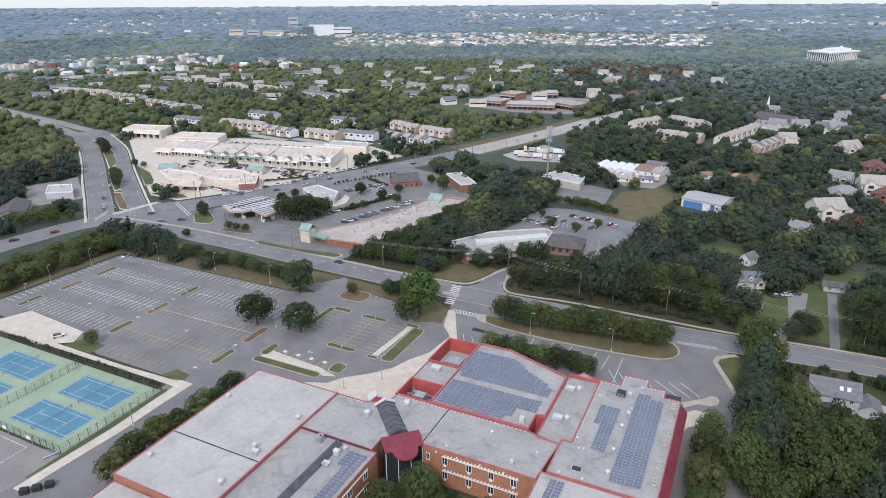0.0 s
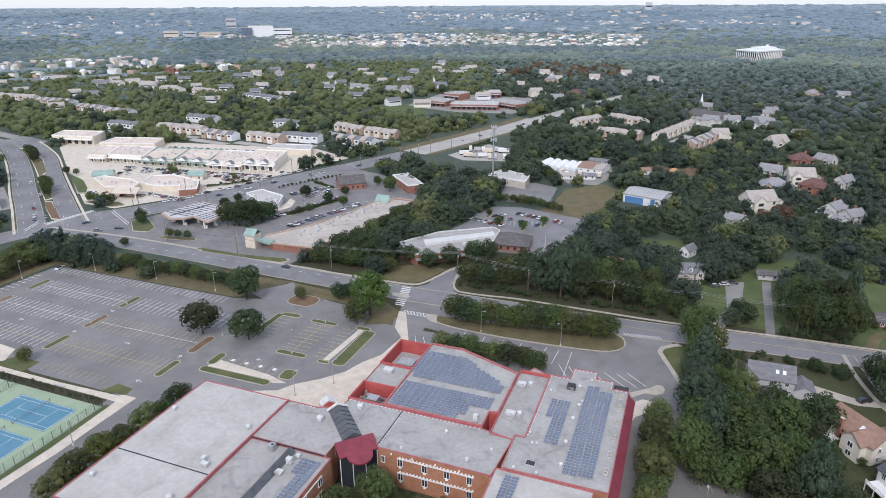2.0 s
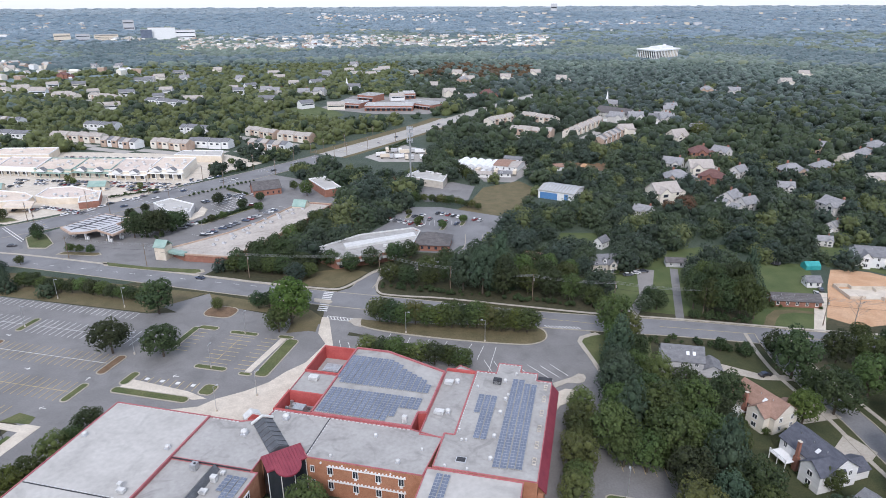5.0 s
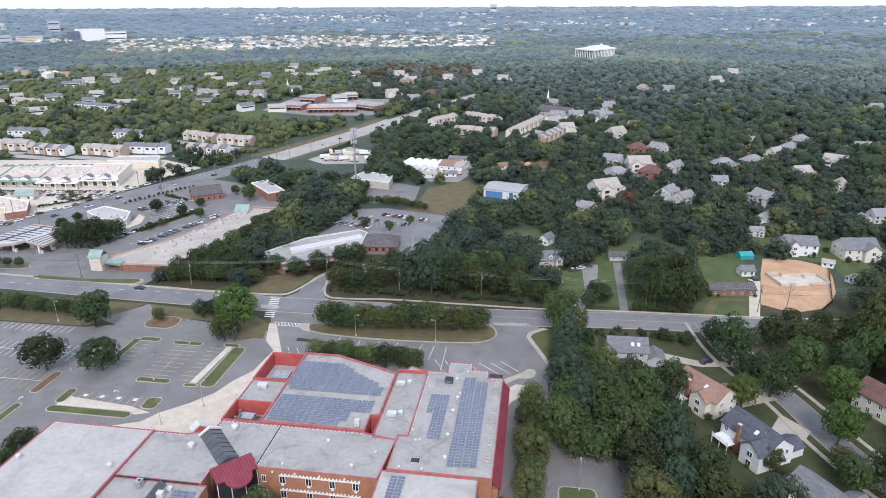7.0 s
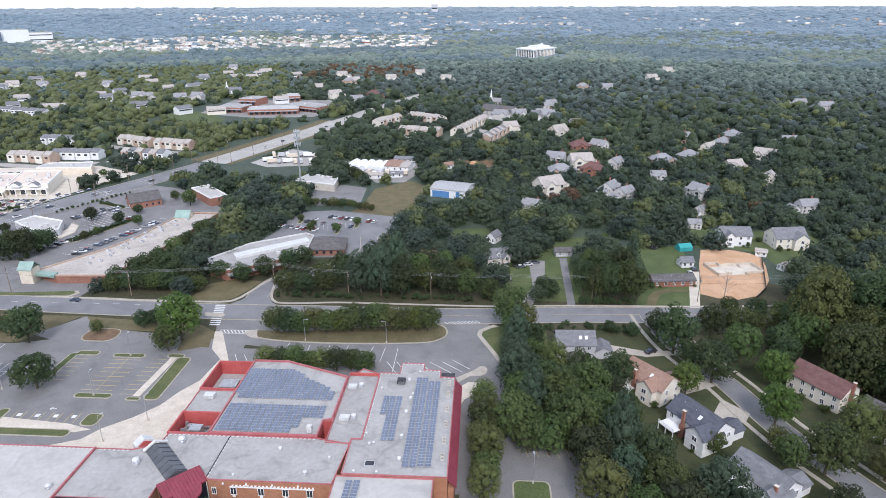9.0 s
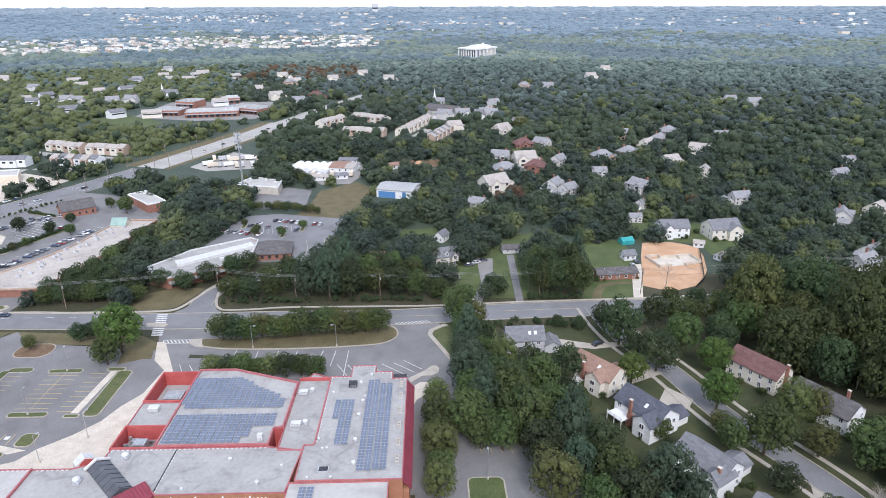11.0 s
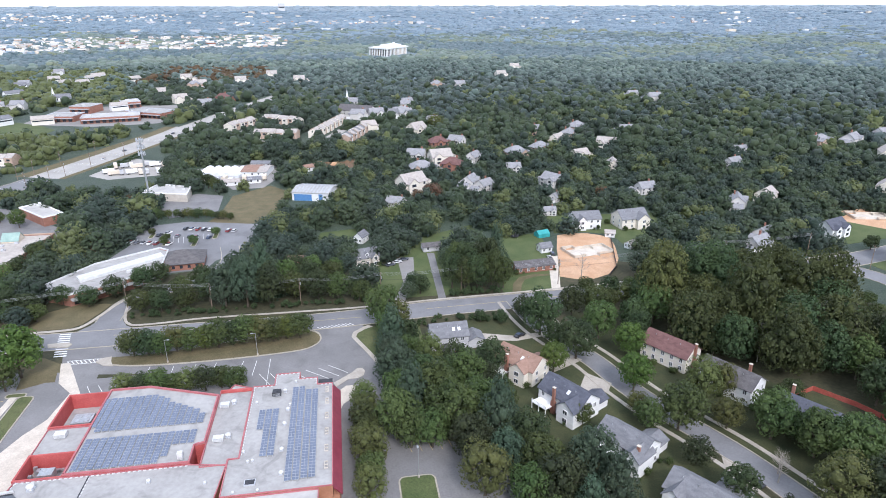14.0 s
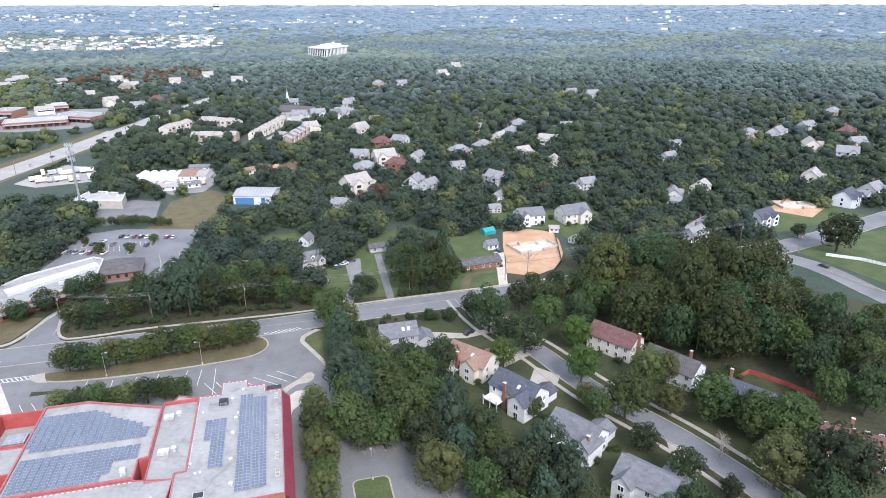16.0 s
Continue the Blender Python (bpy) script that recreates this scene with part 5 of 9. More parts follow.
# ------------------------------------------------------------ houses and buildings
def gable_roof(bm, L, W, z0, h, over=0.45, thick=0.22, x0=0.0, y0=0.0, turn=False):
    """A pitched roof with its ridge along x (or along y), with thickness and overhang."""
    a, b = L / 2 + over, W / 2 + over
    drop = h * over / (W / 2)
    prof = [(-b, z0 - drop), (0, z0 + h), (b, z0 - drop), (b, z0 - drop + thick), (0, z0 + h + thick), (-b, z0 - drop + thick)]
    rows = []
    for x in (-a, a):
        rows.append([bm.verts.new(((x0 + y, y0 + x, z) if turn else (x0 + x, y0 + y, z))) for y, z in prof])
    for i in range(6):
        j = (i + 1) % 6
        bm.faces.new((rows[0][i], rows[0][j], rows[1][j], rows[1][i]))
    for q in ((0, 1, 4, 5), (1, 2, 3, 4)):
        bm.faces.new([rows[0][i] for i in q])
        bm.faces.new([rows[1][i] for i in q][::-1])
    bmesh.ops.recalc_face_normals(bm, faces=bm.faces[:])
    return bm


def gable_body(bm, L, W, z0, z1, h, x0=0.0, y0=0.0, turn=False):
    a, b = L / 2, W / 2
    prof = [(-b, z0), (b, z0), (b, z1), (0, z1 + h), (-b, z1)]
    rows = [[bm.verts.new(((x0 + y, y0 + x, z) if turn else (x0 + x, y0 + y, z))) for y, z in prof] for x in (-a, a)]
    for i in range(5):
        j = (i + 1) % 5
        bm.faces.new((rows[0][i], rows[0][j], rows[1][j], rows[1][i]))
    bm.faces.new(rows[0][::-1]), bm.faces.new(rows[1])
    bmesh.ops.recalc_face_normals(bm, faces=bm.faces[:])
    return bm


def spare(x, y, r, most=34.0):
    """Keep trees off a building, and off the line of sight in front of it."""
    CLEAR_SPOTS.append((x, y, r))
    d = math.hypot(x, y)
    reach = min(most, 6.5 * d / 117.0)
    for k in range(1, 2 + int(reach / r)):
        f = 1 - 0.85 * r * k / d
        CLEAR_SPOTS.append((x * f, y * f, r * 0.72))


def house(x, y, turn, L, W, wall_h, roof_h, wall, roof, label, wing_at=None, chimney=None, dormers=0, deck=False, garage=None, bays=True, clear=1.0, vents=3, skylights=0, plain=False):
    """A suburban house: ridge along its own x; wing_at: (x, depth, width) of a gabled wing to the south; garage: (x, y, w, d)."""
    simple = plain or math.hypot(x, y) > 400
    h = thing("house", pose(x, y, 0, 0, 0, turn), label, "house", "suburban houses")
    part("wall", gable_body(bmesh.new(), L, W, 0, wall_h, roof_h), wall, h)
    part("roof", gable_roof(bmesh.new(), L, W, wall_h + 0.02, roof_h), roof, h, "shingled gable roof")
    storeys = 2 if wall_h > 4.2 else 1
    if wing_at:
        wx, depth, width = wing_at
        part("wall", gable_body(bmesh.new(), W / 2 + depth, width, 0, wall_h - 0.1, roof_h * 0.72, wx, -(W / 2 + depth) / 2, True), wall, h)
        part("roof", gable_roof(bmesh.new(), W / 2 + depth, width, wall_h - 0.08, roof_h * 0.72, 0.4, 0.2, wx, -(W / 2 + depth) / 2, True), roof, h)
        for s in range(storeys):
            window(h, pose(wx, -W / 2 - depth - 0.02, 1.0 + 2.7 * s), 1.5, 1.4, plain=simple)
    for s in range(storeys):
        z = 1.0 + 2.8 * s
        n = 2 if plain else max(2, int(L / 3.4))
        for i in range(n):
            px = -L / 2 + L * (i + 0.5) / n
            if not (wing_at and abs(px - wing_at[0]) < wing_at[2] / 2 + 0.6):
                window(h, pose(px, -W / 2 - 0.02, z), 1.0, 1.45, plain=simple)
            if not plain:
                window(h, pose(px, W / 2 + 0.02, z, 0, 0, 180), 1.0, 1.45, plain=simple)
        for py in ((0.0,) if plain else (-W / 4, W / 4)):
            if not plain:
                window(h, pose(L / 2 + 0.02, py, z, 0, 0, 90), 0.95, 1.4, plain=simple)
            window(h, pose(-L / 2 - 0.02, py, z, 0, 0, -90), 0.95, 1.4, plain=simple)
    if not plain:
        part("door", box(bmesh.new(), -0.55, W / 2, 0.1, 0.55, W / 2 + 0.09, 2.2), DARK, h, "dark front door")
    if chimney:
        cx, cy, top = chimney
        bm = box(bmesh.new(), cx - 0.75, cy - 0.45, 0, cx + 0.75, cy + 0.45, wall_h * 0.75)
        box(bm, cx - 0.42, cy - 0.36, wall_h * 0.75, cx + 0.42, cy + 0.36, top)
        c = part("chimney", bm, BRICKRED, h, "red brick chimney")
        part("cap", box(bmesh.new(), cx - 0.52, cy - 0.45, top, cx + 0.52, cy + 0.45, top + 0.15), CONCRETE, c)
    for i in range(dormers):
        px = -L / 2 + L * (i + 1) / (dormers + 1)
        part("dormer", gable_body(bmesh.new(), W * 0.34, 1.7, wall_h, wall_h + roof_h * 0.55, 0.7, px, -W * 0.25, True), WHITEWALL, h)
        part("dormer_roof", gable_roof(bmesh.new(), W * 0.34, 1.7, wall_h + roof_h * 0.55, 0.7, 0.2, 0.12, px, -W * 0.25, True), roof, h)
        window(h, pose(px, -W * 0.42 - 0.02, wall_h + roof_h * 0.18), 0.9, 1.0, plain=simple)
    if garage:
        gx, gy, gw, gd = garage
        part("garage", gable_body(bmesh.new(), gd, gw, 0, 2.9, 1.6, gx, gy, True), wall, h)
        part("garage_roof", gable_roof(bmesh.new(), gd, gw, 2.92, 1.6, 0.35, 0.18, gx, gy, True), roof, h)
        part("garage_door", box(bmesh.new(), gx - gw * 0.38, gy + gd / 2, 0.05, gx + gw * 0.38, gy + gd / 2 + 0.06, 2.3), WHITE, h)
    if deck:
        bm = box(bmesh.new(), -L * 0.45, -W / 2 - 4.0, 2.5, -L * 0.08, -W / 2 - 0.1, 2.7)
        d = part("deck", bm, WHITE, h, "raised white deck with railing")
        for i in range(3):
            px = -L * 0.45 + 0.15 + i * (L * 0.37 - 0.3) / 2
            part("post", box(bmesh.new(), px - 0.09, -W / 2 - 3.95, 0, px + 0.09, -W / 2 - 3.75, 3.7), WHITE, d)
        part("rail", box(bmesh.new(), -L * 0.45, -W / 2 - 4.0, 3.55, -L * 0.08, -W / 2 - 3.9, 3.7), WHITE, d)
        for i in range(12):
            px = -L * 0.45 + i * L * 0.37 / 12
            part("baluster", box(bmesh.new(), px, -W / 2 - 3.98, 2.7, px + 0.06, -W / 2 - 3.92, 3.55), WHITE, d)
    for i in range(vents):
        px = -L * 0.3 + i * L * 0.27
        part("vent_pipe", tube(bmesh.new(), (px, -W * 0.16, wall_h + roof_h * 0.6), (px, -W * 0.16, wall_h + roof_h * 0.68 + 0.7), 0.1, 0.1, 6), STEEL, h)
    for i in range(skylights):
        px = L * 0.12 + i * 2.0
        py = -W * 0.26
        pz = wall_h + roof_h * (1 - abs(py) / (W / 2)) + 0.28
        ob = part("skylight", box(bmesh.new(), -0.5, -0.7, -0.03, 0.5, 0.7, 0.06), FABRIC, h, "pale skylight")
        ob.matrix_basis = pose(px, py, pz, math.degrees(math.atan2(roof_h, W / 2)), 0, 0)
    spare(x, y, L * 0.5 * clear)
    return h


house(64.5, 158.5, -60, 15.8, 9.8, 5.8, 3.4, WHITEWALL, SHINGLE_BLUE, "white two-storey house with a dark slate-blue roof, brick chimney and deck", (5.0, 2.6, 6.4), (-1.2, -5.6, 9.1), 0, True, (4, 7.5, 6, 6), skylights=1)
house(55.8, 180.2, -52, 15.4, 9.6, 5.8, 3.4, CREAMWALL, SHINGLE_BROWN, "cream two-storey house with a warm brown shingle roof", (3.0, 2.4, 6.0), (-2.2, -5.4, 8.9), 0, True, (2, 7.5, 6.5, 6), skylights=1)
house(34.5, 204.0, 2, 13.4, 9.4, 5.4, 3.4, GREYWALL, SHINGLE_GREY, "pale grey house with grey shingles, skylights and a porch", None, None, 0, False, (9.8, -1.2, 6, 7), skylights=2)
porch = thing("garden_porch", pose(33.0, 196.2, 0), "eight-sided brick porch with a shingled roof", "porch")
ring = [(3.5 * math.cos(radians(22.5 + 45 * k)), 3.5 * math.sin(radians(22.5 + 45 * k))) for k in range(8)]
part("wall", prism(bmesh.new(), [(x * 0.9, y * 0.9) for x, y in ring], 0, 2.7), BRICKRED, porch)
bm = bmesh.new()
eave, peak = [bm.verts.new((x, y, 2.65)) for x, y in ring], bm.verts.new((0, 0.4, 4.6))
for k in range(8):
    bm.faces.new((eave[k], eave[(k + 1) % 8], peak))
bm.faces.new(eave[::-1])
part("roof", bm, SHINGLE_DARK, porch, "pointed shingled roof")
for k in range(8):
    window(porch, pose(*(Vector(ring[k]).lerp(Vector(ring[(k + 1) % 8]), 0.5) * 0.915), 0.9, 0, 0, 135 + 45 * k), 1.5, 1.3, plain=True)
house(73.4, 135.4, -58, 14.4, 9.2, 5.6, 3.2, WHITEWALL, SHINGLE_GREY, "white two-storey house with a grey roof and a deck", (5.6, 2.8, 5.0), (6.2, -5.0, 8.7), 0, True, (3, 7.5, 6.5, 6))
house(82.0, 112.4, -56, 14.8, 9.6, 5.6, 3.2, WHITEWALL, SHINGLE_GREY, "white house with a grey shingle roof and broad garage", (-4, 2.4, 5.0), None, 0, False, (4, 8.0, 7.5, 8))
house(109.5, 180.5, -58, 17.0, 10.0, 5.8, 3.4, CREAMWALL, SHINGLE_RED, "cream brick-fronted house with a maroon shingle roof", None, (9.0, 0.0, 9.9), 0, False, None)
house(119.8, 160.0, -60, 17.5, 10.0, 5.6, 3.4, WHITEWALL, SHINGLE_DARK, "white house with a charcoal roof and brick front", None, (4.0, 3.2, 10.0), 0, False, None)
house(131.0, 138.5, -57, 15.5, 10.0, 5.4, 3.2, WHITEWALL, SHINGLE_BLUE, "white house with a dark roof behind street trees", None, (-6.0, 3.0, 10.0), 0, False, None)
house(145.0, 112.0, -40, 17.0, 11.0, 4.4, 3.6, BRICKRED, SHINGLE_RED, "brick house with a dull red roof behind a round tree", None, (-1, 3.4, 9.6), 0, False, None)
house(8.0, 287.5, 18, 12.0, 8.5, 4.6, 3.2, TANWALL, SHINGLE_GREY, "small tan stone house with a dormer and grey roof", (3.5, 1.6, 3.6), None, 1, False, None)
house(86.0, 268.0, 6, 19.0, 8.0, 2.8, 1.7, BRICKRED, SHINGLE_DARK, "low brick ranch house with a dark roof", None, None, 0, False, None)
house(132.5, 323.0, 0, 15.0, 11.0, 5.8, 3.2, WHITEWALL, SHINGLE_GREY, "large white house with a grey hipped roof", (-4, 2.0, 4.5), None, 0, False, None)
house(158.0, 320.5, 8, 16.5, 12.0, 5.8, 4.0, CREAMWALL, SHINGLE_GREY, "large cream house with a broad front gable", (4, 2.4, 7.5), None, 0, False, None)
house(98.5, 289.5, 10, 6.0, 5.5, 2.8, 1.8, WHITEWALL, SHINGLE_GREY, "white detached garage behind the ranch house", vents=0)
house(42.0, 301.0, 6, 9.0, 6.0, 2.6, 1.2, GREYWALL, SHINGLE_DARK, "low dark-roofed garage on a lawn", vents=0)
house(7.5, 318.5, 60, 7.0, 5.0, 3.6, 2.2, WHITEWALL, SHINGLE_GREY, "white shed at the edge of the trees", vents=0)
house(-23.5, 290.5, -8, 9.0, 6.0, 2.8, 2.0, BRICKRED, SHINGLE_BROWN, "low house half hidden by trees", vents=0)
house(143.5, 287.0, 30, 5.0, 4.0, 2.4, 1.4, WHITEWALL, SHINGLE_TAN, "small white garden shed on grass", vents=0, clear=1.4)
house(140.0, 305.0, -20, 5.0, 4.0, 2.4, 1.2, WHITEWALL, SHINGLE_TAN, "small white shed with a low roof", vents=0)

# repeated houses of the middle distance
def hip_roof(bm, L, W, z0, h, over=0.5, thick=0.25, x0=0.0, y0=0.0):
    """A roof that slopes on all four sides, with a fascia and overhang."""
    a, b, k = L / 2 + over, W / 2 + over, max(L - W, 1.0) / 2
    drop = h * over / (W / 2)
    low = [bm.verts.new((x0 + p * a, y0 + q * b, z0 - drop - thick)) for p, q in ((-1, -1), (1, -1), (1, 1), (-1, 1))]
    eave = [bm.verts.new((x0 + p * a, y0 + q * b, z0 - drop)) for p, q in ((-1, -1), (1, -1), (1, 1), (-1, 1))]
    r0, r1 = bm.verts.new((x0 - k, y0, z0 + h)), bm.verts.new((x0 + k, y0, z0 + h))
    for q in ((eave[0], eave[1], r1, r0), (eave[1], eave[2], r1), (eave[2], eave[3], r0, r1), (eave[3], eave[0], r0), low[::-1]):
        bm.faces.new(q)
    for i in range(4):
        bm.faces.new((low[i], low[(i + 1) % 4], eave[(i + 1) % 4], eave[i]))
    return bm


def villa(wall, roof, label, hip, gables, L=15.0, W=11.0, wall_h=5.7, roof_h=3.8, garage=0, chimney=0.0):
    """A two-storey house with front gables, a chimney and a lower garage wing; gables: (x, width, how far it stands out)."""
    v = thing("house", pose(0, 0, 0), label, "house", "houses among the trees")
    if hip:
        part("wall", box(bmesh.new(), -L / 2, -W / 2, 0, L / 2, W / 2, wall_h), wall, v)
        part("roof", hip_roof(bmesh.new(), L, W, wall_h + 0.3, roof_h), roof, v, "shingled hip roof")
    else:
        part("wall", gable_body(bmesh.new(), L, W, 0, wall_h, roof_h), wall, v)
        part("roof", gable_roof(bmesh.new(), L, W, wall_h + 0.02, roof_h), roof, v, "shingled gable roof")
    for gx, gw, out in gables:
        depth = W * 0.42 + out
        gy = -W / 2 - out + depth / 2
        part("front_gable", gable_body(bmesh.new(), depth, gw, 0, wall_h - 0.05, gw * 0.42, gx, gy, True), wall, v, "gabled front bay")
        part("gable_roof", gable_roof(bmesh.new(), depth, gw, wall_h, gw * 0.42, 0.35, 0.2, gx, gy, True), roof, v)
        for z in (1.0, 3.7):
            window(v, pose(gx, -W / 2 - out - 0.02, z), gw * 0.42, 1.5, plain=True)
    for px in (-L * 0.36, 0.0, L * 0.36):
        if all(abs(px - g[0]) > g[1] / 2 + 0.5 for g in gables):
            for z in (1.0, 3.7):
                window(v, pose(px, -W / 2 - 0.02, z), 1.2, 1.5, plain=True)
    for z in (1.0, 3.7):
        window(v, pose(-L / 2 - 0.02, 0.0, z, 0, 0, -90), 1.1, 1.45, plain=True)
        window(v, pose(L / 2 + 0.02, 0.0, z, 0, 0, 90), 1.1, 1.45, plain=True)
    if garage:
        gx = garage * (L / 2 + 3.2)
        part("garage", gable_body(bmesh.new(), 8.0, 6.6, 0, 3.0, 2.2, gx, 0.6, True), wall, v, "lower garage wing")
        part("garage_roof", gable_roof(bmesh.new(), 8.0, 6.6, 3.02, 2.2, 0.35, 0.2, gx, 0.6, True), roof, v)
        part("garage_door", box(bmesh.new(), gx - 2.4, -3.5, 0.05, gx + 2.4, -3.36, 2.3), WHITE, v, "white garage door")
    if chimney:
        part("chimney", box(bmesh.new(), chimney - 0.6, W * 0.16, wall_h, chimney + 0.6, W * 0.16 + 0.9, wall_h + roof_h + 1.2), BRICKRED, v, "brick chimney")
    return v


VILLAS = [villa(TANBRICK, SHINGLE_PALE, "tan brick house with a grey hip roof and two front gables", True, ((-4.4, 4.6, 1.4), (4.2, 5.0, 1.8)), 15.5, 11.5, garage=1, chimney=-2.0),
          villa(PALESIDING, SHINGLE_PALE, "pale-sided house with a grey gable roof and a front gable", False, ((3.4, 5.2, 1.6),), 13.5, 10.0, 5.4, 3.9, garage=-1, chimney=4.0),
          villa(BRICKRED, SHINGLE_RED, "red brick house with a brown-red hip roof among trees", True, ((0.0, 4.8, 1.6),), 15.0, 11.0, garage=1, chimney=3.0),
          villa(CREAMWALL, SHINGLE_TAN, "cream house with a pale tan roof and a broad front gable", False, ((-3.2, 6.4, 2.0),), 14.5, 11.0, 5.6, 4.2, garage=1),
          villa(WHITEWALL, SHINGLE_BLUE, "white house with a slate-blue roof and twin front gables", False, ((-3.6, 5.0, 1.6), (3.8, 5.4, 2.0)), 15.0, 10.5, 5.6, 4.0)]
# kind, x, y, turn, scale
VILLA_SITES = ((1, 83.3, 798, 20, 1.0), (1, 66.7, 716, 8, 1.5), (3, 73, 615, 40, 1.1), (2, 83, 543, 10, 1.1), (1, 101, 551, -40, 1.0), (1, 58.7, 499, -20, 1.05), (3, 76, 488, 12, 1.15), (0, 57.2, 455, 6, 1.1), (2, 81.3, 463, -25, 1.05),
               (1, 103, 488, 50, 0.9), (3, 44.8, 414, 30, 1.2), (1, 85.6, 416, 55, 0.9), (1, 93.2, 405, 40, 0.85), (1, 31.1, 375, -30, 0.8), (0, 138.8, 493, 10, 1.1), (0, 163.7, 510, 40, 1.05), (3, 189.6, 541, 42, 1.0),
               (0, 209.7, 567, 45, 1.0), (0, 227, 594, 35, 1.15), (0, 185.8, 589, 0, 1.0), (1, 251, 588, 20, 0.7), (1, 271.5, 579, 0, 0.95), (3, 225, 514, -35, 1.1), (3, 189, 482, 20, 0.9), (3, 200.7, 444, 70, 0.9), (1, 125, 450, 0, 0.8),
               (1, 141.7, 408, -60, 1.0), (1, 133, 374, 40, 0.6), (1, 196.6, 381, 10, 0.85), (0, 412, 494, 20, 1.25), (1, 446, 497, 30, 1.25), (1, 494, 514, 10, 1.2), (2, 510, 483, 30, 1.3), (3, 433, 442, 60, 1.1), (1, 478, 440, 0, 1.1),
               (1, 437.5, 409, -40, 1.3), (0, 587, 579, 20, 1.2), (3, 351.5, 352, 40, 1.1), (1, 294, 436, 20, 0.9), (1, 327, 479, 0, 0.8), (1, 237.7, 342, 60, 0.9), (3, 264, 352, 35, 0.9), (1, 219, 288, 30, 0.75), (1, 205, 272.5, 25, 0.9), (4, 258.8, 288, 20, 0.95),
               (4, 335.5, 307, 30, 1.05), (1, 368, 319, 20, 1.0), (1, 119.6, 347, 0, 0.55), (1, 402, 784, 0, 1.2), (1, 388, 818, 0, 1.0), (1, -437, 836, 0, 1.6), (1, -397, 833, 20, 1.5), (1, -465, 1073, 0, 1.3), (1, -481, 1249, 10, 1.3),
               (3, -241, 940, 10, 1.6), (3, -199, 869, 30, 1.3), (1, -160, 820, 20, 1.3), (2, -147, 870, 0, 1.2), (0, -212, 1025, 0, 1.4), (0, 145.7, 966, 0, 1.6), (1, 180, 962, 0, 1.3), (3, 333, 1217, 0, 1.6), (3, 275, 1091, 10, 1.4),
               (1, 79.8, 782, 0, 0.9), (1, 71, 709, 20, 1.3), (1, 95.5, 665, 20, 0.9), (1, 20.7, 707, -20, 1.5), (1, 40, 712, 10, 1.3), (3, 72.5, 610, 40, 1.0), (3, 27.5, 638, 20, 1.0), (3, -243, 1126, 0, 1.4), (3, -110, 1157, 0, 1.6),
               (2, -1336, 819, 30, 1.5), (2, -1256, 832, 30, 1.6), (0, -1130, 674, 30, 1.5), (0, -1294, 951, 20, 1.4), (1, -1408, 973, 20, 1.3), (3, -1093, 1030, 30, 1.8), (1, -1059, 963, 10, 1.5), (2, -905, 956, 20, 1.6), (1, -966, 1102, 0, 1.5),
               (1, -924, 1121, 0, 1.5), (3, -717, 959, 30, 1.5), (1, -669, 959, 20, 1.4), (3, -686, 1088, 0, 1.4), (1, -572, 970, 0, 1.3), (1, -713, 929, 30, 1.4), (1, -460, 845, 20, 1.2), (1, -378, 844, 0, 1.4), (3, -204, 1035, 10, 1.5),
               (3, -151, 1075, 10, 1.6), (3, -60, 1072, 0, 1.4))
for k, x, y, turn, size in VILLA_SITES:
    size = min(size, 1.15) if math.hypot(x, y) > 560 else size
    v = copy_thing(VILLAS[k], Matrix.LocRotScale((x, y, rise(math.hypot(x, y))), Euler((0, 0, radians(turn))), (size, size, size * (0.9 if size > 1.2 else 1.0))))
    spare(x, y, 7.5 * size, 15.0 if math.hypot(x, y) < 560 else 9.0)
    if math.hypot(x, y) > 620:          # small windows no longer show
        for o in [o for o in v.children if o.name.startswith("window")]:
            bpy.data.objects.remove(o)
for v in VILLAS:
    for o in (*v.children_recursive, v):
        bpy.data.objects.remove(o)


# terraced houses
def townhouse(wall, roof, label):
    h = thing("townhouse", pose(0, 0, 0), label, "townhouse", "terraced houses")
    part("wall", gable_body(bmesh.new(), 6.4, 10.5, 0, 6.0, 2.6, 0, 0, True), wall, h)
    part("roof", gable_roof(bmesh.new(), 6.4, 10.5, 6.02, 2.6, 0.12, 0.22, 0, 0, True), roof, h, "shingled gable roof")
    window(h, pose(-5.28, 0, 3.6, 0, 0, -90), 2.6, 1.5, plain=True)
    return h


town = [townhouse(CREAMWALL, SHINGLE_TAN, "cream terraced house with a tan roof"), townhouse(TANBRICK, SHINGLE_TAN, "tan brick terraced house with a tan roof"),
        townhouse(WHITEWALL, SHINGLE_GREY, "white terraced house with a pale grey roof")]
used = set()


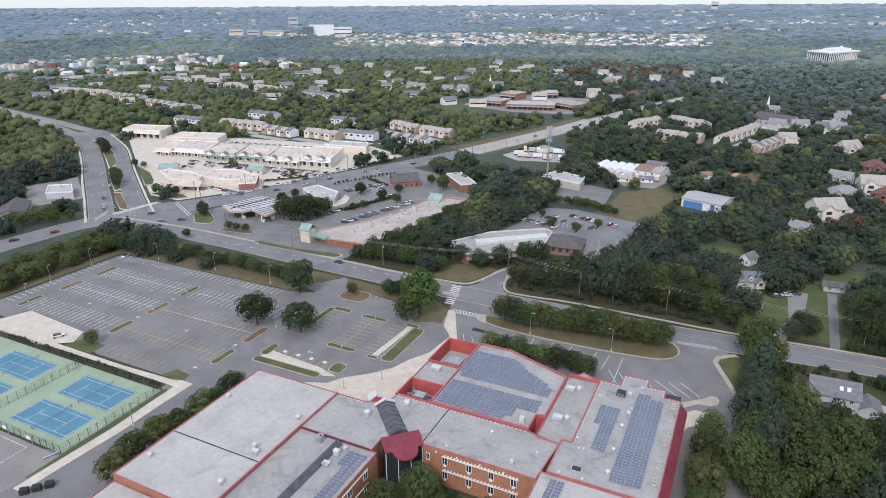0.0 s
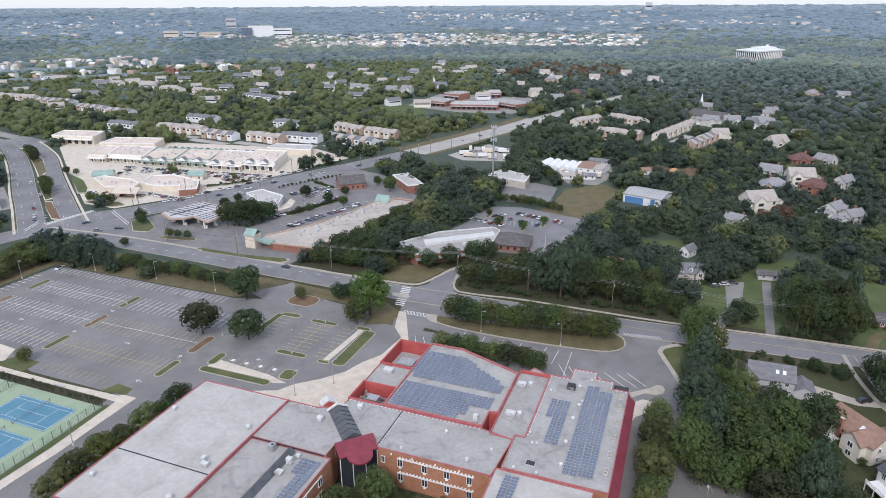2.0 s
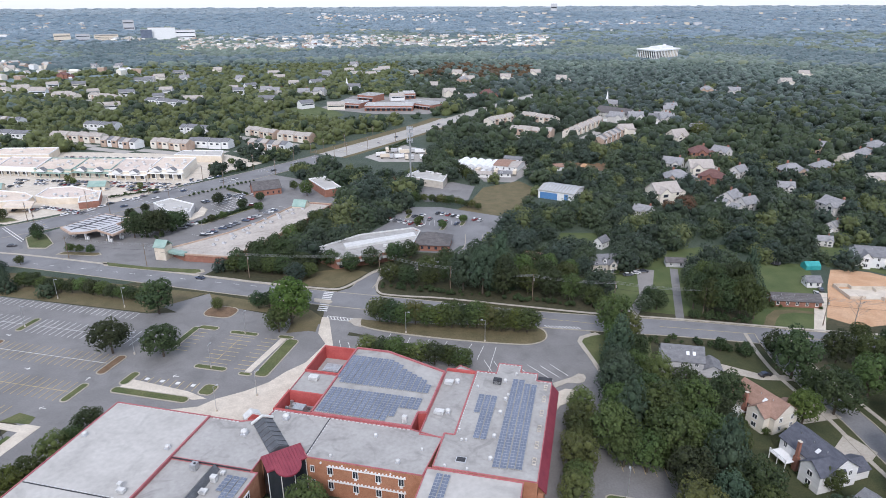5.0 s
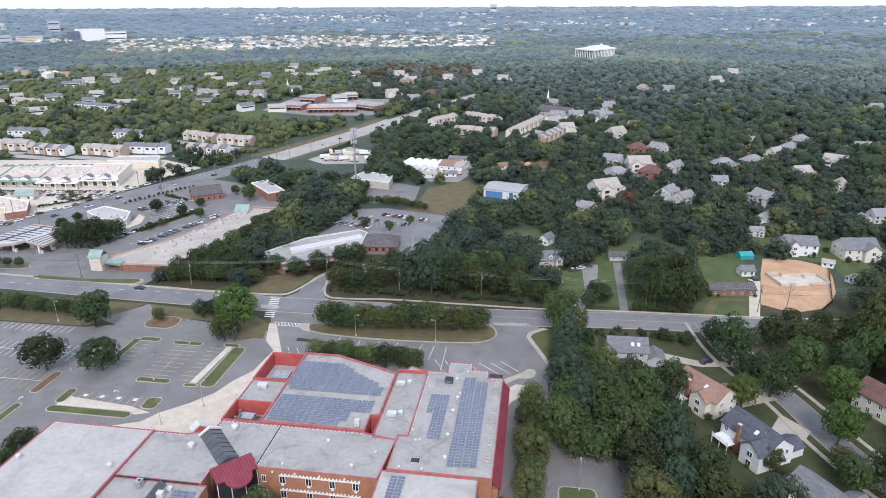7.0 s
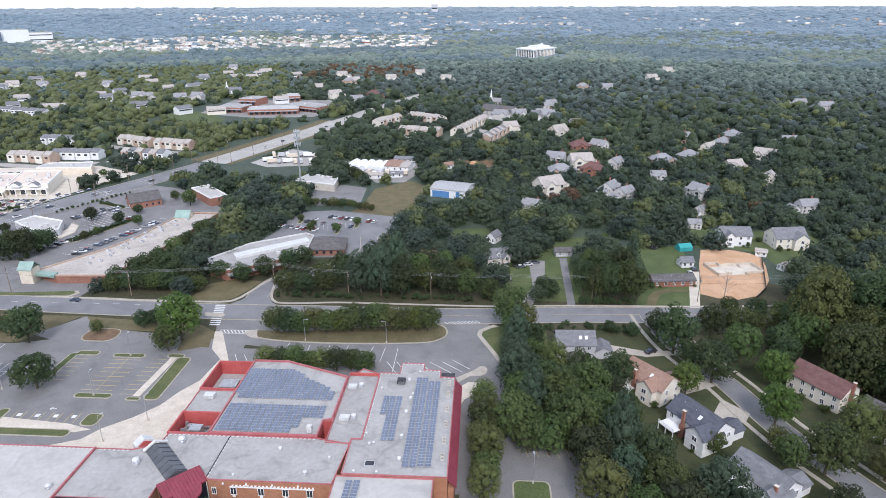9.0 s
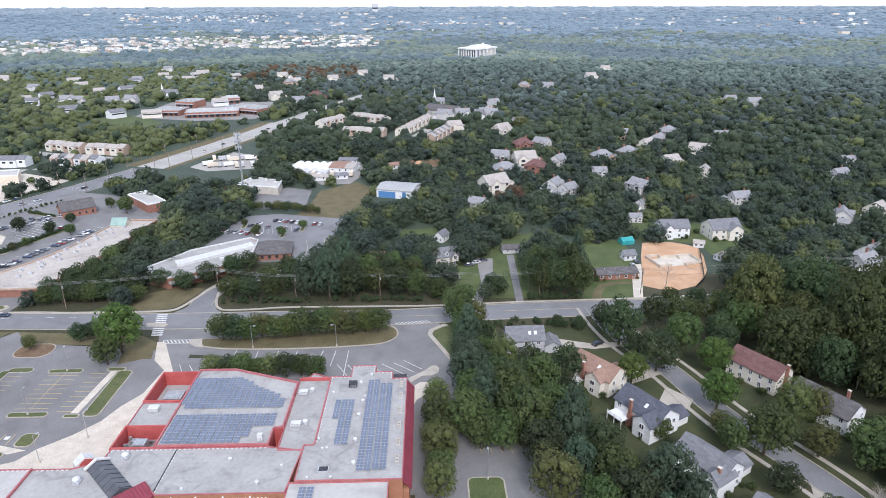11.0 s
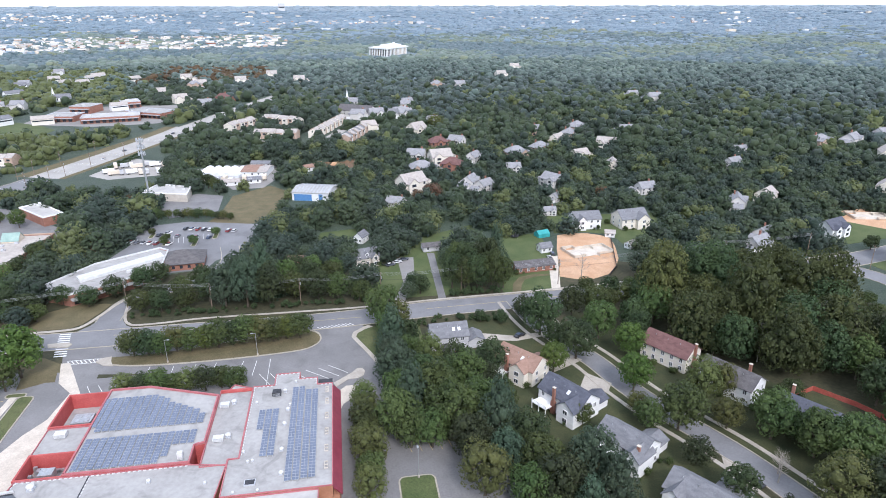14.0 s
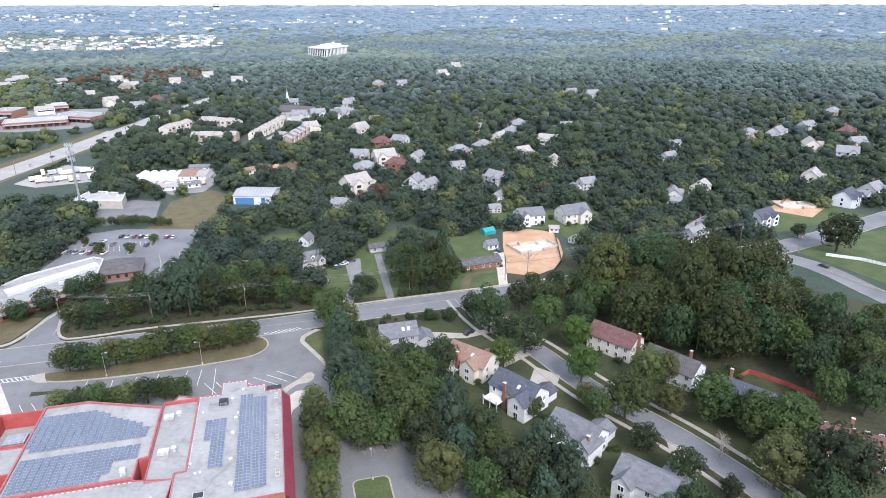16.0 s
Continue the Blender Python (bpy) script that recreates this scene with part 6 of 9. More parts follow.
def terrace(x0, y0, x1, y1, k=0, shift=0.0):
    a, b = Vector((x0, y0)), Vector((x1, y1))
    d = b - a
    n = max(2, round(d.length / 6.5))
    u, side = d.normalized(), Vector((d.y, -d.x)).normalized()
    lane = [a - u * 4 + side * 9, b + u * 4 + side * 9, b + u * 4 + side * 19, a - u * 4 + side * 19]
    slab("terrace_lane", [(p.x, p.y) for p in lane], rise(((a + b) / 2).length) + 0.06, PALEROAD, "pale parking lane in front of terraced houses", "parking lot")
    CLEAR.append([(p.x, p.y) for p in lane])
    for i in range(n):
        p = a + d * ((i + 0.5) / n)
        q = Vector((-d.y, d.x)).normalized() * (1.2 * (i % 2))
        m = pose(p.x + q.x, p.y + q.y, rise(p.length) + 0.25 * (i % 3), 0, 0, math.degrees(math.atan2(d.y, d.x)) + 90)
        j = (k + (i % 2 if k != 2 else 0)) % 3
        if j in used:
            copy_thing(town[j], m)
        else:
            town[j].matrix_basis = m
            used.add(j)
        spare(p.x, p.y, 7.0, 12.0 if p.length < 560 else 14.0)


for row in ((-1034, 798, -965, 811, 2), (-886, 771, -829, 771, 0), (-823, 783, -768, 782, 0), (-726, 745, -680, 736, 0), (-669, 748, -621, 734, 0), (-903, 604, -808, 608, 0), (-784, 594, -722, 592, 1),
            (-686, 570, -634, 562, 1), (-625, 556, -588, 553, 1), (-554, 492, -508, 490, 2), (-494, 496, -437, 494, 0), (-429, 485, -389, 478, 1), (-505, 551, -467, 548, 2), (-561, 721, -492, 702, 2),
            (-398, 556, -363, 550, 2), (-380, 488, -341, 482, 0), (-349, 496, -310, 496, 2), (-327, 559, -290, 543, 0), (-286, 544, -251, 535, 0), (-294, 504, -254, 494, 1),
            (-109, 654, -89, 688, 0), (-79, 616, -39, 605, 0), (-78, 704, -40, 675, 0), (-25, 606, 3, 690, 0), (3, 574, 22, 628, 1)):
    terrace(*row)


# flat-roofed commercial buildings
def shop_building(name, pts, h, wall, roof, label, category="shop building", front=None, canopy=WHITE, awning=None, posts=True, units=0, clear=True):
    s = thing(name, pose(0, 0, 0), label, category)
    area = sum(a[0] * b[1] - b[0] * a[1] for a, b in zip(pts, pts[1:] + pts[:1]))
    pts = pts if area > 0 else pts[::-1]
    part("wall", prism(bmesh.new(), pts, 0, h - 0.02), wall, s)
    part("roof", prism(bmesh.new(), [(sum(p[0] for p in pts) / len(pts) * 0.03 + x * 0.97, sum(p[1] for p in pts) / len(pts) * 0.03 + y * 0.97) for x, y in pts], h - 0.4, h + 0.03), roof, s, "flat gravel roof")
    for i in range(len(pts)):
        bm = bmesh.new()
        edge_box(bm, pts[i], pts[(i + 1) % len(pts)], 0.5, h, h + 0.7, -0.04)
        part("parapet", bm, canopy, s)
    if front:
        a, b = Vector(front[0]), Vector(front[1])
        d, length = (b - a).normalized(), (b - a).length
        n = Vector((d.y, -d.x))
        turn = math.degrees(math.atan2(d.y, d.x))
        bm = bmesh.new()
        prism(bm, [(p.x, p.y) for p in (a, b, b + n * 3.0, a + n * 3.0)], h * 0.62, h * 0.72)
        part("canopy", bm, awning or canopy, s, "walkway canopy along the shop fronts")
        k = int(length / 6)
        for i in range(k):
            p = a + d * (length * (i + 0.5) / k)
            m = Matrix.Translation((p.x, p.y, 0)) @ pose(0, 0, 0, 0, 0, turn)
            window(s, m @ pose(0, -0.06, 0.5), 3.6, h * 0.45, plain=True)
            if posts:
                q = p + n * 2.8 + d * 3
                part("post", box(bmesh.new(), q.x - 0.25, q.y - 0.25, 0, q.x + 0.25, q.y + 0.25, h * 0.62), canopy, s)
    cx, cy = sum(p[0] for p in pts) / len(pts), sum(p[1] for p in pts) / len(pts)
    rng = random.Random(len(pts) * 7 + int(abs(cx)))
    for i in range(units):
        u, w = rng.random(), rng.random()
        a, b, c, d = (Vector(pts[k]) for k in (0, 1, 2, 3))
        p = (a * (1 - u) + b * u) * (1 - w) + (d * (1 - u) + c * u) * w
        p = Vector((cx, cy)) * 0.2 + p * 0.8
        roof_unit(p.x, p.y, h, 2.0, 1.5, 1.1, mat=VENTGREY, louvres=0, fan=False)
    if clear:
        CLEAR.append([(cx + (x - cx) * 1.15, cy + (y - cy) * 1.15) for x, y in pts])
        spare(cx, cy, 9)
    return s


FRONT_A, FRONT_B, BACK_A, BACK_B = Vector((-449, 371)), Vector((-286, 390)), Vector((-466, 403)), Vector((-300, 430))
for i, (u0, u1, h, roof, wall, trim) in enumerate(((0.0, 0.10, 5.0, TANROOF, PALEWALL, WHITE), (0.10, 0.30, 5.6, ROSEROOF, CREAMWALL, WHITE), (0.30, 0.48, 5.2, TANROOF, PALEWALL, GREENROOF), (0.48, 0.66, 5.6, TANROOF, CREAMWALL, GREENROOF), (0.66, 0.84, 5.4, ROSEROOF, PALEWALL, WHITE), (0.84, 1.0, 7.0, TANROOF, CREAMWALL, WHITE))):
    a, b = FRONT_A.lerp(FRONT_B, u0), FRONT_A.lerp(FRONT_B, u1)
    c, d = BACK_A.lerp(BACK_B, u1), BACK_A.lerp(BACK_B, u0)
    step = Vector((-0.12, 0.99)) * (3.0 if i % 2 else 0.0)
    shop = shop_building("shop_block", [tuple(a + step), tuple(b + step), tuple(c), tuple(d)], h, wall, roof, ("cream shop block with a pale flat roof and canopy", "tan shop block with gravel roof and canopy")[i % 2], front=(tuple(a + step), tuple(b + step)), canopy=trim, units=8 if i else 1)
    if i > 1:
        for u in (0.25, 0.7):
            mid = a.lerp(b, u) + step
            part("gable", gable_body(bmesh.new(), 3.4, 6.5, h - 1, h + 0.3, 1.8, mid.x, mid.y - 1, True), WHITEWALL, shop, "white gabled shop front")
            part("gable_roof", gable_roof(bmesh.new(), 3.4, 6.5, h + 0.32, 1.8, 0.3, 0.2, mid.x, mid.y - 1, True), SHINGLE_GREY, shop)
shop_building("restaurant", [(-389, 321.6), (-361, 305.6), (-343.4, 314), (-347.4, 322), (-360, 328), (-386, 328.6)], 3.4, PALEWALL, TANROOF, "low cream restaurant with a tan roof", units=4)
shop_building("low_shops", [(-345.6, 322), (-333, 319), (-315.4, 325), (-312.6, 340), (-340, 347), (-352, 339)], 3.8, PALEWALL, ROSEROOF, "low row of cream shops with a rose gravel roof", units=5)
shop_building("brick_restaurant", [(-315, 325), (-306.6, 314.6), (-297.6, 321.6), (-312, 341)], 4.2, BRICKRED, TANROOF, "low brick restaurant with a tan roof", units=3)
house(-394, 335, 35, 13, 12, 3.0, 2.6, PALEWALL, GREENROOF, "cream shop with a grey-green pitched roof", vents=0, plain=True)
house(-328, 357, 20, 11, 9, 3.2, 2.6, PALEWALL, GREENROOF, "small cream shop with a grey-green roof", vents=0, plain=True)
shop_building("bank_building", [(-542, 414), (-500, 421.5), (-512, 446), (-553, 436)], 7.0, PALEWALL, TANROOF, "cream two-storey office with a flat roof", "office building", front=((-541.5, 414.0), (-500.6, 421.3)), posts=False, units=3)
shop_building("back_shops", [(-478, 408), (-428, 420.6), (-440, 444), (-484, 432)], 5.6, PALEWALL, TANROOF, "low shop block with a pale roof", units=4)
shop_building("end_shop", [(-329, 443), (-289, 447), (-298, 465), (-331, 459)], 5.0, PALEWALL, ROOFLIGHT, "low shop with a pale flat roof", units=2)
shop_building("drugstore", [(-261, 324.6), (-233, 306), (-228.6, 314.4), (-235, 328), (-257, 336)], 3.8, GREYWALL, ROOFLIGHT, "pale flat-roofed building among parked cars", units=4)
strip_shops = shop_building("strip_shops", [(-203.6, 258.6), (-191, 253), (-166.4, 254.4), (-157, 300), (-153, 348), (-173, 348), (-175.6, 333), (-180, 306), (-187, 286.6), (-195.6, 271.6)], 3.4, BRICKRED, GRAVELROOF, "long brick strip of shops with a pale roof", front=((-203.4, 259.4), (-195.8, 271.2)), canopy=TANBRICK, units=0)
for i in range(22):
    u = i / 21
    roof_unit(-184 + 15 * u + 4 * math.sin(i * 2.3), 268 + 70 * u, 3.4, 1.8, 1.4, 0.9, "grey rooftop unit on a gravel roof", GREYWALL, 0)
part("tower", box(bmesh.new(), -206.4, 251.6, 0, -200.6, 257.4, 7.0), PALEWALL, strip_shops, "cream corner tower")
part("tower_roof", gable_roof(bmesh.new(), 5.8, 5.8, 7.0, 2.6, 0.5, 0.2, -203.5, 254.5), GREENROOF, strip_shops, "green tower roof")
part("side_canopy", prism(bmesh.new(), [(-203, 254), (-190.6, 252), (-191, 255.6), (-203.4, 258)], 3.0, 4.3), GREENROOF, strip_shops, "green canopy beside the tower")
part("gable", gable_body(bmesh.new(), 8, 7, 3, 4.4, 3.2, -170, 340), PALEWALL, strip_shops)
part("gable_roof", gable_roof(bmesh.new(), 8, 7, 4.42, 3.2, 0.3, 0.2, -170, 340), GREENROOF, strip_shops)
office = shop_building("office_building", [(-114.5, 259.9), (-99.3, 270.4), (-84, 282.3), (-86, 307.6), (-91.3, 311.5), (-115.5, 294.4), (-129, 271.9), (-125.9, 266.4)], 5.0, BRICKRED, ROOFING, "brick office with a low flat roof among trees", "office building", front=((-114.3, 259.9), (-84.2, 282.1)), canopy=VENTGREY, awning=ROOFING, posts=False, units=2)
part("upper_roof", prism(bmesh.new(), [(-114.6, 273.0), (-85.4, 297.2), (-88.4, 302.4), (-117.8, 278.2)], 5.0, 6.3), VENTGREY, office, "raised pale roof")
annexe = thing("annexe", pose(-78.5, 301.0, 0, 0, 0, 6), "brick annexe of the office with a brown-grey hip roof", "office building")
part("wall", box(bmesh.new(), -10, -8, 0, 10, 8, 3.4), BRICKRED, annexe)
part("roof", hip_roof(bmesh.new(), 20, 16, 3.7, 3.9, 0.7), SHINGLE_DARK, annexe, "broad shingled hip roof")
for px in (-7, -3.5, 0, 3.5, 7):
    window(annexe, pose(px, -8.02, 1.0), 1.3, 1.5, plain=True)
spare(-78.5, 301, 10)
house(-211, 373, 40, 18, 12, 4.2, 4.4, BRICKRED, SHINGLE_DARK, "brick bank with a steep dark gable roof", vents=0)
shop_building("brick_shop", [(-190, 395), (-168, 372), (-160, 380), (-182, 404)], 5.0, BRICKRED, ROOFLIGHT, "low brick shop with a white front", units=1)
shop_building("warehouse", [(-128, 418), (-98, 409), (-99, 427), (-122, 438)], 4.8, TANWALL, ROOFLIGHT, "warehouse with a white roof and service bay", "warehouse", units=3)
shop_building("corner_shop", [(-405, 245), (-391.6, 254.6), (-410, 267), (-422, 258.4)], 4.0, GREYWALL, ROOFLIGHT, "low flat-roofed corner shop", units=2)
house(-394, 217, -41, 30, 15, 3.2, 3.0, GREYWALL, SHINGLE_DARK, "grey hip-roofed building by the road", vents=0)
for x0, y0, x1, y1, dx, h, roof in ((-268, 722, -212, 734, 8, 6, ROOFLIGHT), (-312, 742, -280, 738, -8, 6, ROOFING), (-236, 766, -192, 742, 4, 6, ROOFING), (-306, 800, -282, 794, -6, 8, ROOFING), (-258, 830, -238, 838, -8, 7, ROOFLIGHT)):
    a, b = Vector((x0, y0)), Vector((x1, y1))
    n = Vector((-(b - a).y, (b - a).x)).normalized() * 26
    shop_building("far_school", [tuple(a), tuple(b), tuple(b + n), tuple(a + n)], h, BRICKRED, roof, "red brick school block with a grey flat roof", "school building", front=(tuple(a + (b - a) * 0.02), tuple(a + (b - a) * 0.98)), canopy=ALUMINIUM, posts=False, units=2)
slab("far_school_lot", [(-330, 730), (-250, 705), (-190, 715), (-170, 760), (-200, 850), (-330, 850)], 0.02, OLDROAD, "worn paved yard of the far school", "yard")
CLEAR.append([(-372, 720), (-360, 650), (-250, 640), (-190, 690), (-165, 760), (-200, 850), (-335, 850)])
house(20, 740, -35, 42, 20, 5.0, 5.5, PALESIDING, SHINGLE_DARK, "broad pale hall with a dark hip-like gable roof", (8, 4, 9), None, 0, False, None, vents=0, plain=True)
house(66, 710, 10, 26, 14, 5.0, 5.0, PALESIDING, SHINGLE_GREY, "pale building with a grey gable roof beside the hall", (5, 3, 7), None, 0, False, None, vents=0, plain=True)
r = np.random.default_rng(12)
for k in range(16):
    x, y, w, h = r.uniform(-20, 14), r.uniform(484, 503), r.uniform(2.0, 4.5), r.uniform(1.0, 2.4)
    pile = bmesh.new()
    rim = [pile.verts.new((w * math.cos(a) * q, w * 0.8 * math.sin(a) * q, -0.1)) for a, q in zip(np.arange(10) * 0.628, r.uniform(0.8, 1.25, 10))]
    mid = [pile.verts.new((v.co.x * 0.55, v.co.y * 0.55, h * q)) for v, q in zip(rim, r.uniform(0.55, 0.9, 10))]
    tip = pile.verts.new((0.2, 0.1, h))
    for i in range(10):
        pile.faces.new((rim[i], rim[(i + 1) % 10], mid[(i + 1) % 10], mid[i])), pile.faces.new((mid[i], mid[(i + 1) % 10], tip))
    heap = thing("mulch_mound", pose(x, y, 0), "rounded mound of brown mulch and bare earth behind the nursery", "mulch mound", "mulch mounds")
    part("earth", pile, (MULCH, SOIL, DRYGRASS, MULCH)[k % 4], heap)
barn = thing("barn", pose(-18.5, 408, 0, 0, 0, -17), "white metal barn with blue bays and a pale roof", "barn")
part("wall", gable_body(bmesh.new(), 24, 20, 0, 5.4, 1.7), WHITEWALL, barn)
part("roof", gable_roof(bmesh.new(), 24, 20, 5.42, 1.7, 0.6, 0.3), ROOFLIGHT, barn, "low-pitched pale metal roof")
for k in range(11):
    part("roof_rib", gable_roof(bmesh.new(), 0.14, 20, 5.74, 1.7, 0.5, 0.1, -11 + k * 2.2, 0), STEEL, barn)
part("bay_door", box(bmesh.new(), -10.6, -10.14, 0.1, 1.0, -9.95, 4.3), BLUEWALL, barn, "wide blue cladding")
part("bay_door", box(bmesh.new(), 5.6, -10.14, 0.1, 8.2, -9.95, 4.6), BLUEWALL, barn, "blue roller door")
for y in (-6, -1.5, 3):
    part("bay_door", box(bmesh.new(), -12.14, y, 0.1, -11.95, y + 3.2, 4.2), BLUEWALL, barn, "blue roller door")
spare(-18.5, 408, 14, 34.0)
greenhouse = thing("greenhouse", pose(-87.5, 476, 0, 0, 0, -10), "white vaulted greenhouses of a nursery", "greenhouse")
for i in range(5):
    bm = bmesh.new()
    x0 = i * 6.2 - 12.4
    rows = [[bm.verts.new((x0 + 3.1 * math.cos(radians(k * 18)), y, 2.0 + 2.5 * math.sin(radians(k * 18)))) for k in range(11)] for y in (-11 + 1.6 * (i % 2), 12)]
    for k in range(10):
        bm.faces.new((rows[0][k], rows[1][k], rows[1][k + 1], rows[0][k + 1]))
    bm.faces.new(rows[0]), bm.faces.new(rows[1][::-1])
    part("vault", bm, FABRIC, greenhouse, "white film vault")
    part("base_wall", box(bmesh.new(), x0 - 3.0, -10.9 + 1.6 * (i % 2), 0, x0 + 3.0, 11.9, 2.0), GREYWALL, greenhouse)
spare(-87.5, 476, 17)
for x, y, turn, L, W, h, roof, label in ((-66, 480, -10, 11, 22, 3.4, SHINGLE_BROWN, "nursery shed with a brown-grey roof"), (-57, 478, -10, 8, 20, 3.2, SHINGLE_TAN, "long nursery shed with a pale roof"), (-60, 500, -12, 18, 7, 2.8, SHINGLE_GREY, "low nursery shed with a grey roof"),
                                         (-62, 452, 12, 9, 6, 2.6, SHINGLE_GREY, "open nursery shelter with a grey roof"), (-77, 448, 5, 12, 6, 2.6, SHINGLE_TAN, "small white nursery shed with a pale roof"), (-24, 482, 30, 12, 8, 3.0, SHINGLE_BROWN, "low brown-roofed shed among timber piles")):
    house(x, y, turn, L, W, h, 1.5, WHITEWALL, roof, label, vents=0, plain=True)
# petrol station
station = thing("petrol_station", pose(0, 0, 0), "petrol station with a flat canopy roof on posts", "petrol station")
deck = [(-278.5, 270), (-266.5, 263.4), (-259, 266.8), (-256.8, 271.4), (-242, 266), (-241, 276.6), (-252.8, 282), (-251.5, 293), (-272, 297)]
part("canopy", prism(bmesh.new(), deck, 4.3, 5.3), TANBRICK, station, "pale canopy with a rose band")
part("canopy_deck", prism(bmesh.new(), [(-260.6 + (x + 260.6) * 0.94, 277.6 + (y - 277.6) * 0.92) for x, y in deck], 5.0, 5.36), GREYWALL, station, "pale canopy deck")
for i in range(8):
    u = (i + 0.5) / 8
    a, b = Vector((-277.4, 271)).lerp(Vector((-271.4, 295.6)), u), Vector((-259.6, 268.6)).lerp(Vector((-252.4, 292)), u)
    part("roof_rib", edge_box(bmesh.new(), tuple(a), tuple(b), 0.55, 5.36, 5.52, 0.0), DARK, station)
for i in range(4):
    u = (i + 0.5) / 4
    a, b = Vector((-256, 272)).lerp(Vector((-242.8, 267)), u), Vector((-253, 281)).lerp(Vector((-242, 276)), u)
    part("roof_rib", edge_box(bmesh.new(), tuple(a), tuple(b), 0.55, 5.36, 5.52, 0.0), DARK, station)
part("roof_rib", edge_box(bmesh.new(), (-269, 267.4), (-262, 294), 1.0, 5.37, 5.6, 0.0), DARK, station)
for x, y in ((-273, 272), (-262, 269), (-247, 268.6), (-245, 274.6), (-270, 290), (-257, 288), (-258, 276)):
    part("post", box(bmesh.new(), x - 0.4, y - 0.4, 0, x + 0.4, y + 0.4, 4.3), WHITE, station)
    part("pump", box(bmesh.new(), x + 1.0, y - 0.5, 0, x + 1.8, y + 0.5, 1.8), WHITE, station)
part("kiosk", box(bmesh.new(), -250, 284.6, 0, -240, 292, 3.6), PALEWALL, station, "low cream kiosk")
canopy_b = thing("drive_in_canopy", pose(0, 0, 0), "rose-trimmed canopy in front of the shops", "canopy")
deck = [(-344, 295), (-327.4, 300), (-335.8, 312), (-351.5, 307.6)]
part("canopy", prism(bmesh.new(), deck, 3.6, 4.4), PALEWALL, canopy_b)
for i in range(5):
    u = (i + 0.5) / 5
    a, b = Vector(deck[0]).lerp(Vector(deck[3]), u), Vector(deck[1]).lerp(Vector(deck[2]), u)
    part("roof_band", edge_box(bmesh.new(), tuple(a), tuple(b), 0.9, 4.4, 4.5, 0.0), ROSEROOF, canopy_b)
for x, y in ((-343, 297), (-330, 301), (-337, 310), (-348, 306.6)):
    part("post", box(bmesh.new(), x - 0.35, y - 0.35, 0, x + 0.35, y + 0.35, 3.6), WHITE, canopy_b)
spare(-340, 303, 9)
# far buildings
office_w = thing("white_office", pose(127, 1612, rise(1600) - 1), "white modernist office block with a jutting roof above the woods", "office building")
plan = [Vector(p) - Vector((127, 1612)) for p in ((79, 1588), (115, 1536), (174, 1622), (138, 1694))]
part("wall", prism(bmesh.new(), [tuple(p * 0.95) for p in plan], 0, 17.5), PALEWALL, office_w)
part("roof", prism(bmesh.new(), [tuple(p * 1.04) for p in plan], 17.5, 20.0), WHITE, office_w, "white jutting roof slab")
part("penthouse", prism(bmesh.new(), [tuple(p * 0.55 + Vector((6, 4))) for p in plan], 20.0, 24.5), FABRIC, office_w, "white penthouse")
part("stack", box(bmesh.new(), 10, 4, 24.5, 16, 10, 29), FABRIC, office_w)
for n, a, b, wide in ((10, plan[0], plan[1], 4.4), (16, plan[1], plan[2], 2.6)):
    run = b - a
    turn = math.degrees(math.atan2(run.y, run.x))
    for k in range(n):
        p, q = (a + run * ((k + 0.5) / n)) * 0.952, (a + run * (k / n)) * 1.0
        window(office_w, pose(p.x, p.y, 2.0, 0, 0, turn), wide, 14.5, plain=True)
        part("pier", box(bmesh.new(), q.x - 0.7, q.y - 0.7, 0, q.x + 0.7, q.y + 0.7, 17.5), WHITE, office_w)
spare(127, 1600, 75)


def far_block(x, y, w, d, h, turn=0, mat=WHITE, label="pale far building above the trees", floors=3):
    z = rise(math.hypot(x, y))
    b = thing("far_building", pose(x, y, z - 2, 0, 0, turn), label, "building", "far buildings")
    part("wall", box(bmesh.new(), -w / 2, -d / 2, 0, w / 2, d / 2, h), mat, b)
    part("roof", box(bmesh.new(), -w / 2 - 0.3, -d / 2 - 0.3, h, w / 2 + 0.3, d / 2 + 0.3, h + 0.8), ROOFLIGHT, b)
    for f in range(floors):
        part("window_band", box(bmesh.new(), -w / 2 + 2, -d / 2 - 0.2, h * (f + 0.4) / floors, w / 2 - 2, -d / 2 + 0.1, h * (f + 0.6) / floors), GLASS, b)
    spare(x, y, w * 0.5 + 3.0, 60.0)
    return b


far_block(-1438, 1972, 84, 46, 37, 38, WHITE, "white hospital block with glazed bands", 0)
far_block(-1462, 1925, 34, 20, 32, 38, PANEL, "blue-glazed front of a far hospital", 0)
far_block(-1382, 2016, 66, 40, 28, 38, WHITE, "white wing of a far hospital", 2)
far_block(-1640, 1760, 46, 30, 26, 42, PALEWALL, "pale far block of apartments", 2)
far_block(-1600, 1800, 40, 30, 23, 42, GREYWALL, "grey far block of apartments", 2)
far_block(-1555, 1850, 70, 30, 20, 40, PALEWALL, "pale far block of apartments", 4)
far_block(-1850, 2336, 40, 40, 40, 40, GREYWALL, "grey far tower block", 2)
far_block(-316, 4340, 40, 40, 44, 5, GREYWALL, "tall pale tower on the far horizon", 1)
rng = random.Random(5)
for i in range(44):
    a, d = radians(rng.uniform(-31, -9)), rng.uniform(1840, 2150)
    far_block(d * math.sin(a), d * math.cos(a), rng.uniform(12, 32), rng.uniform(10, 18), rng.uniform(7, 11), rng.uniform(-20, 20), rng.choice((PALEWALL, CREAMWALL, TANWALL, BRICKRED, GREYWALL)), "far pale houses and shops", 1)


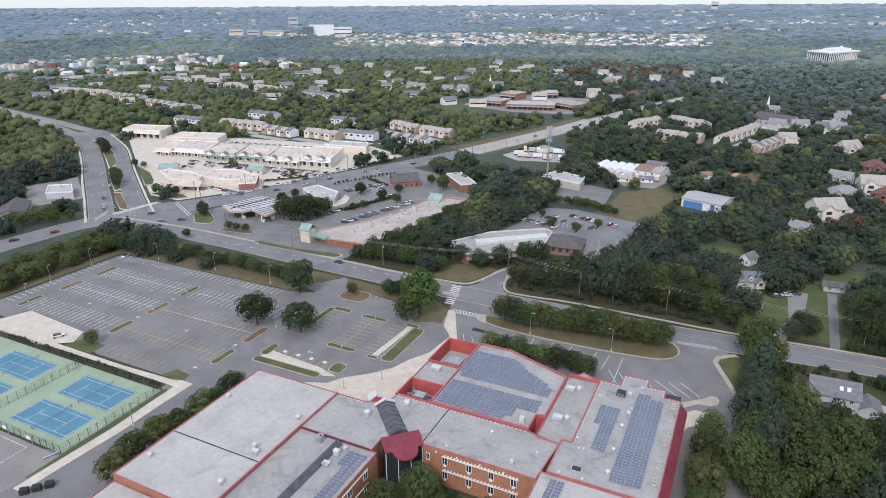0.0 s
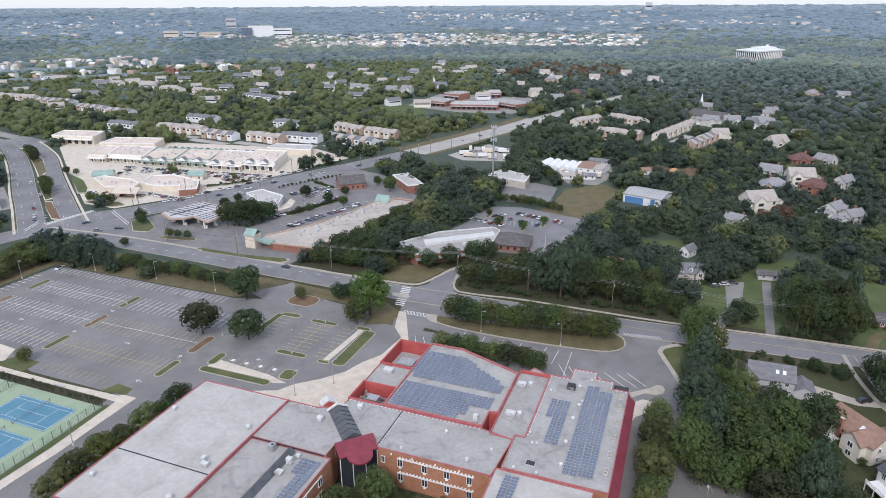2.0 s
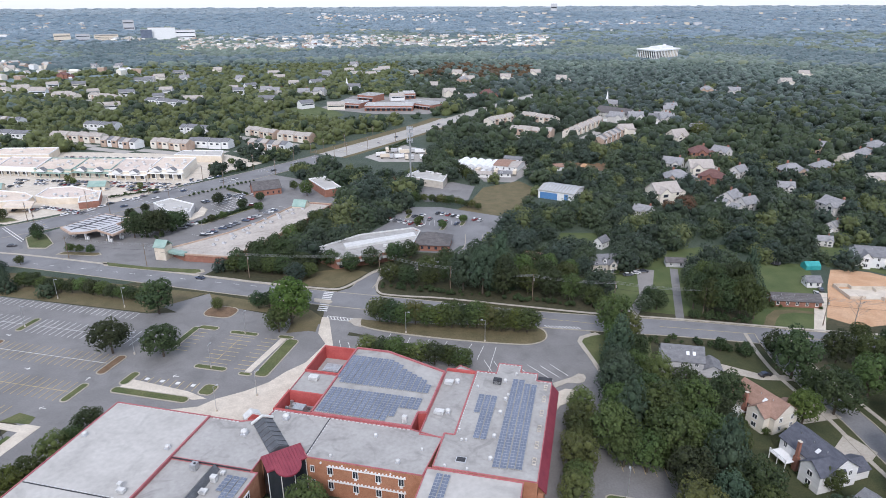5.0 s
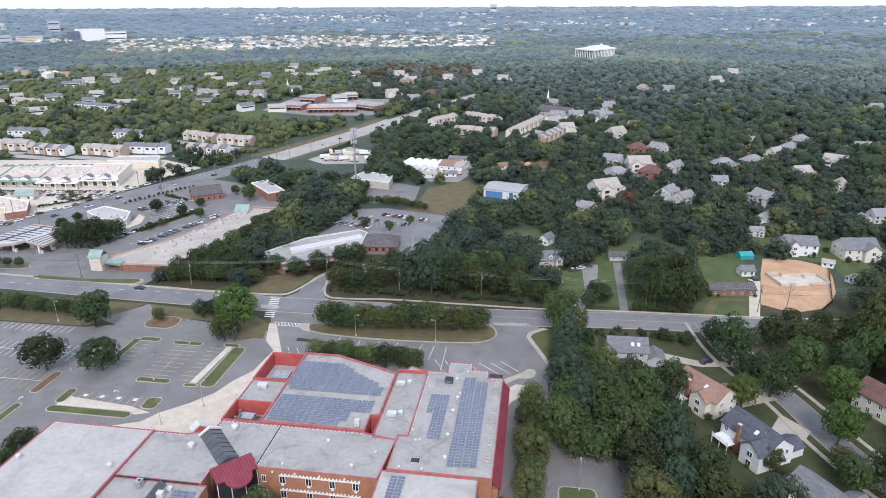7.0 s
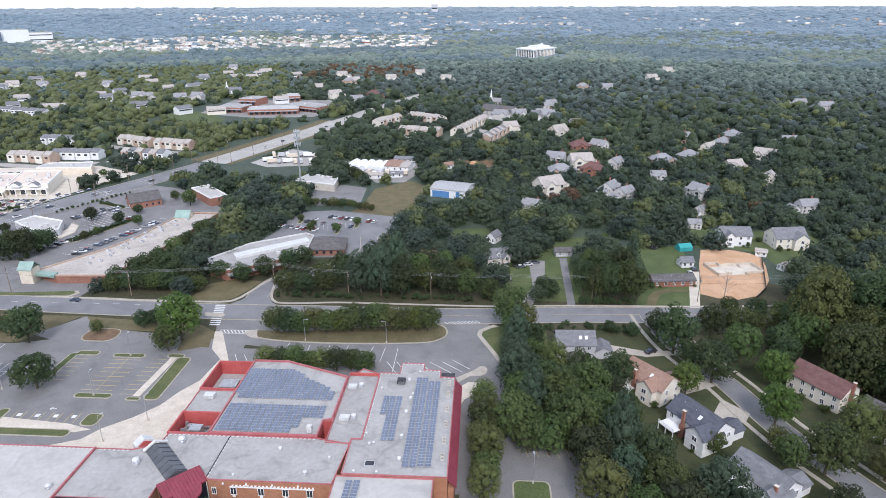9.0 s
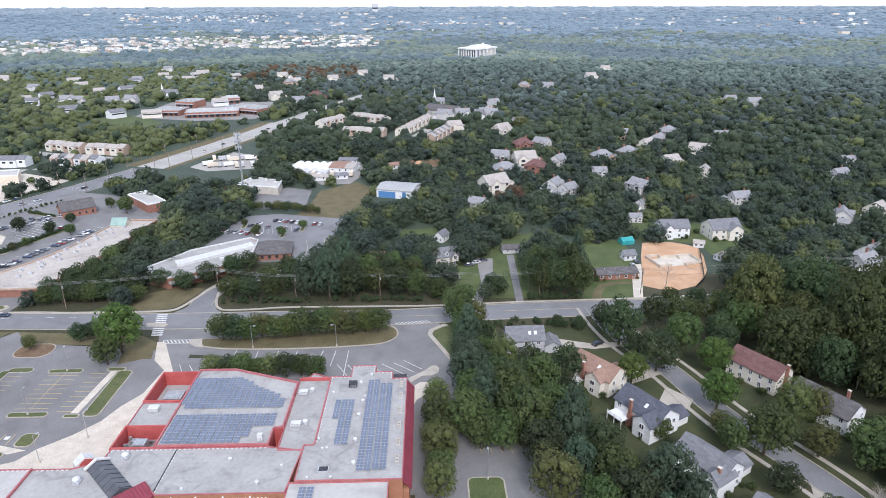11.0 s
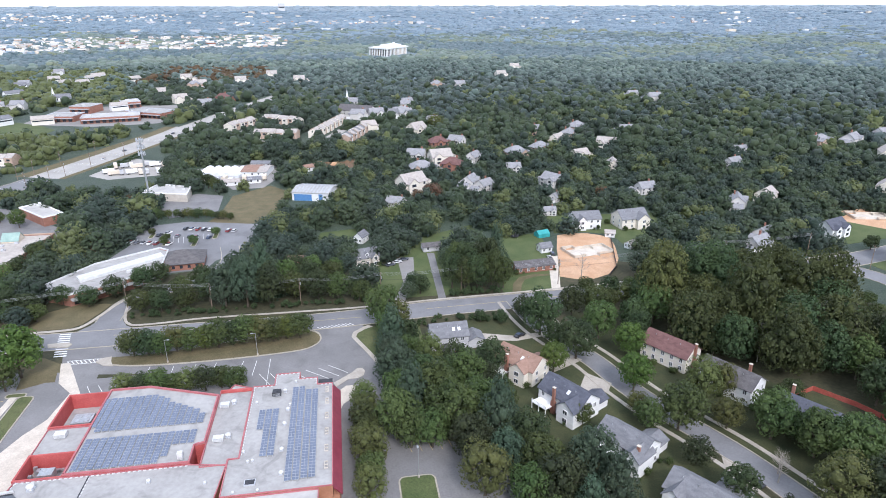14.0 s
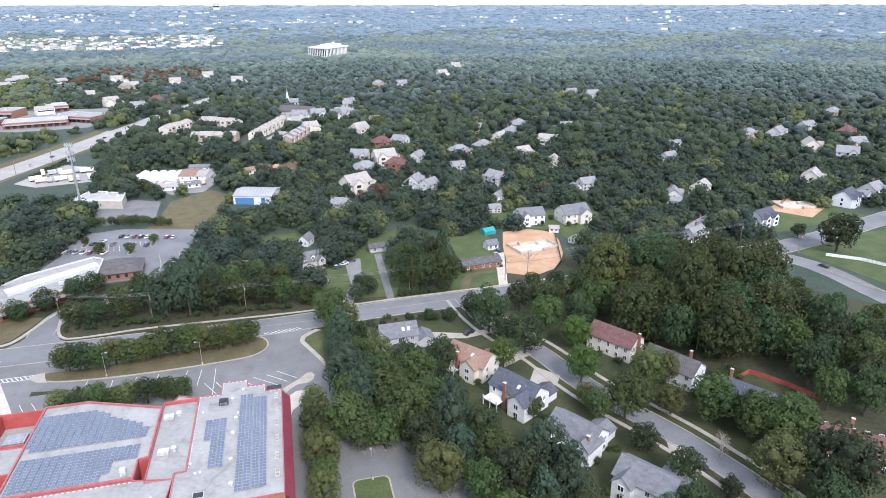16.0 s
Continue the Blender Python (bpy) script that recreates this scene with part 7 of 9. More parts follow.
def church(x, y, turn, wall, roof, tall, label):
    z = rise(math.hypot(x, y))
    c = thing("church", pose(x, y, z, 0, 0, turn), label, "church", "churches")
    part("wall", gable_body(bmesh.new(), 20, 11, 0, 5, 4.0), wall, c)
    part("roof", gable_roof(bmesh.new(), 20, 11, 5.02, 4.0), roof, c, "steep shingled roof")
    part("tower", box(bmesh.new(), -11.4, -1.7, 0, -8.0, 1.7, 9.5), wall, c)
    part("spire", tube(bmesh.new(), (-9.7, 0, 9.5), (-9.7, 0, 9.5 + tall), 1.6, 0.1, 8), WHITE, c, "slender white spire")
    for k in range(4):
        window(c, pose(-5 + 4 * k, -5.52, 1.2), 1.2, 3.0, plain=True)
    spare(x, y, 9, 10.0)


church(-355, 914, 10, WHITEWALL, SHINGLE_GREY, 8, "white church with a slender spire")
church(20, 812, -20, PALESIDING, SHINGLE_PALE, 10, "pale church with a grey roof and a spire")


def far_roofs(name, count, a0, a1, d0, d1, seed, label):
    """Hundreds of small pale gabled houses of a far town, in one mesh."""
    rr = random.Random(seed)
    bm = bmesh.new()
    for i in range(count):
        a, d = radians(rr.uniform(a0, a1)), rr.uniform(d0, d1)
        x, y, z, w, b, h = d * math.sin(a), d * math.cos(a), rise(d), rr.uniform(8, 20), rr.uniform(8, 12), rr.uniform(6, 10)
        n = len(bm.faces)
        gable_body(bm, w, b, z - 1, z + h, rr.choice((0.3, 2.6, 3.0)), x, y, rr.random() < 0.25)
        bm.faces.ensure_lookup_table()
        k, q = rr.randrange(4), rr.choice((4, 4, 5, 6))
        for j in range(n, len(bm.faces)):
            f = bm.faces[j]
            f.material_index = q if f.normal.z > 0.3 else k
    me = mesh_of(name, bm, PALEWALL)
    for m in (WHITEWALL, CREAMWALL, TANBRICK, ROOFLIGHT, SHINGLE_TAN, FABRIC):
        me.materials.append(m)
    return tagged(new(name, me), label, "houses", "", "stuff")


def far_house(x, y, w, d, h, turn, wall, roof, label):
    t = thing("far_house", pose(x, y, rise(math.hypot(x, y)), 0, 0, turn), label, "house", "houses of the middle distance")
    part("wall", gable_body(bmesh.new(), w, d, -1, h, 3.0), wall, t)
    part("roof", gable_roof(bmesh.new(), w, d, h + 0.03, 3.0), roof, t, "shingled gable roof")
    part("window_band", box(bmesh.new(), -w / 2 + 1, -d / 2 - 0.1, h * 0.6, w / 2 - 1, -d / 2 + 0.1, h * 0.8), GLASS, t)
    spare(x, y, 8.0, 14.0)


for a0, a1, d0, d1, count in ((-58, -34, 880, 1300, 26), (-32, -16, 760, 1250, 18)):
    for i in range(count):
        a, d = radians(a0 + (a1 - a0) * (i + rng.uniform(0.1, 0.9)) / count), rng.uniform(d0, d1)
        white = rng.random() < 0.6
        far_house(d * math.sin(a), d * math.cos(a), rng.uniform(14, 26), rng.uniform(9, 12), rng.uniform(6, 7.5), rng.uniform(15, 60), WHITEWALL if white else CREAMWALL, SHINGLE_TAN if rng.random() < 0.5 else SHINGLE_GREY,
                  "pale two-storey house with a gable roof among trees" if white else "cream two-storey house with a gable roof among trees")


far_roofs("far_town_houses", 540, -35, -4, 1830, 2330, 9, "many small pale houses of a far town")
for k, (a0, a1, d0, d1, n) in enumerate(((-58, -38, 1330, 1390, 26), (-62, -44, 1500, 1620, 70), (-40, -37, 2300, 2420, 22), (-8, 6, 2900, 3300, 50), (12, 34, 3000, 3600, 50), (-24, -12, 3300, 3900, 90), (-56, -40, 3000, 3500, 60))):
    far_roofs("far_houses", n, a0, a1, d0, d1, 30 + k, "far pale houses among the woods")
    if d0 < 2000:
        CLEAR.append([(d * math.sin(radians(a)), d * math.cos(radians(a))) for d, a in ((d0 - 55, a0), (d0 - 55, (a0 + a1) / 2), (d0 - 55, a1), (d0 + (d1 - d0) * 0.3, a1), (d0 + (d1 - d0) * 0.3, (a0 + a1) / 2), (d0 + (d1 - d0) * 0.3, a0))])
for i in range(95):
    a = radians(rng.choice((-51, -49, -22, -12, -8, -3, 6, 14, 24, 36, 44)) + rng.gauss(0, 3.2))
    d = rng.choice((2750, 3150, 3700, 4050)) + rng.uniform(-110, 110)
    far_block(d * math.sin(a), d * math.cos(a), rng.uniform(12, 40), rng.uniform(12, 22), rng.uniform(6, 13), rng.uniform(-20, 20), rng.choice((PALEWALL, TANWALL, WHITEWALL, GREYWALL)), "far pale building among woods", 0)


# ------------------------------------------------------------ cars, lamps, poles
def car(x, y, turn, wheels=True):
    c = thing("car", pose(x, y, 0.08, 0, 0, turn), "parked car with dark windows", "car", "cars")
    bm = bmesh.new()
    prof = [(-2.25, 0.35), (2.25, 0.35), (2.3, 0.75), (1.2, 0.92), (-1.9, 0.98), (-2.25, 0.8)]
    rows = [[bm.verts.new((px, py * (0.92 if pz > 0.85 else 1), pz)) for px, pz in prof] for py in (-0.9, 0.9)]
    for i in range(6):
        j = (i + 1) % 6
        bm.faces.new((rows[0][i], rows[0][j], rows[1][j], rows[1][i]))
    bm.faces.new(rows[0][::-1]), bm.faces.new(rows[1])
    bmesh.ops.recalc_face_normals(bm, faces=bm.faces[:])
    part("body", bm, PAINT, c)
    bm = bmesh.new()
    v = [bm.verts.new(p) for p in ((-1.8, -0.8, 0.95), (1.15, -0.8, 0.9), (1.15, 0.8, 0.9), (-1.8, 0.8, 0.95), (-1.3, -0.65, 1.42), (0.35, -0.65, 1.42), (0.35, 0.65, 1.42), (-1.3, 0.65, 1.42))]
    for q in ((4, 5, 6, 7), (0, 1, 5, 4), (1, 2, 6, 5), (2, 3, 7, 6), (3, 0, 4, 7)):
        bm.faces.new([v[i] for i in q])
    part("window_glass", bm, GLASS, c, "dark car glass")
    part("roof", box(bmesh.new(), -1.32, -0.66, 1.40, 0.37, 0.66, 1.47), PAINT, c)
    for px in ((-1.4, 1.4) if wheels else ()):
        for py in (-0.88, 0.88):
            part("wheel", tube(bmesh.new(), (px, py - 0.1, 0.33), (px, py + 0.1, 0.33), 0.33, 0.33, 10), TYRE, c)
    return c


first_car = car(-272.0, 196.8, 100)
far_car = car(-280.0, 392.0, 105, False)
rng = random.Random(11)
spots = [(-224.9, 128.3, 60), (-171.3, 235.5, 172), (-346, 187, 75), (-339, 205, 70), (19.8, 282.5, 20), (23.5, 285.5, 25), (27, 288.5, 20), (62, 205, 30), (-113, 353, 20), (-96, 348, 60), (101, 284, 85), (98, 279.5, 85),
         (101.5, 118.5, -65), (84.5, 141, -66), (243.5, 226, -70), (-300, 244, 30), (-292, 251, 30), (-318, 252, 60), (-326, 236, 70),
         (-352, 246, 150), (-357, 250, 150), (-349, 251, 150), (-396, 285, 145), (-373, 262, 145), (-430, 305, 145), (-250, 400, 65), (-235, 430, 65), (-275, 345, 65), (-283, 325, 65), (-268, 365, 65), (-255, 392, 65),
         (-228, 455, 68), (-190, 545, 72), (-183, 575, 72), (-160, 650, 75)]
for i in range(17):
    if i % 5 != 3:
        spots.append((-203 + i * 1.02 + rng.uniform(-0.3, 0.3), 288 + i * 3.1, 8 + rng.uniform(-4, 4)))
for i in range(15):
    if rng.random() < 0.6:
        spots.append((-222 + i * 1.2, 297 + i * 3.4, 8 + rng.uniform(-4, 4)))
for k in range(3):
    for i in range(9):
        if rng.random() < 0.5:
            spots.append((-240 + 9 * k + i * 1.1, 341 + 6 * k + i * 2.5, -30 + rng.uniform(-4, 4)))
for k in range(3):
    for i in range(9):
        if rng.random() < 0.7:
            spots.append((-112 + k * 12 + i * 3.4, 336 + k * 9 - i * 1.0, 75 + rng.uniform(-4, 4)))
for k in range(3):
    for i in range(40):
        if rng.random() < (0.8, 0.7, 0.35)[k]:
            spots.append((-402 + i * 3.1 + k * 3, 364 - k * 8 + i * 0.36, 90 + rng.uniform(-4, 4)))
for i in range(14):
    if rng.random() < 0.7:
        spots.append((-372 + i * 3.2, 299 + i * 1.1 - (6 if i > 6 else 0), 100 + rng.uniform(-8, 8)))
for i in range(12):
    spots.append((-330 + i * 2.9, 312 - i * 0.4, 95))
for i in range(16):
    spots.append((-304 + i * 2.6 + rng.uniform(-2, 2), 300 + i * 7.0 + rng.uniform(-2, 2), 66))
for i in range(22):
    spots.append((-425 + i * 6.2 + rng.uniform(-1, 1), 434 + i * 0.9, 92))
for x, y, turn in spots:
    copy_thing(first_car if math.hypot(x, y) < 330 else far_car, pose(x, y, 0.1, 0, 0, turn))


def street_lamp(x, y, turn=0, h=9.0):
    s = thing("street_lamp", pose(x, y, 0, 0, 0, turn), "tall thin street lamp with a flat head", "street lamp", "lot lamps")
    part("base", tube(bmesh.new(), (0, 0, 0), (0, 0, 0.8), 0.3, 0.3, 8), CONCRETE, s)
    part("pole", tube(bmesh.new(), (0, 0, 0.8), (0, 0, h), 0.11, 0.08, 8), STEEL, s)
    part("arm", box(bmesh.new(), -0.05, -0.05, h - 0.1, 1.3, 0.05, h), STEEL, s)
    part("head", box(bmesh.new(), 0.9, -0.25, h - 0.15, 1.7, 0.25, h + 0.08), STEEL, s)
    return s


lamp = street_lamp(-155.1, 169.6)
for x, y, turn in ((-275.6, 159.9, 0), (-254.1, 201, -90), (-107.0, 145.2, 60), (-99.0, 155.7, 60), (-152.6, 101.9, 0), (-264.6, 142.4, 0), (-211, 178, 0), (-211, 160, 0), (-64.3, 206.8, 0), (-33.8, 206.8, 180), (15.1, 135.1, 90),
                   (-123, 167.6, 90), (-124, 192.6, 90), (-278, 182, 0), (-219, 203, 0), (-185, 202, 0), (-310, 330, 0), (-290, 360, 0), (-350, 345, 0), (-390, 338, 0), (-250, 270, 0), (-205, 290, 0), (-215, 320, 0)):
    copy_thing(lamp, pose(x, y, 0, 0, 0, turn))


def utility_pole(x, y, turn, h=12.0):
    p = thing("utility_pole", pose(x, y, 0, 0, 0, turn), "weathered timber utility pole with a crossarm", "utility pole", "utility poles")
    part("pole", tube(bmesh.new(), (0, 0, 0), (0, 0, h), 0.19, 0.13, 8), TIMBER, p)
    part("crossarm", box(bmesh.new(), -0.08, -1.3, h - 1.0, 0.08, 1.3, h - 0.85), TIMBER, p)
    part("transformer", tube(bmesh.new(), (0.35, 0, h - 3.0), (0.35, 0, h - 1.9), 0.25, 0.25, 8), STEEL, p)
    for w in (-1.2, 0, 1.2):
        part("insulator", tube(bmesh.new(), (0, w, h - 0.85), (0, w, h - 0.6), 0.06, 0.06, 6), STEEL, p)
    return p


POLES = [(-250, 243.5), (-205, 243), (-150, 242), (-91, 255), (-56, 247), (-20.4, 246.5), (13, 247), (47.8, 248), (92, 249), (132, 253), (178, 259), (225, 262), (243, 242)]
first_pole = utility_pole(*POLES[0], 0)
for x, y in POLES[1:]:
    copy_thing(first_pole, pose(x, y, 0, 0, 0, 5))
for i, (a, b) in enumerate(zip(POLES[:-2], POLES[1:-1])):
    span = thing("overhead_wire", pose(0, 0, 0), "thin sagging overhead wires between utility poles", "cable", "overhead wires")
    for w, z in ((-1.2, 11.4), (0.0, 11.4), (1.2, 11.4), (0.2, 8.6)):
        bm = bmesh.new()
        pts = [Vector((a[0] + (b[0] - a[0]) * k / 8, a[1] + w + (b[1] - a[1]) * k / 8, z - 0.9 * (1 - (2 * k / 8 - 1) ** 2))) for k in range(9)]
        rings = [[bm.verts.new((p.x, p.y + 0.045 * math.cos(k * 2.094), p.z + 0.045 * math.sin(k * 2.094))) for k in range(3)] for p in pts]
        for e, f in zip(rings, rings[1:]):
            for k in range(3):
                bm.faces.new((e[k], e[(k + 1) % 3], f[(k + 1) % 3], f[k]))
        part("wire", bm, DARK if z < 9 else STEEL, span)
for k, side in ((13, -1), (13, 1)):
    for p in offset(ROADS["road_shops"] + ROADS["road_far"], side * k)[4:50:5]:
        copy_thing(first_pole, pose(p.x, p.y, 0, 0, 0, 65))
mast = thing("radio_mast", pose(-119.5, 405, 0), "tall steel monopole mast with antennas", "mast")
part("pole", tube(bmesh.new(), (0, 0, 0), (0, 0, 42), 0.75, 0.4, 10), STEEL, mast)
for z in (41, 37, 33):
    for k in range(9):
        a = radians(k * 40)
        part("antenna", box(bmesh.new(), 1.9 * math.cos(a) - 0.2, 1.9 * math.sin(a) - 0.2, z - 1.2, 1.9 * math.cos(a) + 0.2, 1.9 * math.sin(a) + 0.2, z + 1.2), ALUMINIUM, mast)
    part("ring", tube(bmesh.new(), (0, 0, z - 0.15), (0, 0, z + 0.15), 2.0, 2.0, 12), STEEL, mast)
def trailer(x, y, turn, length, mat):
    t = thing("trailer", pose(x, y, 0.05, 0, 0, turn), "pale box trailer parked on a gravel yard", "trailer", "parked trailers")
    part("box", box(bmesh.new(), -length / 2, -1.25, 1.0, length / 2, 1.25, 3.6), mat, t)
    part("chassis", box(bmesh.new(), -length / 2, -0.5, 0.7, length / 2 + 1.2, 0.5, 1.0), DARK, t)
    for px in (-length / 2 + 1.0, -length / 2 + 2.1):
        for py in (-1.1, 1.1):
            part("wheel", tube(bmesh.new(), (px, py - 0.12, 0.45), (px, py + 0.12, 0.45), 0.45, 0.45, 8), TYRE, t)


# trailers added in place of indistinct pale clutter on the yards
for i in range(14):
    trailer(-172 + (i % 7) * 6.0 + rng.uniform(-1, 1), 492 + (i // 7) * 20 + rng.uniform(-4, 4), rng.choice((20, 30, 110)), rng.uniform(5, 10), (WHITE, PALEWALL, GREYWALL)[i % 3])
for i in range(9):
    trailer(-92 + i * 4.6, 452 + 3.0 * (i % 3), rng.choice((80, 90, 100)), rng.uniform(4, 7), (WHITE, GREYWALL, PALEWALL)[i % 3])
# foundations of the building sites
for x, y, turn, s in ((120, 285, 12, 0.95), (303, 312, -10, 0.9)):
    f = thing("house_foundation", pose(x, y, 0, 0, 0, turn) @ Matrix.Scale(s, 4), "pale concrete foundation walls of a new house", "foundation")
    part("slab", box(bmesh.new(), -12, -6, -0.1, 12, 5, 0.25), CONCRETE, f)
    for x0, y0, x1, y1 in ((-12, -6, -5, -5.7), (-12, -6, -11.7, 8), (-12, 7.7, -5, 8), (-5.3, 4.7, -5, 8), (-5, 4.7, 4, 5), (4, 1.5, 4.3, 5), (4.3, 4.7, 12, 5), (11.7, -6, 12, 5), (2, -6, 12, -5.7), (2, -8, 2.3, -6)):
        part("wall", box(bmesh.new(), x0, y0, 0, x1, y1, 1.6), CONCRETE, f)
tarp = thing("garden_tent", pose(104, 311, 0, 0, 0, 15), "teal tarpaulin over a play frame", "tent")
part("canvas", gable_body(bmesh.new(), 7, 5, 0, 2.0, 1.6), TEAL, tarp)
tramp = thing("trampoline", pose(89, 312, 0), "round dark trampoline on a lawn", "trampoline")
part("mat", tube(bmesh.new(), (0, 0, 0.75), (0, 0, 0.85), 2.4, 2.4, 18), DARK, tramp)
for k in range(6):
    part("leg", tube(bmesh.new(), (2.2 * math.cos(k * 1.047), 2.2 * math.sin(k * 1.047), 0), (2.2 * math.cos(k * 1.047), 2.2 * math.sin(k * 1.047), 2.4), 0.05, 0.05, 6), STEEL, tramp)


def board_fence(pts, h, mat, label):
    f = thing("board_fence", pose(0, 0, 0), label, "fence", "garden fences")
    for a, b in zip(pts, pts[1:]):
        a, b = Vector(a), Vector(b)
        n = max(1, round((b - a).length / 2.0))
        turn = math.degrees(math.atan2(b.y - a.y, b.x - a.x))
        for i in range(n):
            p = a + (b - a) * ((i + 0.5) / n)
            w = (b - a).length / n
            me = LINE_MESHES.setdefault(("board", round(w, 1), h, mat.name), mesh_of("board", box(bmesh.new(), -w / 2 + 0.03, -0.04, 0, w / 2 - 0.03, 0.04, h), mat))
            piece("board", me, f, pose(p.x, p.y, 0, 0, 0, turn))
    return f


board_fence([(137, 152), (146, 155), (153, 145), (157, 136)], 1.7, REDFENCE, "red board fence round a back yard")
board_fence([(58, 138), (64, 142), (66, 139)], 1.6, REDFENCE, "reddish garden fence behind the houses")
board_fence([(138.6, 300), (125.8, 263), (118.6, 254)], 1.4, DARK, "dark silt fence of the building site")
board_fence([(256, 238), (268, 228), (276, 214)], 1.6, WHITE, "long white board fence beside the road")
board_fence([(240, 224), (246, 196), (249, 170)], 0.9, CONCRETE, "low pale wall along the street")
for x, y in ((-154.4, 70.2), (-152.6, 72.4), (-150.9, 74.7)):
    s = thing("waste_skip", pose(x, y, 0.02, 0, 0, 45), "dark green waste container by the path", "skip", "waste containers")
    part("tub", prism(bmesh.new(), [(-1.0, -0.8), (1.0, -0.8), (1.0, 0.8), (-1.0, 0.8)], 0.1, 1.3), DARK, s)
    part("lid", box(bmesh.new(), -1.05, -0.85, 1.3, 1.05, 0.85, 1.45), WIRE, s, "dark green lid")


# ------------------------------------------------------------ trees
def raw_mesh(name, verts, faces, material):
    me = bpy.data.meshes.new(name)
    verts, faces = np.asarray(verts, dtype=np.float32), np.asarray(faces, dtype=np.int32)
    me.vertices.add(len(verts))
    me.vertices.foreach_set("co", verts.ravel())
    me.loops.add(faces.size)
    me.loops.foreach_set("vertex_index", faces.ravel())
    me.polygons.add(len(faces))
    me.polygons.foreach_set("loop_start", np.arange(0, faces.size, 3, dtype=np.int32))
    me.update(calc_edges=True)
    me.polygons.foreach_set("use_smooth", np.ones(len(faces), bool))
    me.materials.append(material)
    return me


PHI = (1 + 5 ** 0.5) / 2
ICO_V = np.array([(-1, PHI, 0), (1, PHI, 0), (-1, -PHI, 0), (1, -PHI, 0), (0, -1, PHI), (0, 1, PHI), (0, -1, -PHI), (0, 1, -PHI), (PHI, 0, -1), (PHI, 0, 1), (-PHI, 0, -1), (-PHI, 0, 1)]) / (1 + PHI ** 2) ** 0.5
ICO_F = np.array([(0, 11, 5), (0, 5, 1), (0, 1, 7), (0, 7, 10), (0, 10, 11), (1, 5, 9), (5, 11, 4), (11, 10, 2), (10, 7, 6), (7, 1, 8), (3, 9, 4), (3, 4, 2), (3, 2, 6), (3, 6, 8), (3, 8, 9), (4, 9, 5), (2, 4, 11), (6, 2, 10), (8, 6, 7), (9, 8, 1)])


def crown(seed, leaves, leaf, lumps, shape="round", core=0.74, loose=0.5):
    """Unit crown (radius 1, centre of mass near z = 0): lumps of foliage, each with a solid core and a skin of small leaf clusters."""
    r = np.random.default_rng(seed)
    centres, sizes = [], []
    if lumps == 1:
        centres, sizes = np.zeros((1, 3)), np.array([0.92])
    else:
        for k in range(lumps):
            a = 2.4 * k + r.uniform(-0.4, 0.4)
            if shape == "cone":
                u = (k + 0.5) / lumps
                rad, z = 0.86 * (1 - u) ** 0.8 * r.uniform(0.45, 1.0), -0.85 + 1.85 * u
                s = 0.24 + 0.34 * (1 - u)
            else:
                z = 1 - 1.75 * (k + 0.5) / lumps
                fine = min(1.0, (20.0 / lumps) ** 0.45)
                rad, z = 0.62 * math.sqrt(max(1 - z * z, 0.05)) * r.uniform(0.72, 1.22), z * 0.64 + r.uniform(-0.12, 0.12)
                s = r.uniform(0.30, 0.50) * fine
            centres.append((rad * math.cos(a), rad * math.sin(a), z))
            sizes.append(s)
        if shape != "cone":
            centres.append((0, 0, -0.05)), sizes.append(0.62)
        centres, sizes = np.array(centres), np.array(sizes)
    V, F, n = [], [], 0
    for c, s in zip(centres, sizes):
        V.append(c + ICO_V * s * core * r.uniform(0.72, 1.14, (12, 1)))
        F.append(ICO_F + n)
        n += 12
    pick = r.choice(len(sizes), leaves * 3, p=sizes ** 2 / np.sum(sizes ** 2))
    d = r.normal(size=(leaves * 3, 3))
    d[:, 2] += 0.35
    d /= np.linalg.norm(d, axis=1, keepdims=True)
    p = centres[pick] + d * (sizes[pick] * r.uniform(0.86, 1.12, leaves * 3))[:, None]
    gap = np.min(np.linalg.norm(p[:, None, :] - centres[None], axis=2) / sizes[None], axis=1)
    keep = np.where(gap > 0.82)[0][:leaves]
    p, d = p[keep], d[keep]
    m = len(p)
    nrm = d + r.normal(size=(m, 3)) * loose
    nrm /= np.linalg.norm(nrm, axis=1, keepdims=True)
    t = np.cross(nrm, r.normal(size=(m, 3)))
    t /= np.linalg.norm(t, axis=1, keepdims=True)
    b = np.cross(nrm, t)
    size = leaf * r.uniform(0.6, 1.35, (m, 1))
    quad = np.stack([p - t * size, p - b * size * 0.7, p + t * size, p + b * size * 0.7], 1)
    quad += r.normal(size=quad.shape) * leaf * 0.15
    V.append(quad.reshape(-1, 3))
    base = n + 4 * np.arange(m)[:, None]
    F.append(np.concatenate([base + np.array([[0, 1, 2]]), base + np.array([[0, 2, 3]])], 1).reshape(-1, 3))
    return np.concatenate(V), np.concatenate(F)


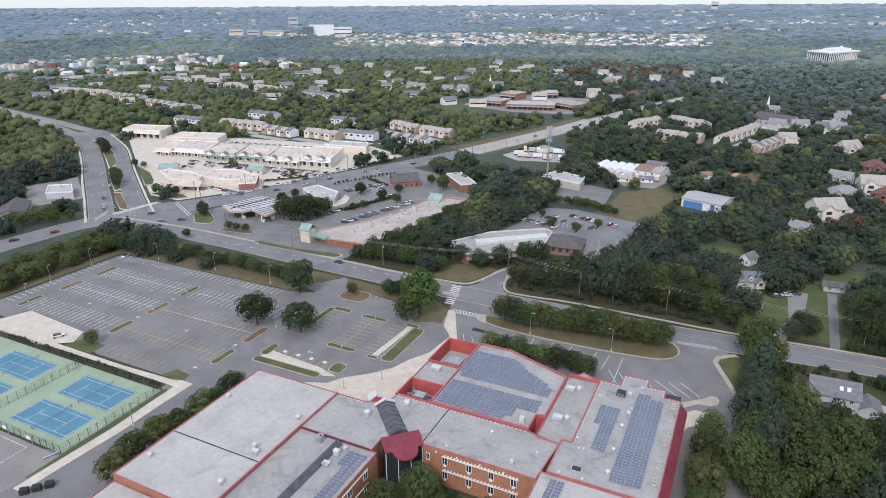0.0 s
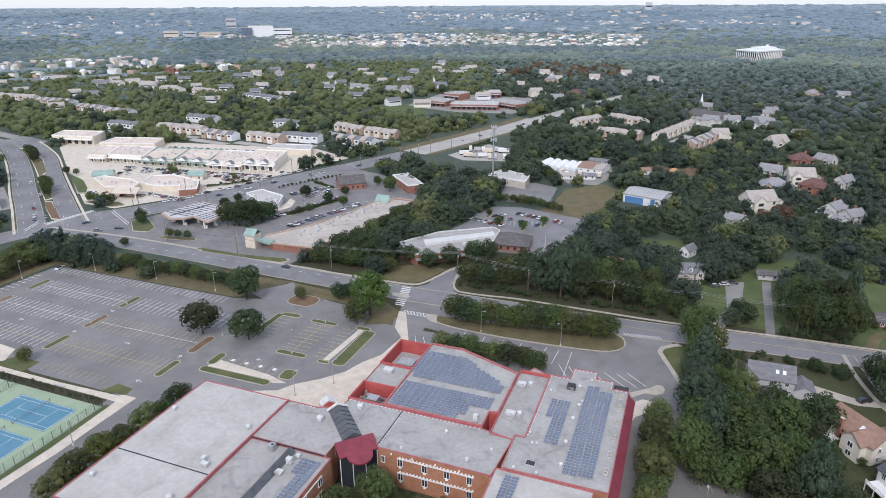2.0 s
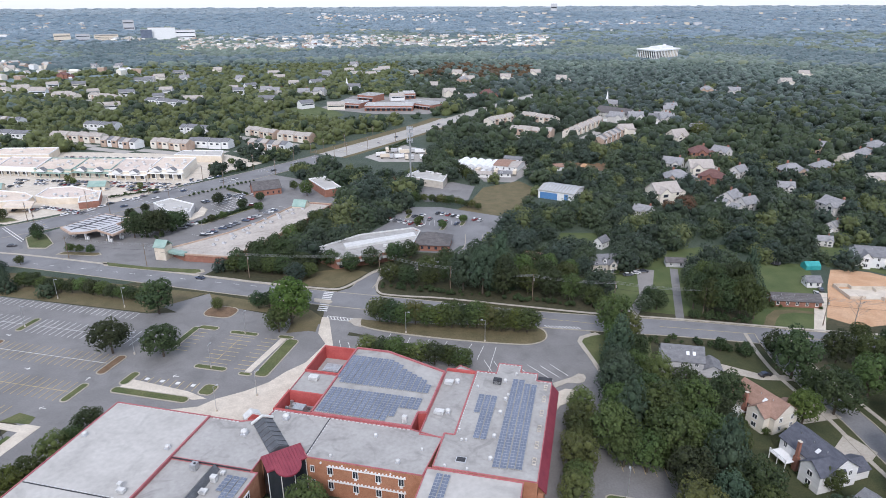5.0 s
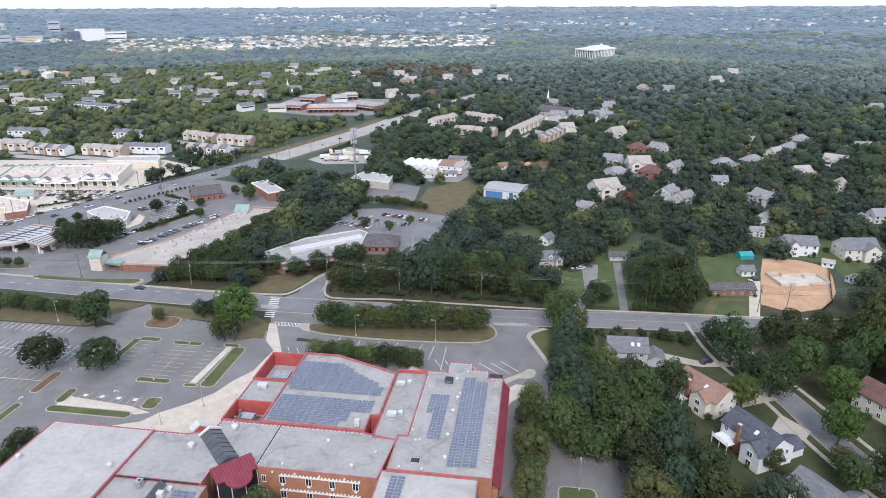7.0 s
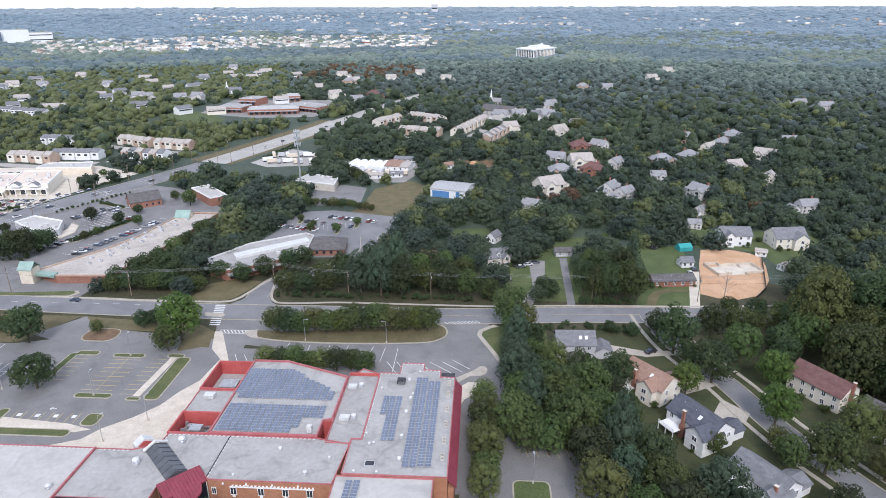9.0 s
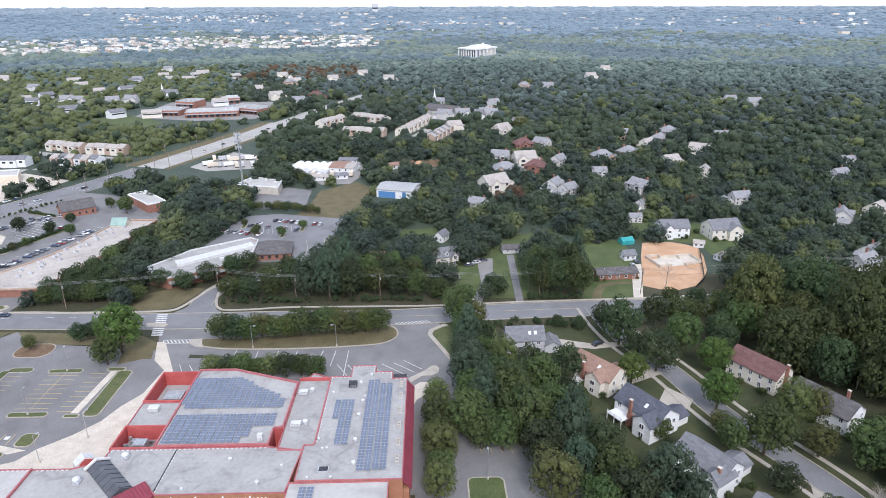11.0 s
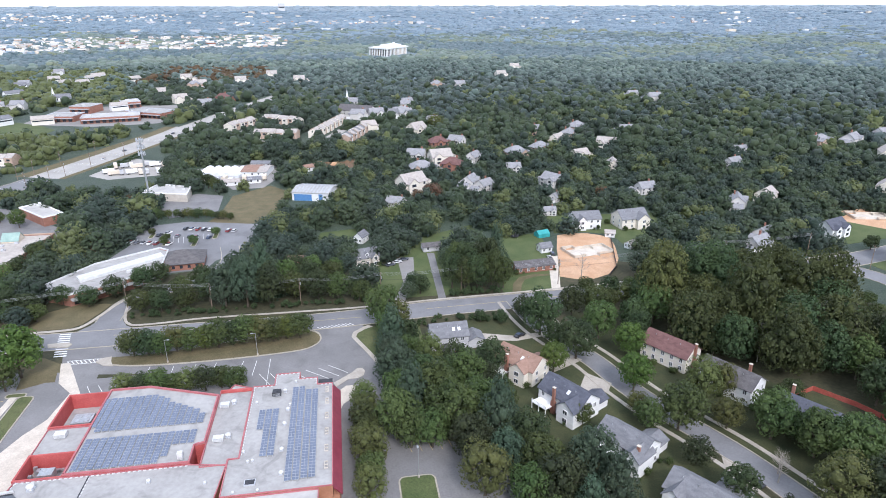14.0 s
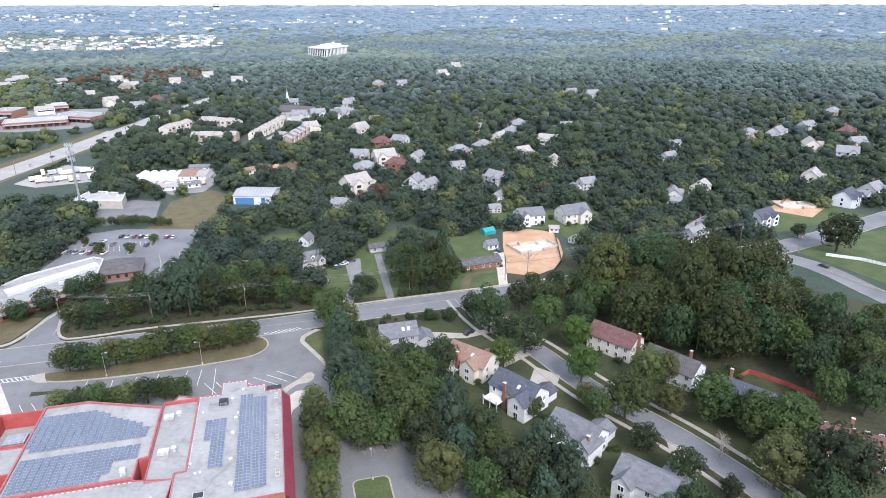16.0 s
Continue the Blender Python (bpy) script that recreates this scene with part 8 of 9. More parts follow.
def tree_kind(seed, material, label, shape="round", leaves=1900, leaf=0.05, lumps=32, flat=0.92, name="tree"):
    t = thing(name, pose(0, 0, -60), label, "tree", "trees")
    V, F = crown(seed, leaves, leaf, lumps, shape, 0.56, 0.6)
    stretch = 1.25 if shape == "cone" else flat
    V = V * np.array([1, 1, stretch]) + np.array([0, 0, 1.08])
    ob = new("crown", raw_mesh("crown", V, F, material))
    ob.parent = t
    bm = tube(bmesh.new(), (0, 0, -0.05), (0, 0, 1.05), 0.06, 0.035, 8)
    for k in range(5):
        a = k * 1.256 + seed
        tube(bm, (0, 0, 0.4 + 0.1 * k), (0.5 * math.cos(a), 0.5 * math.sin(a), 0.9 + 0.1 * k), 0.03, 0.012, 6)
    part("trunk", bm, BARK, t)
    return t


KINDS = {
    "green": [tree_kind(s, LEAF, "broad-crowned green tree in full leaf") for s in (1, 2, 3)],
    "bright": [tree_kind(4, LEAF_BRIGHT, "bright green tree with a dense full crown")],
    "dark": [tree_kind(5, LEAF_DARK, "dark green tree with a dense crown"), tree_kind(6, LEAF_DARK, "dark green tree with a dense crown")],
    "pine": [tree_kind(7, LEAF_PINE, "blue-green pine with a loose tall crown", "cone", 2200, 0.043, 26), tree_kind(8, LEAF_PINE, "blue-green pine with a loose tall crown", "round", 2200, 0.043, 34, 1.15)],
    "olive": [tree_kind(9, LEAF_OLIVE, "thin olive-green tree turning yellow", "round", 1900, 0.042, 24)],
    "rust": [tree_kind(10, LEAF_RUST, "tree with rust-coloured leaves", "round", 1900, 0.042, 24)],
}
TREES = []          # x, y and radius of every tree that is a thing of its own
rng = random.Random(3)


def tree(kind, x, y, r, tall=1.0):
    protos = KINDS[kind]
    p = protos[rng.randrange(len(protos))]
    TREES.append((x, y, r))
    copy_thing(p, Matrix.LocRotScale((x, y, 0.0), Euler((0, 0, rng.uniform(0, 6.28))), (r, r, r * tall * rng.uniform(0.92, 1.08))))


# single trees of the school grounds
for kind, x, y, r in (("dark", -163.2, 168.4, 7.4), ("dark", -143.8, 170.6, 7.0), ("dark", -167.0, 200.0, 7.8), ("bright", -110.6, 204.6, 9.2), ("green", -112.0, 196.6, 5.6), ("dark", -130, 213.6, 3.9), ("dark", -126, 215.5, 3.6),
                      ("olive", -145, 207.6, 2.7), ("olive", -208.4, 130.2, 2.9), ("green", -60.5, 111.0, 5.4), ("green", -68.0, 104.0, 4.6), ("green", -53.0, 106.0, 4.0)):
    tree(kind, x, y, r, 1.0)
for i in range(7):
    tree(("olive", "green", "bright", "green", "olive", "green", "dark")[i], -137.5 + rng.uniform(-1.6, 1.6), 84 + i * 7.3, (5.6, 4.8, 5.2, 4.2, 4.8, 3.8, 4.6)[i], 0.95)
for i in range(13):
    tree(("green", "dark", "green", "olive", "green", "bright")[i % 6], -77 + i * 4.8, 212.6 + 0.42 * i + rng.uniform(-1.2, 0.8), rng.uniform(5.2, 6.4), 0.9)
for i in range(8):
    tree(("olive", "dark", "green", "green")[i % 4], -72.5 + i * 4.9, 187.2 + rng.uniform(-1.5, 1.0), rng.uniform(4.0, 5.0), 0.9)
for i in range(7):
    tree(("olive", "olive", "green", "olive", "olive", "green", "olive")[i], 2.2 + rng.uniform(-0.8, 0.8), 168 - i * 6.6, rng.uniform(4.6, 5.6), 1.0)
for i in range(13):
    tree("dark" if i % 2 else "green", -243 + i * 5.2, 209.4 + rng.uniform(-0.8, 0.8), rng.uniform(3.5, 4.5), 0.85)
for i in range(8):
    tree("pine", -293 + i * 6.8, 203 + rng.uniform(-3, 3), rng.uniform(4.0, 5.0), 1.05)
# mostly olive: part of the sunlight on this belt is put into the colour
for k in range(3):
    for i in range(13):
        tree("olive" if (i + k) % 3 else "green", -287 - k * 7.5 + rng.uniform(-1.5, 1.5), 132 + i * 6.0 + rng.uniform(-2, 2), rng.uniform(3.8, 4.8), 0.85)
# street trees and gardens
for kind, x, y, r in (("green", 12.1, 222, 7.0), ("pine", 13.9, 200.5, 6.5), ("olive", 25.0, 185.7, 5.4), ("pine", 13.2, 176.2, 7.2), ("dark", 33.9, 184.2, 4.8), ("dark", 45.1, 181.6, 5.4), ("green", 35.2, 172.3, 6.2), ("green", 24.6, 163.6, 7.0), ("pine", 16.4, 159.9, 6.6), ("green", 10.8, 152.1, 6.6), ("green", 14.6, 147.6, 5.4),
                      ("green", 26.6, 151.4, 7.6), ("green", 36.4, 157.5, 6.4), ("pine", 39.2, 145.4, 7.0), ("dark", 30.6, 139.8, 6.2), ("dark", 46.0, 139.6, 6.2), ("green", 46.6, 129.9, 6.2), ("pine", 38.2, 133.0, 5.6), ("olive", 31.1, 125.9, 6.8), ("dark", 48.6, 118.5, 6.7), ("pine", 59.5, 126.4, 6.8), ("green", 40.8, 119.7, 5.6),
                      ("green", 20.5, 146.8, 5.4), ("pine", 61.8, 115.1, 6.4), ("dark", 21.3, 175.9, 5.5), ("dark", 67.2, 217.3, 4.8), ("dark", 69.9, 205.0, 7.4), ("bright", 66.6, 178.9, 5.0), ("dark", 77.3, 186.3, 7.0), ("green", 90.4, 198.4, 6.2), ("bright", 96.2, 184.5, 5.6), ("bright", 88.5, 163.9, 5.6), ("green", 92.6, 142.7, 6.6),
                      ("olive", 106.9, 155.0, 6.0), ("dark", 126.0, 180.4, 4.6), ("green", 116.9, 134.7, 7.0), ("green", 123.6, 125.6, 6.8), ("green", 128.5, 117.9, 7.6), ("dark", 94.3, 114.8, 4.6), ("olive", 114.7, 106.1, 7.4), ("dark", 127.1, 99.3, 9.4), ("olive", 114.9, 156.7, 4.4), ("green", 84.0, 144.2, 4.4), ("green", 96.5, 217.9, 5.8),
                      ("dark", 87.5, 219.2, 5.4), ("green", 116.2, 207.3, 7.0), ("dark", 101.6, 106.2, 2.8), ("dark", 20.1, 205.6, 4.3), ("green", 12.9, 212.7, 4.7), ("pine", 13.0, 187.4, 5.6), ("green", 13.4, 167.3, 5.6), ("dark", 28.2, 174.1, 5.2), ("green", 45.2, 161.4, 4.2), ("olive", 84, 152, 3.4), ("green", 138, 126, 5.4), ("dark", 118, 92, 6.0),
                      ("green", 106, 90, 5.4), ("green", 60, 104, 5.0), ("dark", 52, 104, 5.4), ("green", 42, 107, 5.4), ("dark", 58, 216, 2.4), ("dark", 50, 219, 2.4), ("dark", 106, 204, 5.4), ("dark", 104, 195, 5.0), ("pine", 53, 111, 5.6), ("dark", 42, 172, 4.6), ("green", 19, 193, 4.6), ("olive", 18, 218, 4.8), ("dark", 56.5, 127, 4.6), ("dark", 73, 195, 4.6)):
    tree(kind, x, y, r * 1.07, 1.12)
for kind, x, y, r in (("dark", 159.5, 144.2, 6.6), ("green", 154.5, 131, 5.6), ("green", 175.4, 140.1, 7.0), ("dark", 163.6, 126, 6.4), ("dark", 170, 132, 6.4), ("green", 196.2, 154.3, 7.0), ("dark", 176.6, 155.1, 6.8), ("green", 164.5, 158.7, 6.2), ("dark", 180, 171.8, 7.0), ("dark", 186, 145, 6.8), ("dark", 168, 147, 6.0)):
    tree(kind, x, y, r, 1.35)
CLEAR.append([(175, 246), (178, 203), (188, 192), (194, 178), (195, 158), (262, 150), (262, 262), (200, 262)])
CLEAR.append([(6, 85), (6, 228), (110, 228), (110, 202), (124, 178), (139, 162), (152, 150), (165, 122), (165, 85)])
# a tall dark stand beside the drive, and the trees round the low brick house
for kind, x, y, r, tall in (("dark", 44.5, 252, 5.6, 1.5), ("green", 49.6, 249, 5.4, 1.5), ("dark", 55.1, 247.5, 5.8, 1.6), ("green", 61.2, 247.6, 5.8, 1.6), ("green", 66.8, 248.7, 5.0, 1.4), ("dark", 53.3, 260, 6.2, 1.6), ("dark", 62.3, 260, 6.2, 1.6), ("green", 50.2, 268, 5.6, 1.4), ("pine", 68.0, 268.8, 5.8, 1.5), ("dark", 58, 272, 5.6, 1.3), ("dark", 30, 249, 4.6, 1.0), ("dark", 27.5, 256, 3.6, 1.0)):
    tree(kind, x, y, r, tall)
# tall trees along the far side of the road
for kind, x, y, r, tall in (("pine", -51, 250, 7.4, 1.3), ("pine", -42, 248, 7.6, 1.35), ("dark", -33, 248, 7.0, 1.35), ("green", -23, 252, 5.8, 1.2), ("dark", -13, 250, 6.0, 1.15), ("green", -5, 248, 5.6, 1.1), ("green", 4, 246, 4.8, 1.1), ("green", -84, 249, 5.4, 0.9), ("dark", -76, 249, 5.2, 0.9), ("green", -67, 250, 5.4, 0.95),
                            ("pine", -47, 259, 7.2, 1.4), ("pine", -36, 258, 7.2, 1.4), ("green", -27, 262, 6.0, 1.2), ("dark", -17, 262, 6.0, 1.2), ("green", -8, 260, 5.8, 1.1), ("dark", -58, 254, 5.6, 1.3), ("dark", -80, 258, 5.4, 1.0), ("green", -70, 260, 5.4, 1.0), ("dark", -62, 264, 5.6, 1.2),
                            ("green", -16, 273, 5.4, 1.1), ("dark", -24, 275, 5.6, 1.1), ("green", 10, 262, 4.6, 1.0), ("green", -6, 272, 4.6, 1.0), ("green", 100, 236, 4.4, 1.0), ("dark", 109, 232, 4.8, 1.0), ("green", 118, 232, 4.6, 1.0), ("dark", 128, 236, 4.6, 1.0), ("olive", 113, 224, 4.6, 1.0), ("green", 122, 226, 5.0, 1.0), ("green", 104, 222, 4.8, 1.0),
                            ("olive", -366, 205, 4.4, 0.9), ("olive", -361, 211, 4.6, 0.9), ("bright", -356, 217, 4.2, 0.9), ("olive", -370, 213, 4.4, 0.9), ("olive", -365, 221, 4.4, 0.9), ("green", -352, 224, 3.8, 0.9), ("olive", -375, 206, 4.0, 0.9)):
    tree(kind, x, y, r, tall)
for i in range(7):
    tree("dark" if i % 3 else "green", -160 + i * 6.2, 246.5 + 0.25 * i + rng.uniform(-0.8, 0.8), rng.uniform(4.2, 5.2), 0.95)
for kind, x, y, r, tall in (("dark", 265, 241, 10.6, 0.95), ("green", 205, 196, 3.6, 0.9), ("green", 212, 208, 3.4, 0.9), ("olive", 199, 206, 3.6, 0.9), ("dark", 207, 222, 3.4, 0.9), ("green", 216, 190, 3.2, 0.9), ("dark", 262, 263.6, 4.2, 1.0), ("rust", 55, 382.8, 6.6, 1.0), ("rust", 46, 388, 4.0, 0.9), ("rust", -40.6, 445.3, 3.0, 1.0), ("olive", 91.7, 619, 8.5, 0.9), ("green", -85, 432, 4.6, 1.0), ("dark", -91, 441, 5.4, 0.9),
                            ("green", 101, 150, 4.6, 1.05), ("olive", 107, 141, 5.0, 1.05), ("dark", 90, 128, 4.6, 1.0), ("green", 121, 142, 4.4, 1.0), ("green", 66, 150, 3.6, 1.0), ("dark", 88, 102, 5.2, 1.0), ("pine", 78, 98, 5.6, 1.1), ("green", 134, 150, 4.2, 1.0), ("dark", 124, 132, 5.0, 1.0)):
    tree(kind, x, y, r, tall)
for i in range(16):
    tree(("green", "dark", "olive")[i % 3], -120 + i * 3.6 + rng.uniform(-1, 1), 377 - 0.9 * abs(i - 6) + rng.uniform(-2, 2), rng.uniform(2.4, 3.6), 0.9)
for x, y in ((-94, 330), (-94, 336), (-79, 328), (-104, 347), (-70, 341)):
    tree("green", x, y, rng.uniform(2.0, 2.8), 0.95)
# trees of the shop lots and the office
for kind, x, y, r in (("dark", -238, 277, 5.0), ("dark", -232, 279, 5.8), ("dark", -226, 282, 6.0), ("dark", -224, 290, 5.6), ("dark", -229, 286, 5.6), ("dark", -224, 297, 4.6), ("dark", -226.5, 341, 4.2), ("dark", -207, 336, 3.8), ("dark", -205.5, 355, 3.2), ("green", -195, 334, 3.2), ("green", -212, 310, 2.4),
                      ("green", -209, 317, 2.4), ("green", -181, 372, 5.2), ("green", -196, 384, 3.4), ("green", -255, 250.4, 2.6), ("green", -250, 251, 2.4), ("green", -244, 251.6, 2.4), ("dark", -290, 265.6, 3.8), ("dark", -286, 262, 3.0), ("dark", -262, 305, 3.4), ("dark", -257, 302, 3.2), ("dark", -252, 306, 2.8), ("dark", -262, 318, 3.0), ("green", -266.5, 231, 2.6),
                      ("dark", -107, 258.5, 4.8), ("dark", -99, 266, 5.2), ("dark", -90, 274, 5.0), ("dark", -84, 280, 5.0), ("dark", -118, 262, 4.8), ("dark", -160, 250, 5.0), ("dark", -151, 257, 6.4), ("dark", -142, 263, 6.2), ("dark", -146, 252, 5.4), ("dark", -136, 255, 5.6), ("dark", -127, 252, 5.4), ("dark", -157, 262, 5.2), ("dark", -152, 272, 5.2), ("green", -150, 285, 5.4), ("dark", -149, 298, 5.4), ("green", -147, 312, 5.4),
                      ("olive", -360, 365, 3.0), ("olive", -354, 363, 2.6), ("olive", -420, 334, 2.6), ("olive", -347, 286, 3.0), ("green", -351, 285, 3.2), ("green", -341, 286.4, 3.0), ("green", -335, 287, 3.2), ("green", -405, 298, 4.6), ("green", -398, 292.6, 4.4), ("green", -416, 304, 3.8), ("green", -390, 286, 3.4), ("dark", -497, 361, 4.6), ("dark", -508, 367, 4.8), ("dark", -489, 354, 3.6),
                      ("dark", -520, 374, 4.4), ("green", -572, 436, 6.4), ("green", -564, 440, 5.6), ("olive", -300, 363, 2.4), ("green", -280, 418, 3.2), ("green", -430, 334, 3.0), ("green", -296, 396, 3.4), ("green", -276, 440, 3.2)):
    tree(kind, x, y, r * 1.2 if kind == "dark" and -240 < x < -222 and y < 300 else r, 1.0)


# ------------------------------------------------------------ woods
def in_polygon(x, y, pts):
    inside = np.zeros(len(x), bool)
    for (x0, y0), (x1, y1) in zip(pts, pts[1:] + pts[:1]):
        if y0 != y1:
            hit = ((y0 > y) != (y1 > y)) & (x < (x1 - x0) * (y - y0) / (y1 - y0) + x0)
            inside ^= hit
    return inside


def free_of(x, y, grow=0.0):
    ok = np.ones(len(x), bool)
    for pts in CLEAR:
        ok &= ~in_polygon(x, y, list(pts))
    for line, half in CLEAR_LINES:
        for a, b in zip(line[::2], line[2::2] + [line[-1]]):
            dx, dy = b.x - a.x, b.y - a.y
            u = np.clip(((x - a.x) * dx + (y - a.y) * dy) / max(dx * dx + dy * dy, 1e-6), 0, 1)
            ok &= np.hypot(x - a.x - u * dx, y - a.y - u * dy) > half + grow
    for cx, cy, r in CLEAR_SPOTS:
        ok &= np.hypot(x - cx, y - cy) > r + grow
    return ok


def scatter(step, near, far, seed, left=-64, right=52):
    """A jittered grid of trunks over the land in front, within a span of distances."""
    r = np.random.default_rng(seed)
    n = int(far / step) + 1
    gx, gy = np.meshgrid(np.arange(-n, n + 1) * step, np.arange(-2, n + 1) * step)
    x = gx.ravel() + r.uniform(-0.45, 0.45, gx.size) * step
    y = gy.ravel() + r.uniform(-0.45, 0.45, gx.size) * step
    d, a = np.hypot(x, y), np.degrees(np.arctan2(x, y))
    ok = (d >= near) & (d < far) & (a > left) & (a < right)
    x, y = x[ok], y[ok]
    ok = free_of(x, y, step * 0.25)
    return x[ok], y[ok], r


def drift(x, y, s):
    """A slow wave over the land, for stands of trees and painted sun patches."""
    return (np.sin(x / s + 1.3) * np.sin(y / (0.8 * s) + 0.4) + np.sin((x + 0.6 * y) / (0.63 * s)) * 0.7 + np.sin((0.7 * x - y) / (0.41 * s) + 2.0) * 0.5) / 2.2


def woods(name, x, y, radius, tall, protos, material, label, r, lift=1.12):
    """Many crowns in one mesh."""
    V, F, n = [], [], 0
    kind = r.integers(0, len(protos), len(x))
    d = np.hypot(x, y)
    z = 97.0 * (np.maximum(d - 900.0, 0) / 3800.0) ** 2
    for k, (pv, pf) in enumerate(protos):
        i = np.where(kind == k)[0]
        if not len(i):
            continue
        a = r.uniform(0, 6.28, len(i))
        c, s = np.cos(a)[:, None], np.sin(a)[:, None]
        R = radius[i][:, None]
        vx = (pv[None, :, 0] * c - pv[None, :, 1] * s) * R + x[i][:, None]
        vy = (pv[None, :, 0] * s + pv[None, :, 1] * c) * R + y[i][:, None]
        vz = pv[None, :, 2] * R * tall[i][:, None] + (z[i] + radius[i] * lift * tall[i])[:, None]
        V.append(np.stack([vx, vy, vz], 2).reshape(-1, 3))
        F.append((pf[None] + (n + np.arange(len(i)) * len(pv))[:, None, None]).reshape(-1, 3))
        n += len(i) * len(pv)
    ob = new(name, raw_mesh(name, np.concatenate(V), np.concatenate(F), material))
    return tagged(ob, label, "woods", "", "stuff")


MID = [crown(20 + k, 170, 0.108, 9, core=0.8, loose=0.4) for k in range(5)]
MID_CONE = [crown(30, 88, 0.13, 9, "cone", 0.9, 0.3)]
DENSE = [crown(80 + k, 1250, 0.054, 28, core=0.52, loose=0.6) for k in range(4)]
CLOSE = [crown(60 + k, 420, 0.080, 18, core=0.62, loose=0.5) for k in range(4)]
FAR_NEAR = [crown(70 + k, 46, 0.14, 4, core=0.96, loose=0.3) for k in range(6)]
FAR = [crown(40 + k, 12, 0.2, 2, core=1.08, loose=0.15) for k in range(6)]
HORIZON = [crown(50 + k, 2, 0.3, 1, core=1.1) for k in range(6)]
x, y, r = scatter(9.2, 100, 560, 1)
tx, ty, tr = (np.array(v) for v in zip(*TREES))
ok = np.min(np.hypot(x[:, None] - tx[None], y[:, None] - ty[None]) - tr[None], axis=1) > 1.6
x, y = x[ok], y[ok]
size = r.uniform(4.8, 7.4, len(x)) * r.choice([0.85, 1.0, 1.25], len(x))
grove = (x > 112) & (x < 222) & (y > 150) & (y < 246)
size = np.where(grove, size * 1.25, size)
near_wood = (np.hypot(x, y) < 222) | grove
inner = near_wood & (np.hypot(x, y) > 212)          # the depth of the grove, behind its outer trees
for px, py, s, g in zip(x[near_wood & ~inner], y[near_wood & ~inner], size[near_wood & ~inner], grove[near_wood & ~inner]):
    tree(("green", "dark", "dark", "olive", "green", "green", "dark")[rng.randrange(7)], float(px), float(py), float(s), (1.45 if g else 1.15) * rng.uniform(0.82, 1.12))
FINE = [crown(90 + k, 2500, 0.043, 34, core=0.5, loose=0.6) for k in range(4)]
pick = r.random(len(x))
for k, material, label in ((inner & (pick < 0.5), LEAF, "tall green broadleaf trees standing close in a grove"), (inner & (pick >= 0.5) & (pick < 0.9), LEAF_DARK, "tall dark green trees standing close in a grove"), (inner & (pick >= 0.9), LEAF_OLIVE, "tall olive-green trees standing close in a grove")):
    woods("grove", x[k], y[k], size[k], 1.38 * r.uniform(0.8, 1.12, k.sum()), FINE, material, label, r, 1.05)
x, y, size, grove = x[~near_wood], y[~near_wood], size[~near_wood], grove[~near_wood]
tall = np.where(grove, 1.4, 0.92) * r.uniform(0.85, 1.15, len(x))
pick = r.random(len(x))
# sunlight round the shops put in as a larger share of yellow-green crowns
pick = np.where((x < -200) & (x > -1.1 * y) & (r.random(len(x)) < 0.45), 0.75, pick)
pick = np.where((x < -1.1 * y) & (r.random(len(x)) < 0.5), 0.85, pick)          # pines beside the boulevard
for low, high, material, protos, label in ((0, 0.40, WOOD_GREEN, MID, "dense green broadleaf woodland between the houses"), (0.40, 0.70, WOOD_DARK, MID, "dark green woodland between the houses"),
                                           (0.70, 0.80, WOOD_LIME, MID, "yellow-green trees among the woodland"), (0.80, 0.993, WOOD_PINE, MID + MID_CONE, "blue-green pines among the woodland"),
                                           (0.993, 1.01, WOOD_RUST, MID, "rust-coloured trees among the woodland")):
    span = (pick >= low) & (pick < high)
    for k, shapes in ((span & (np.hypot(x, y) < 285), DENSE), (span & (np.hypot(x, y) >= 285) & (np.hypot(x, y) < 360), CLOSE), (span & (np.hypot(x, y) >= 360), protos)):
        if k.any():
            woods("woodland", x[k], y[k], size[k], tall[k], shapes, material, label, r, 1.12 if shapes is DENSE else 0.62)
x, y, r = scatter(13.6, 560, 1450, 2)
size, tall = r.uniform(7.4, 10.6, len(x)) * r.choice([0.9, 1.0, 1.25], len(x)), r.uniform(0.75, 1.15, len(x)) * np.clip(1.25 - np.hypot(x, y) / 2400, 0.6, 1.0)
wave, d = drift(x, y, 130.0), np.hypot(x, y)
depth = (d - 560) / 890 + 0.16 * wave + r.uniform(-0.22, 0.22, len(x))          # distance haze painted in: greens go duller and bluer
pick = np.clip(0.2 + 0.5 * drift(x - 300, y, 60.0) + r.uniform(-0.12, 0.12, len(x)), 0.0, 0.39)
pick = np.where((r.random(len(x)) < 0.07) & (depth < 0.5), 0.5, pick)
# cloud shade over the right-hand woods put in as blue-green crowns
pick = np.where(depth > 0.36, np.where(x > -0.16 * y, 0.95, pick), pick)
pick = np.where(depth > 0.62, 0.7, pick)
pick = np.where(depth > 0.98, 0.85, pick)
pick = np.where((x < -0.3 * y) & (d < 1400) & (r.random(len(x)) < 0.78 + 0.2 * wave), 0.5, pick)          # sunlight between the terraces, painted as yellow-green crowns
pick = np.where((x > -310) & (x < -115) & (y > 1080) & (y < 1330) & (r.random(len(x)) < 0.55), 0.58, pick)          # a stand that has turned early
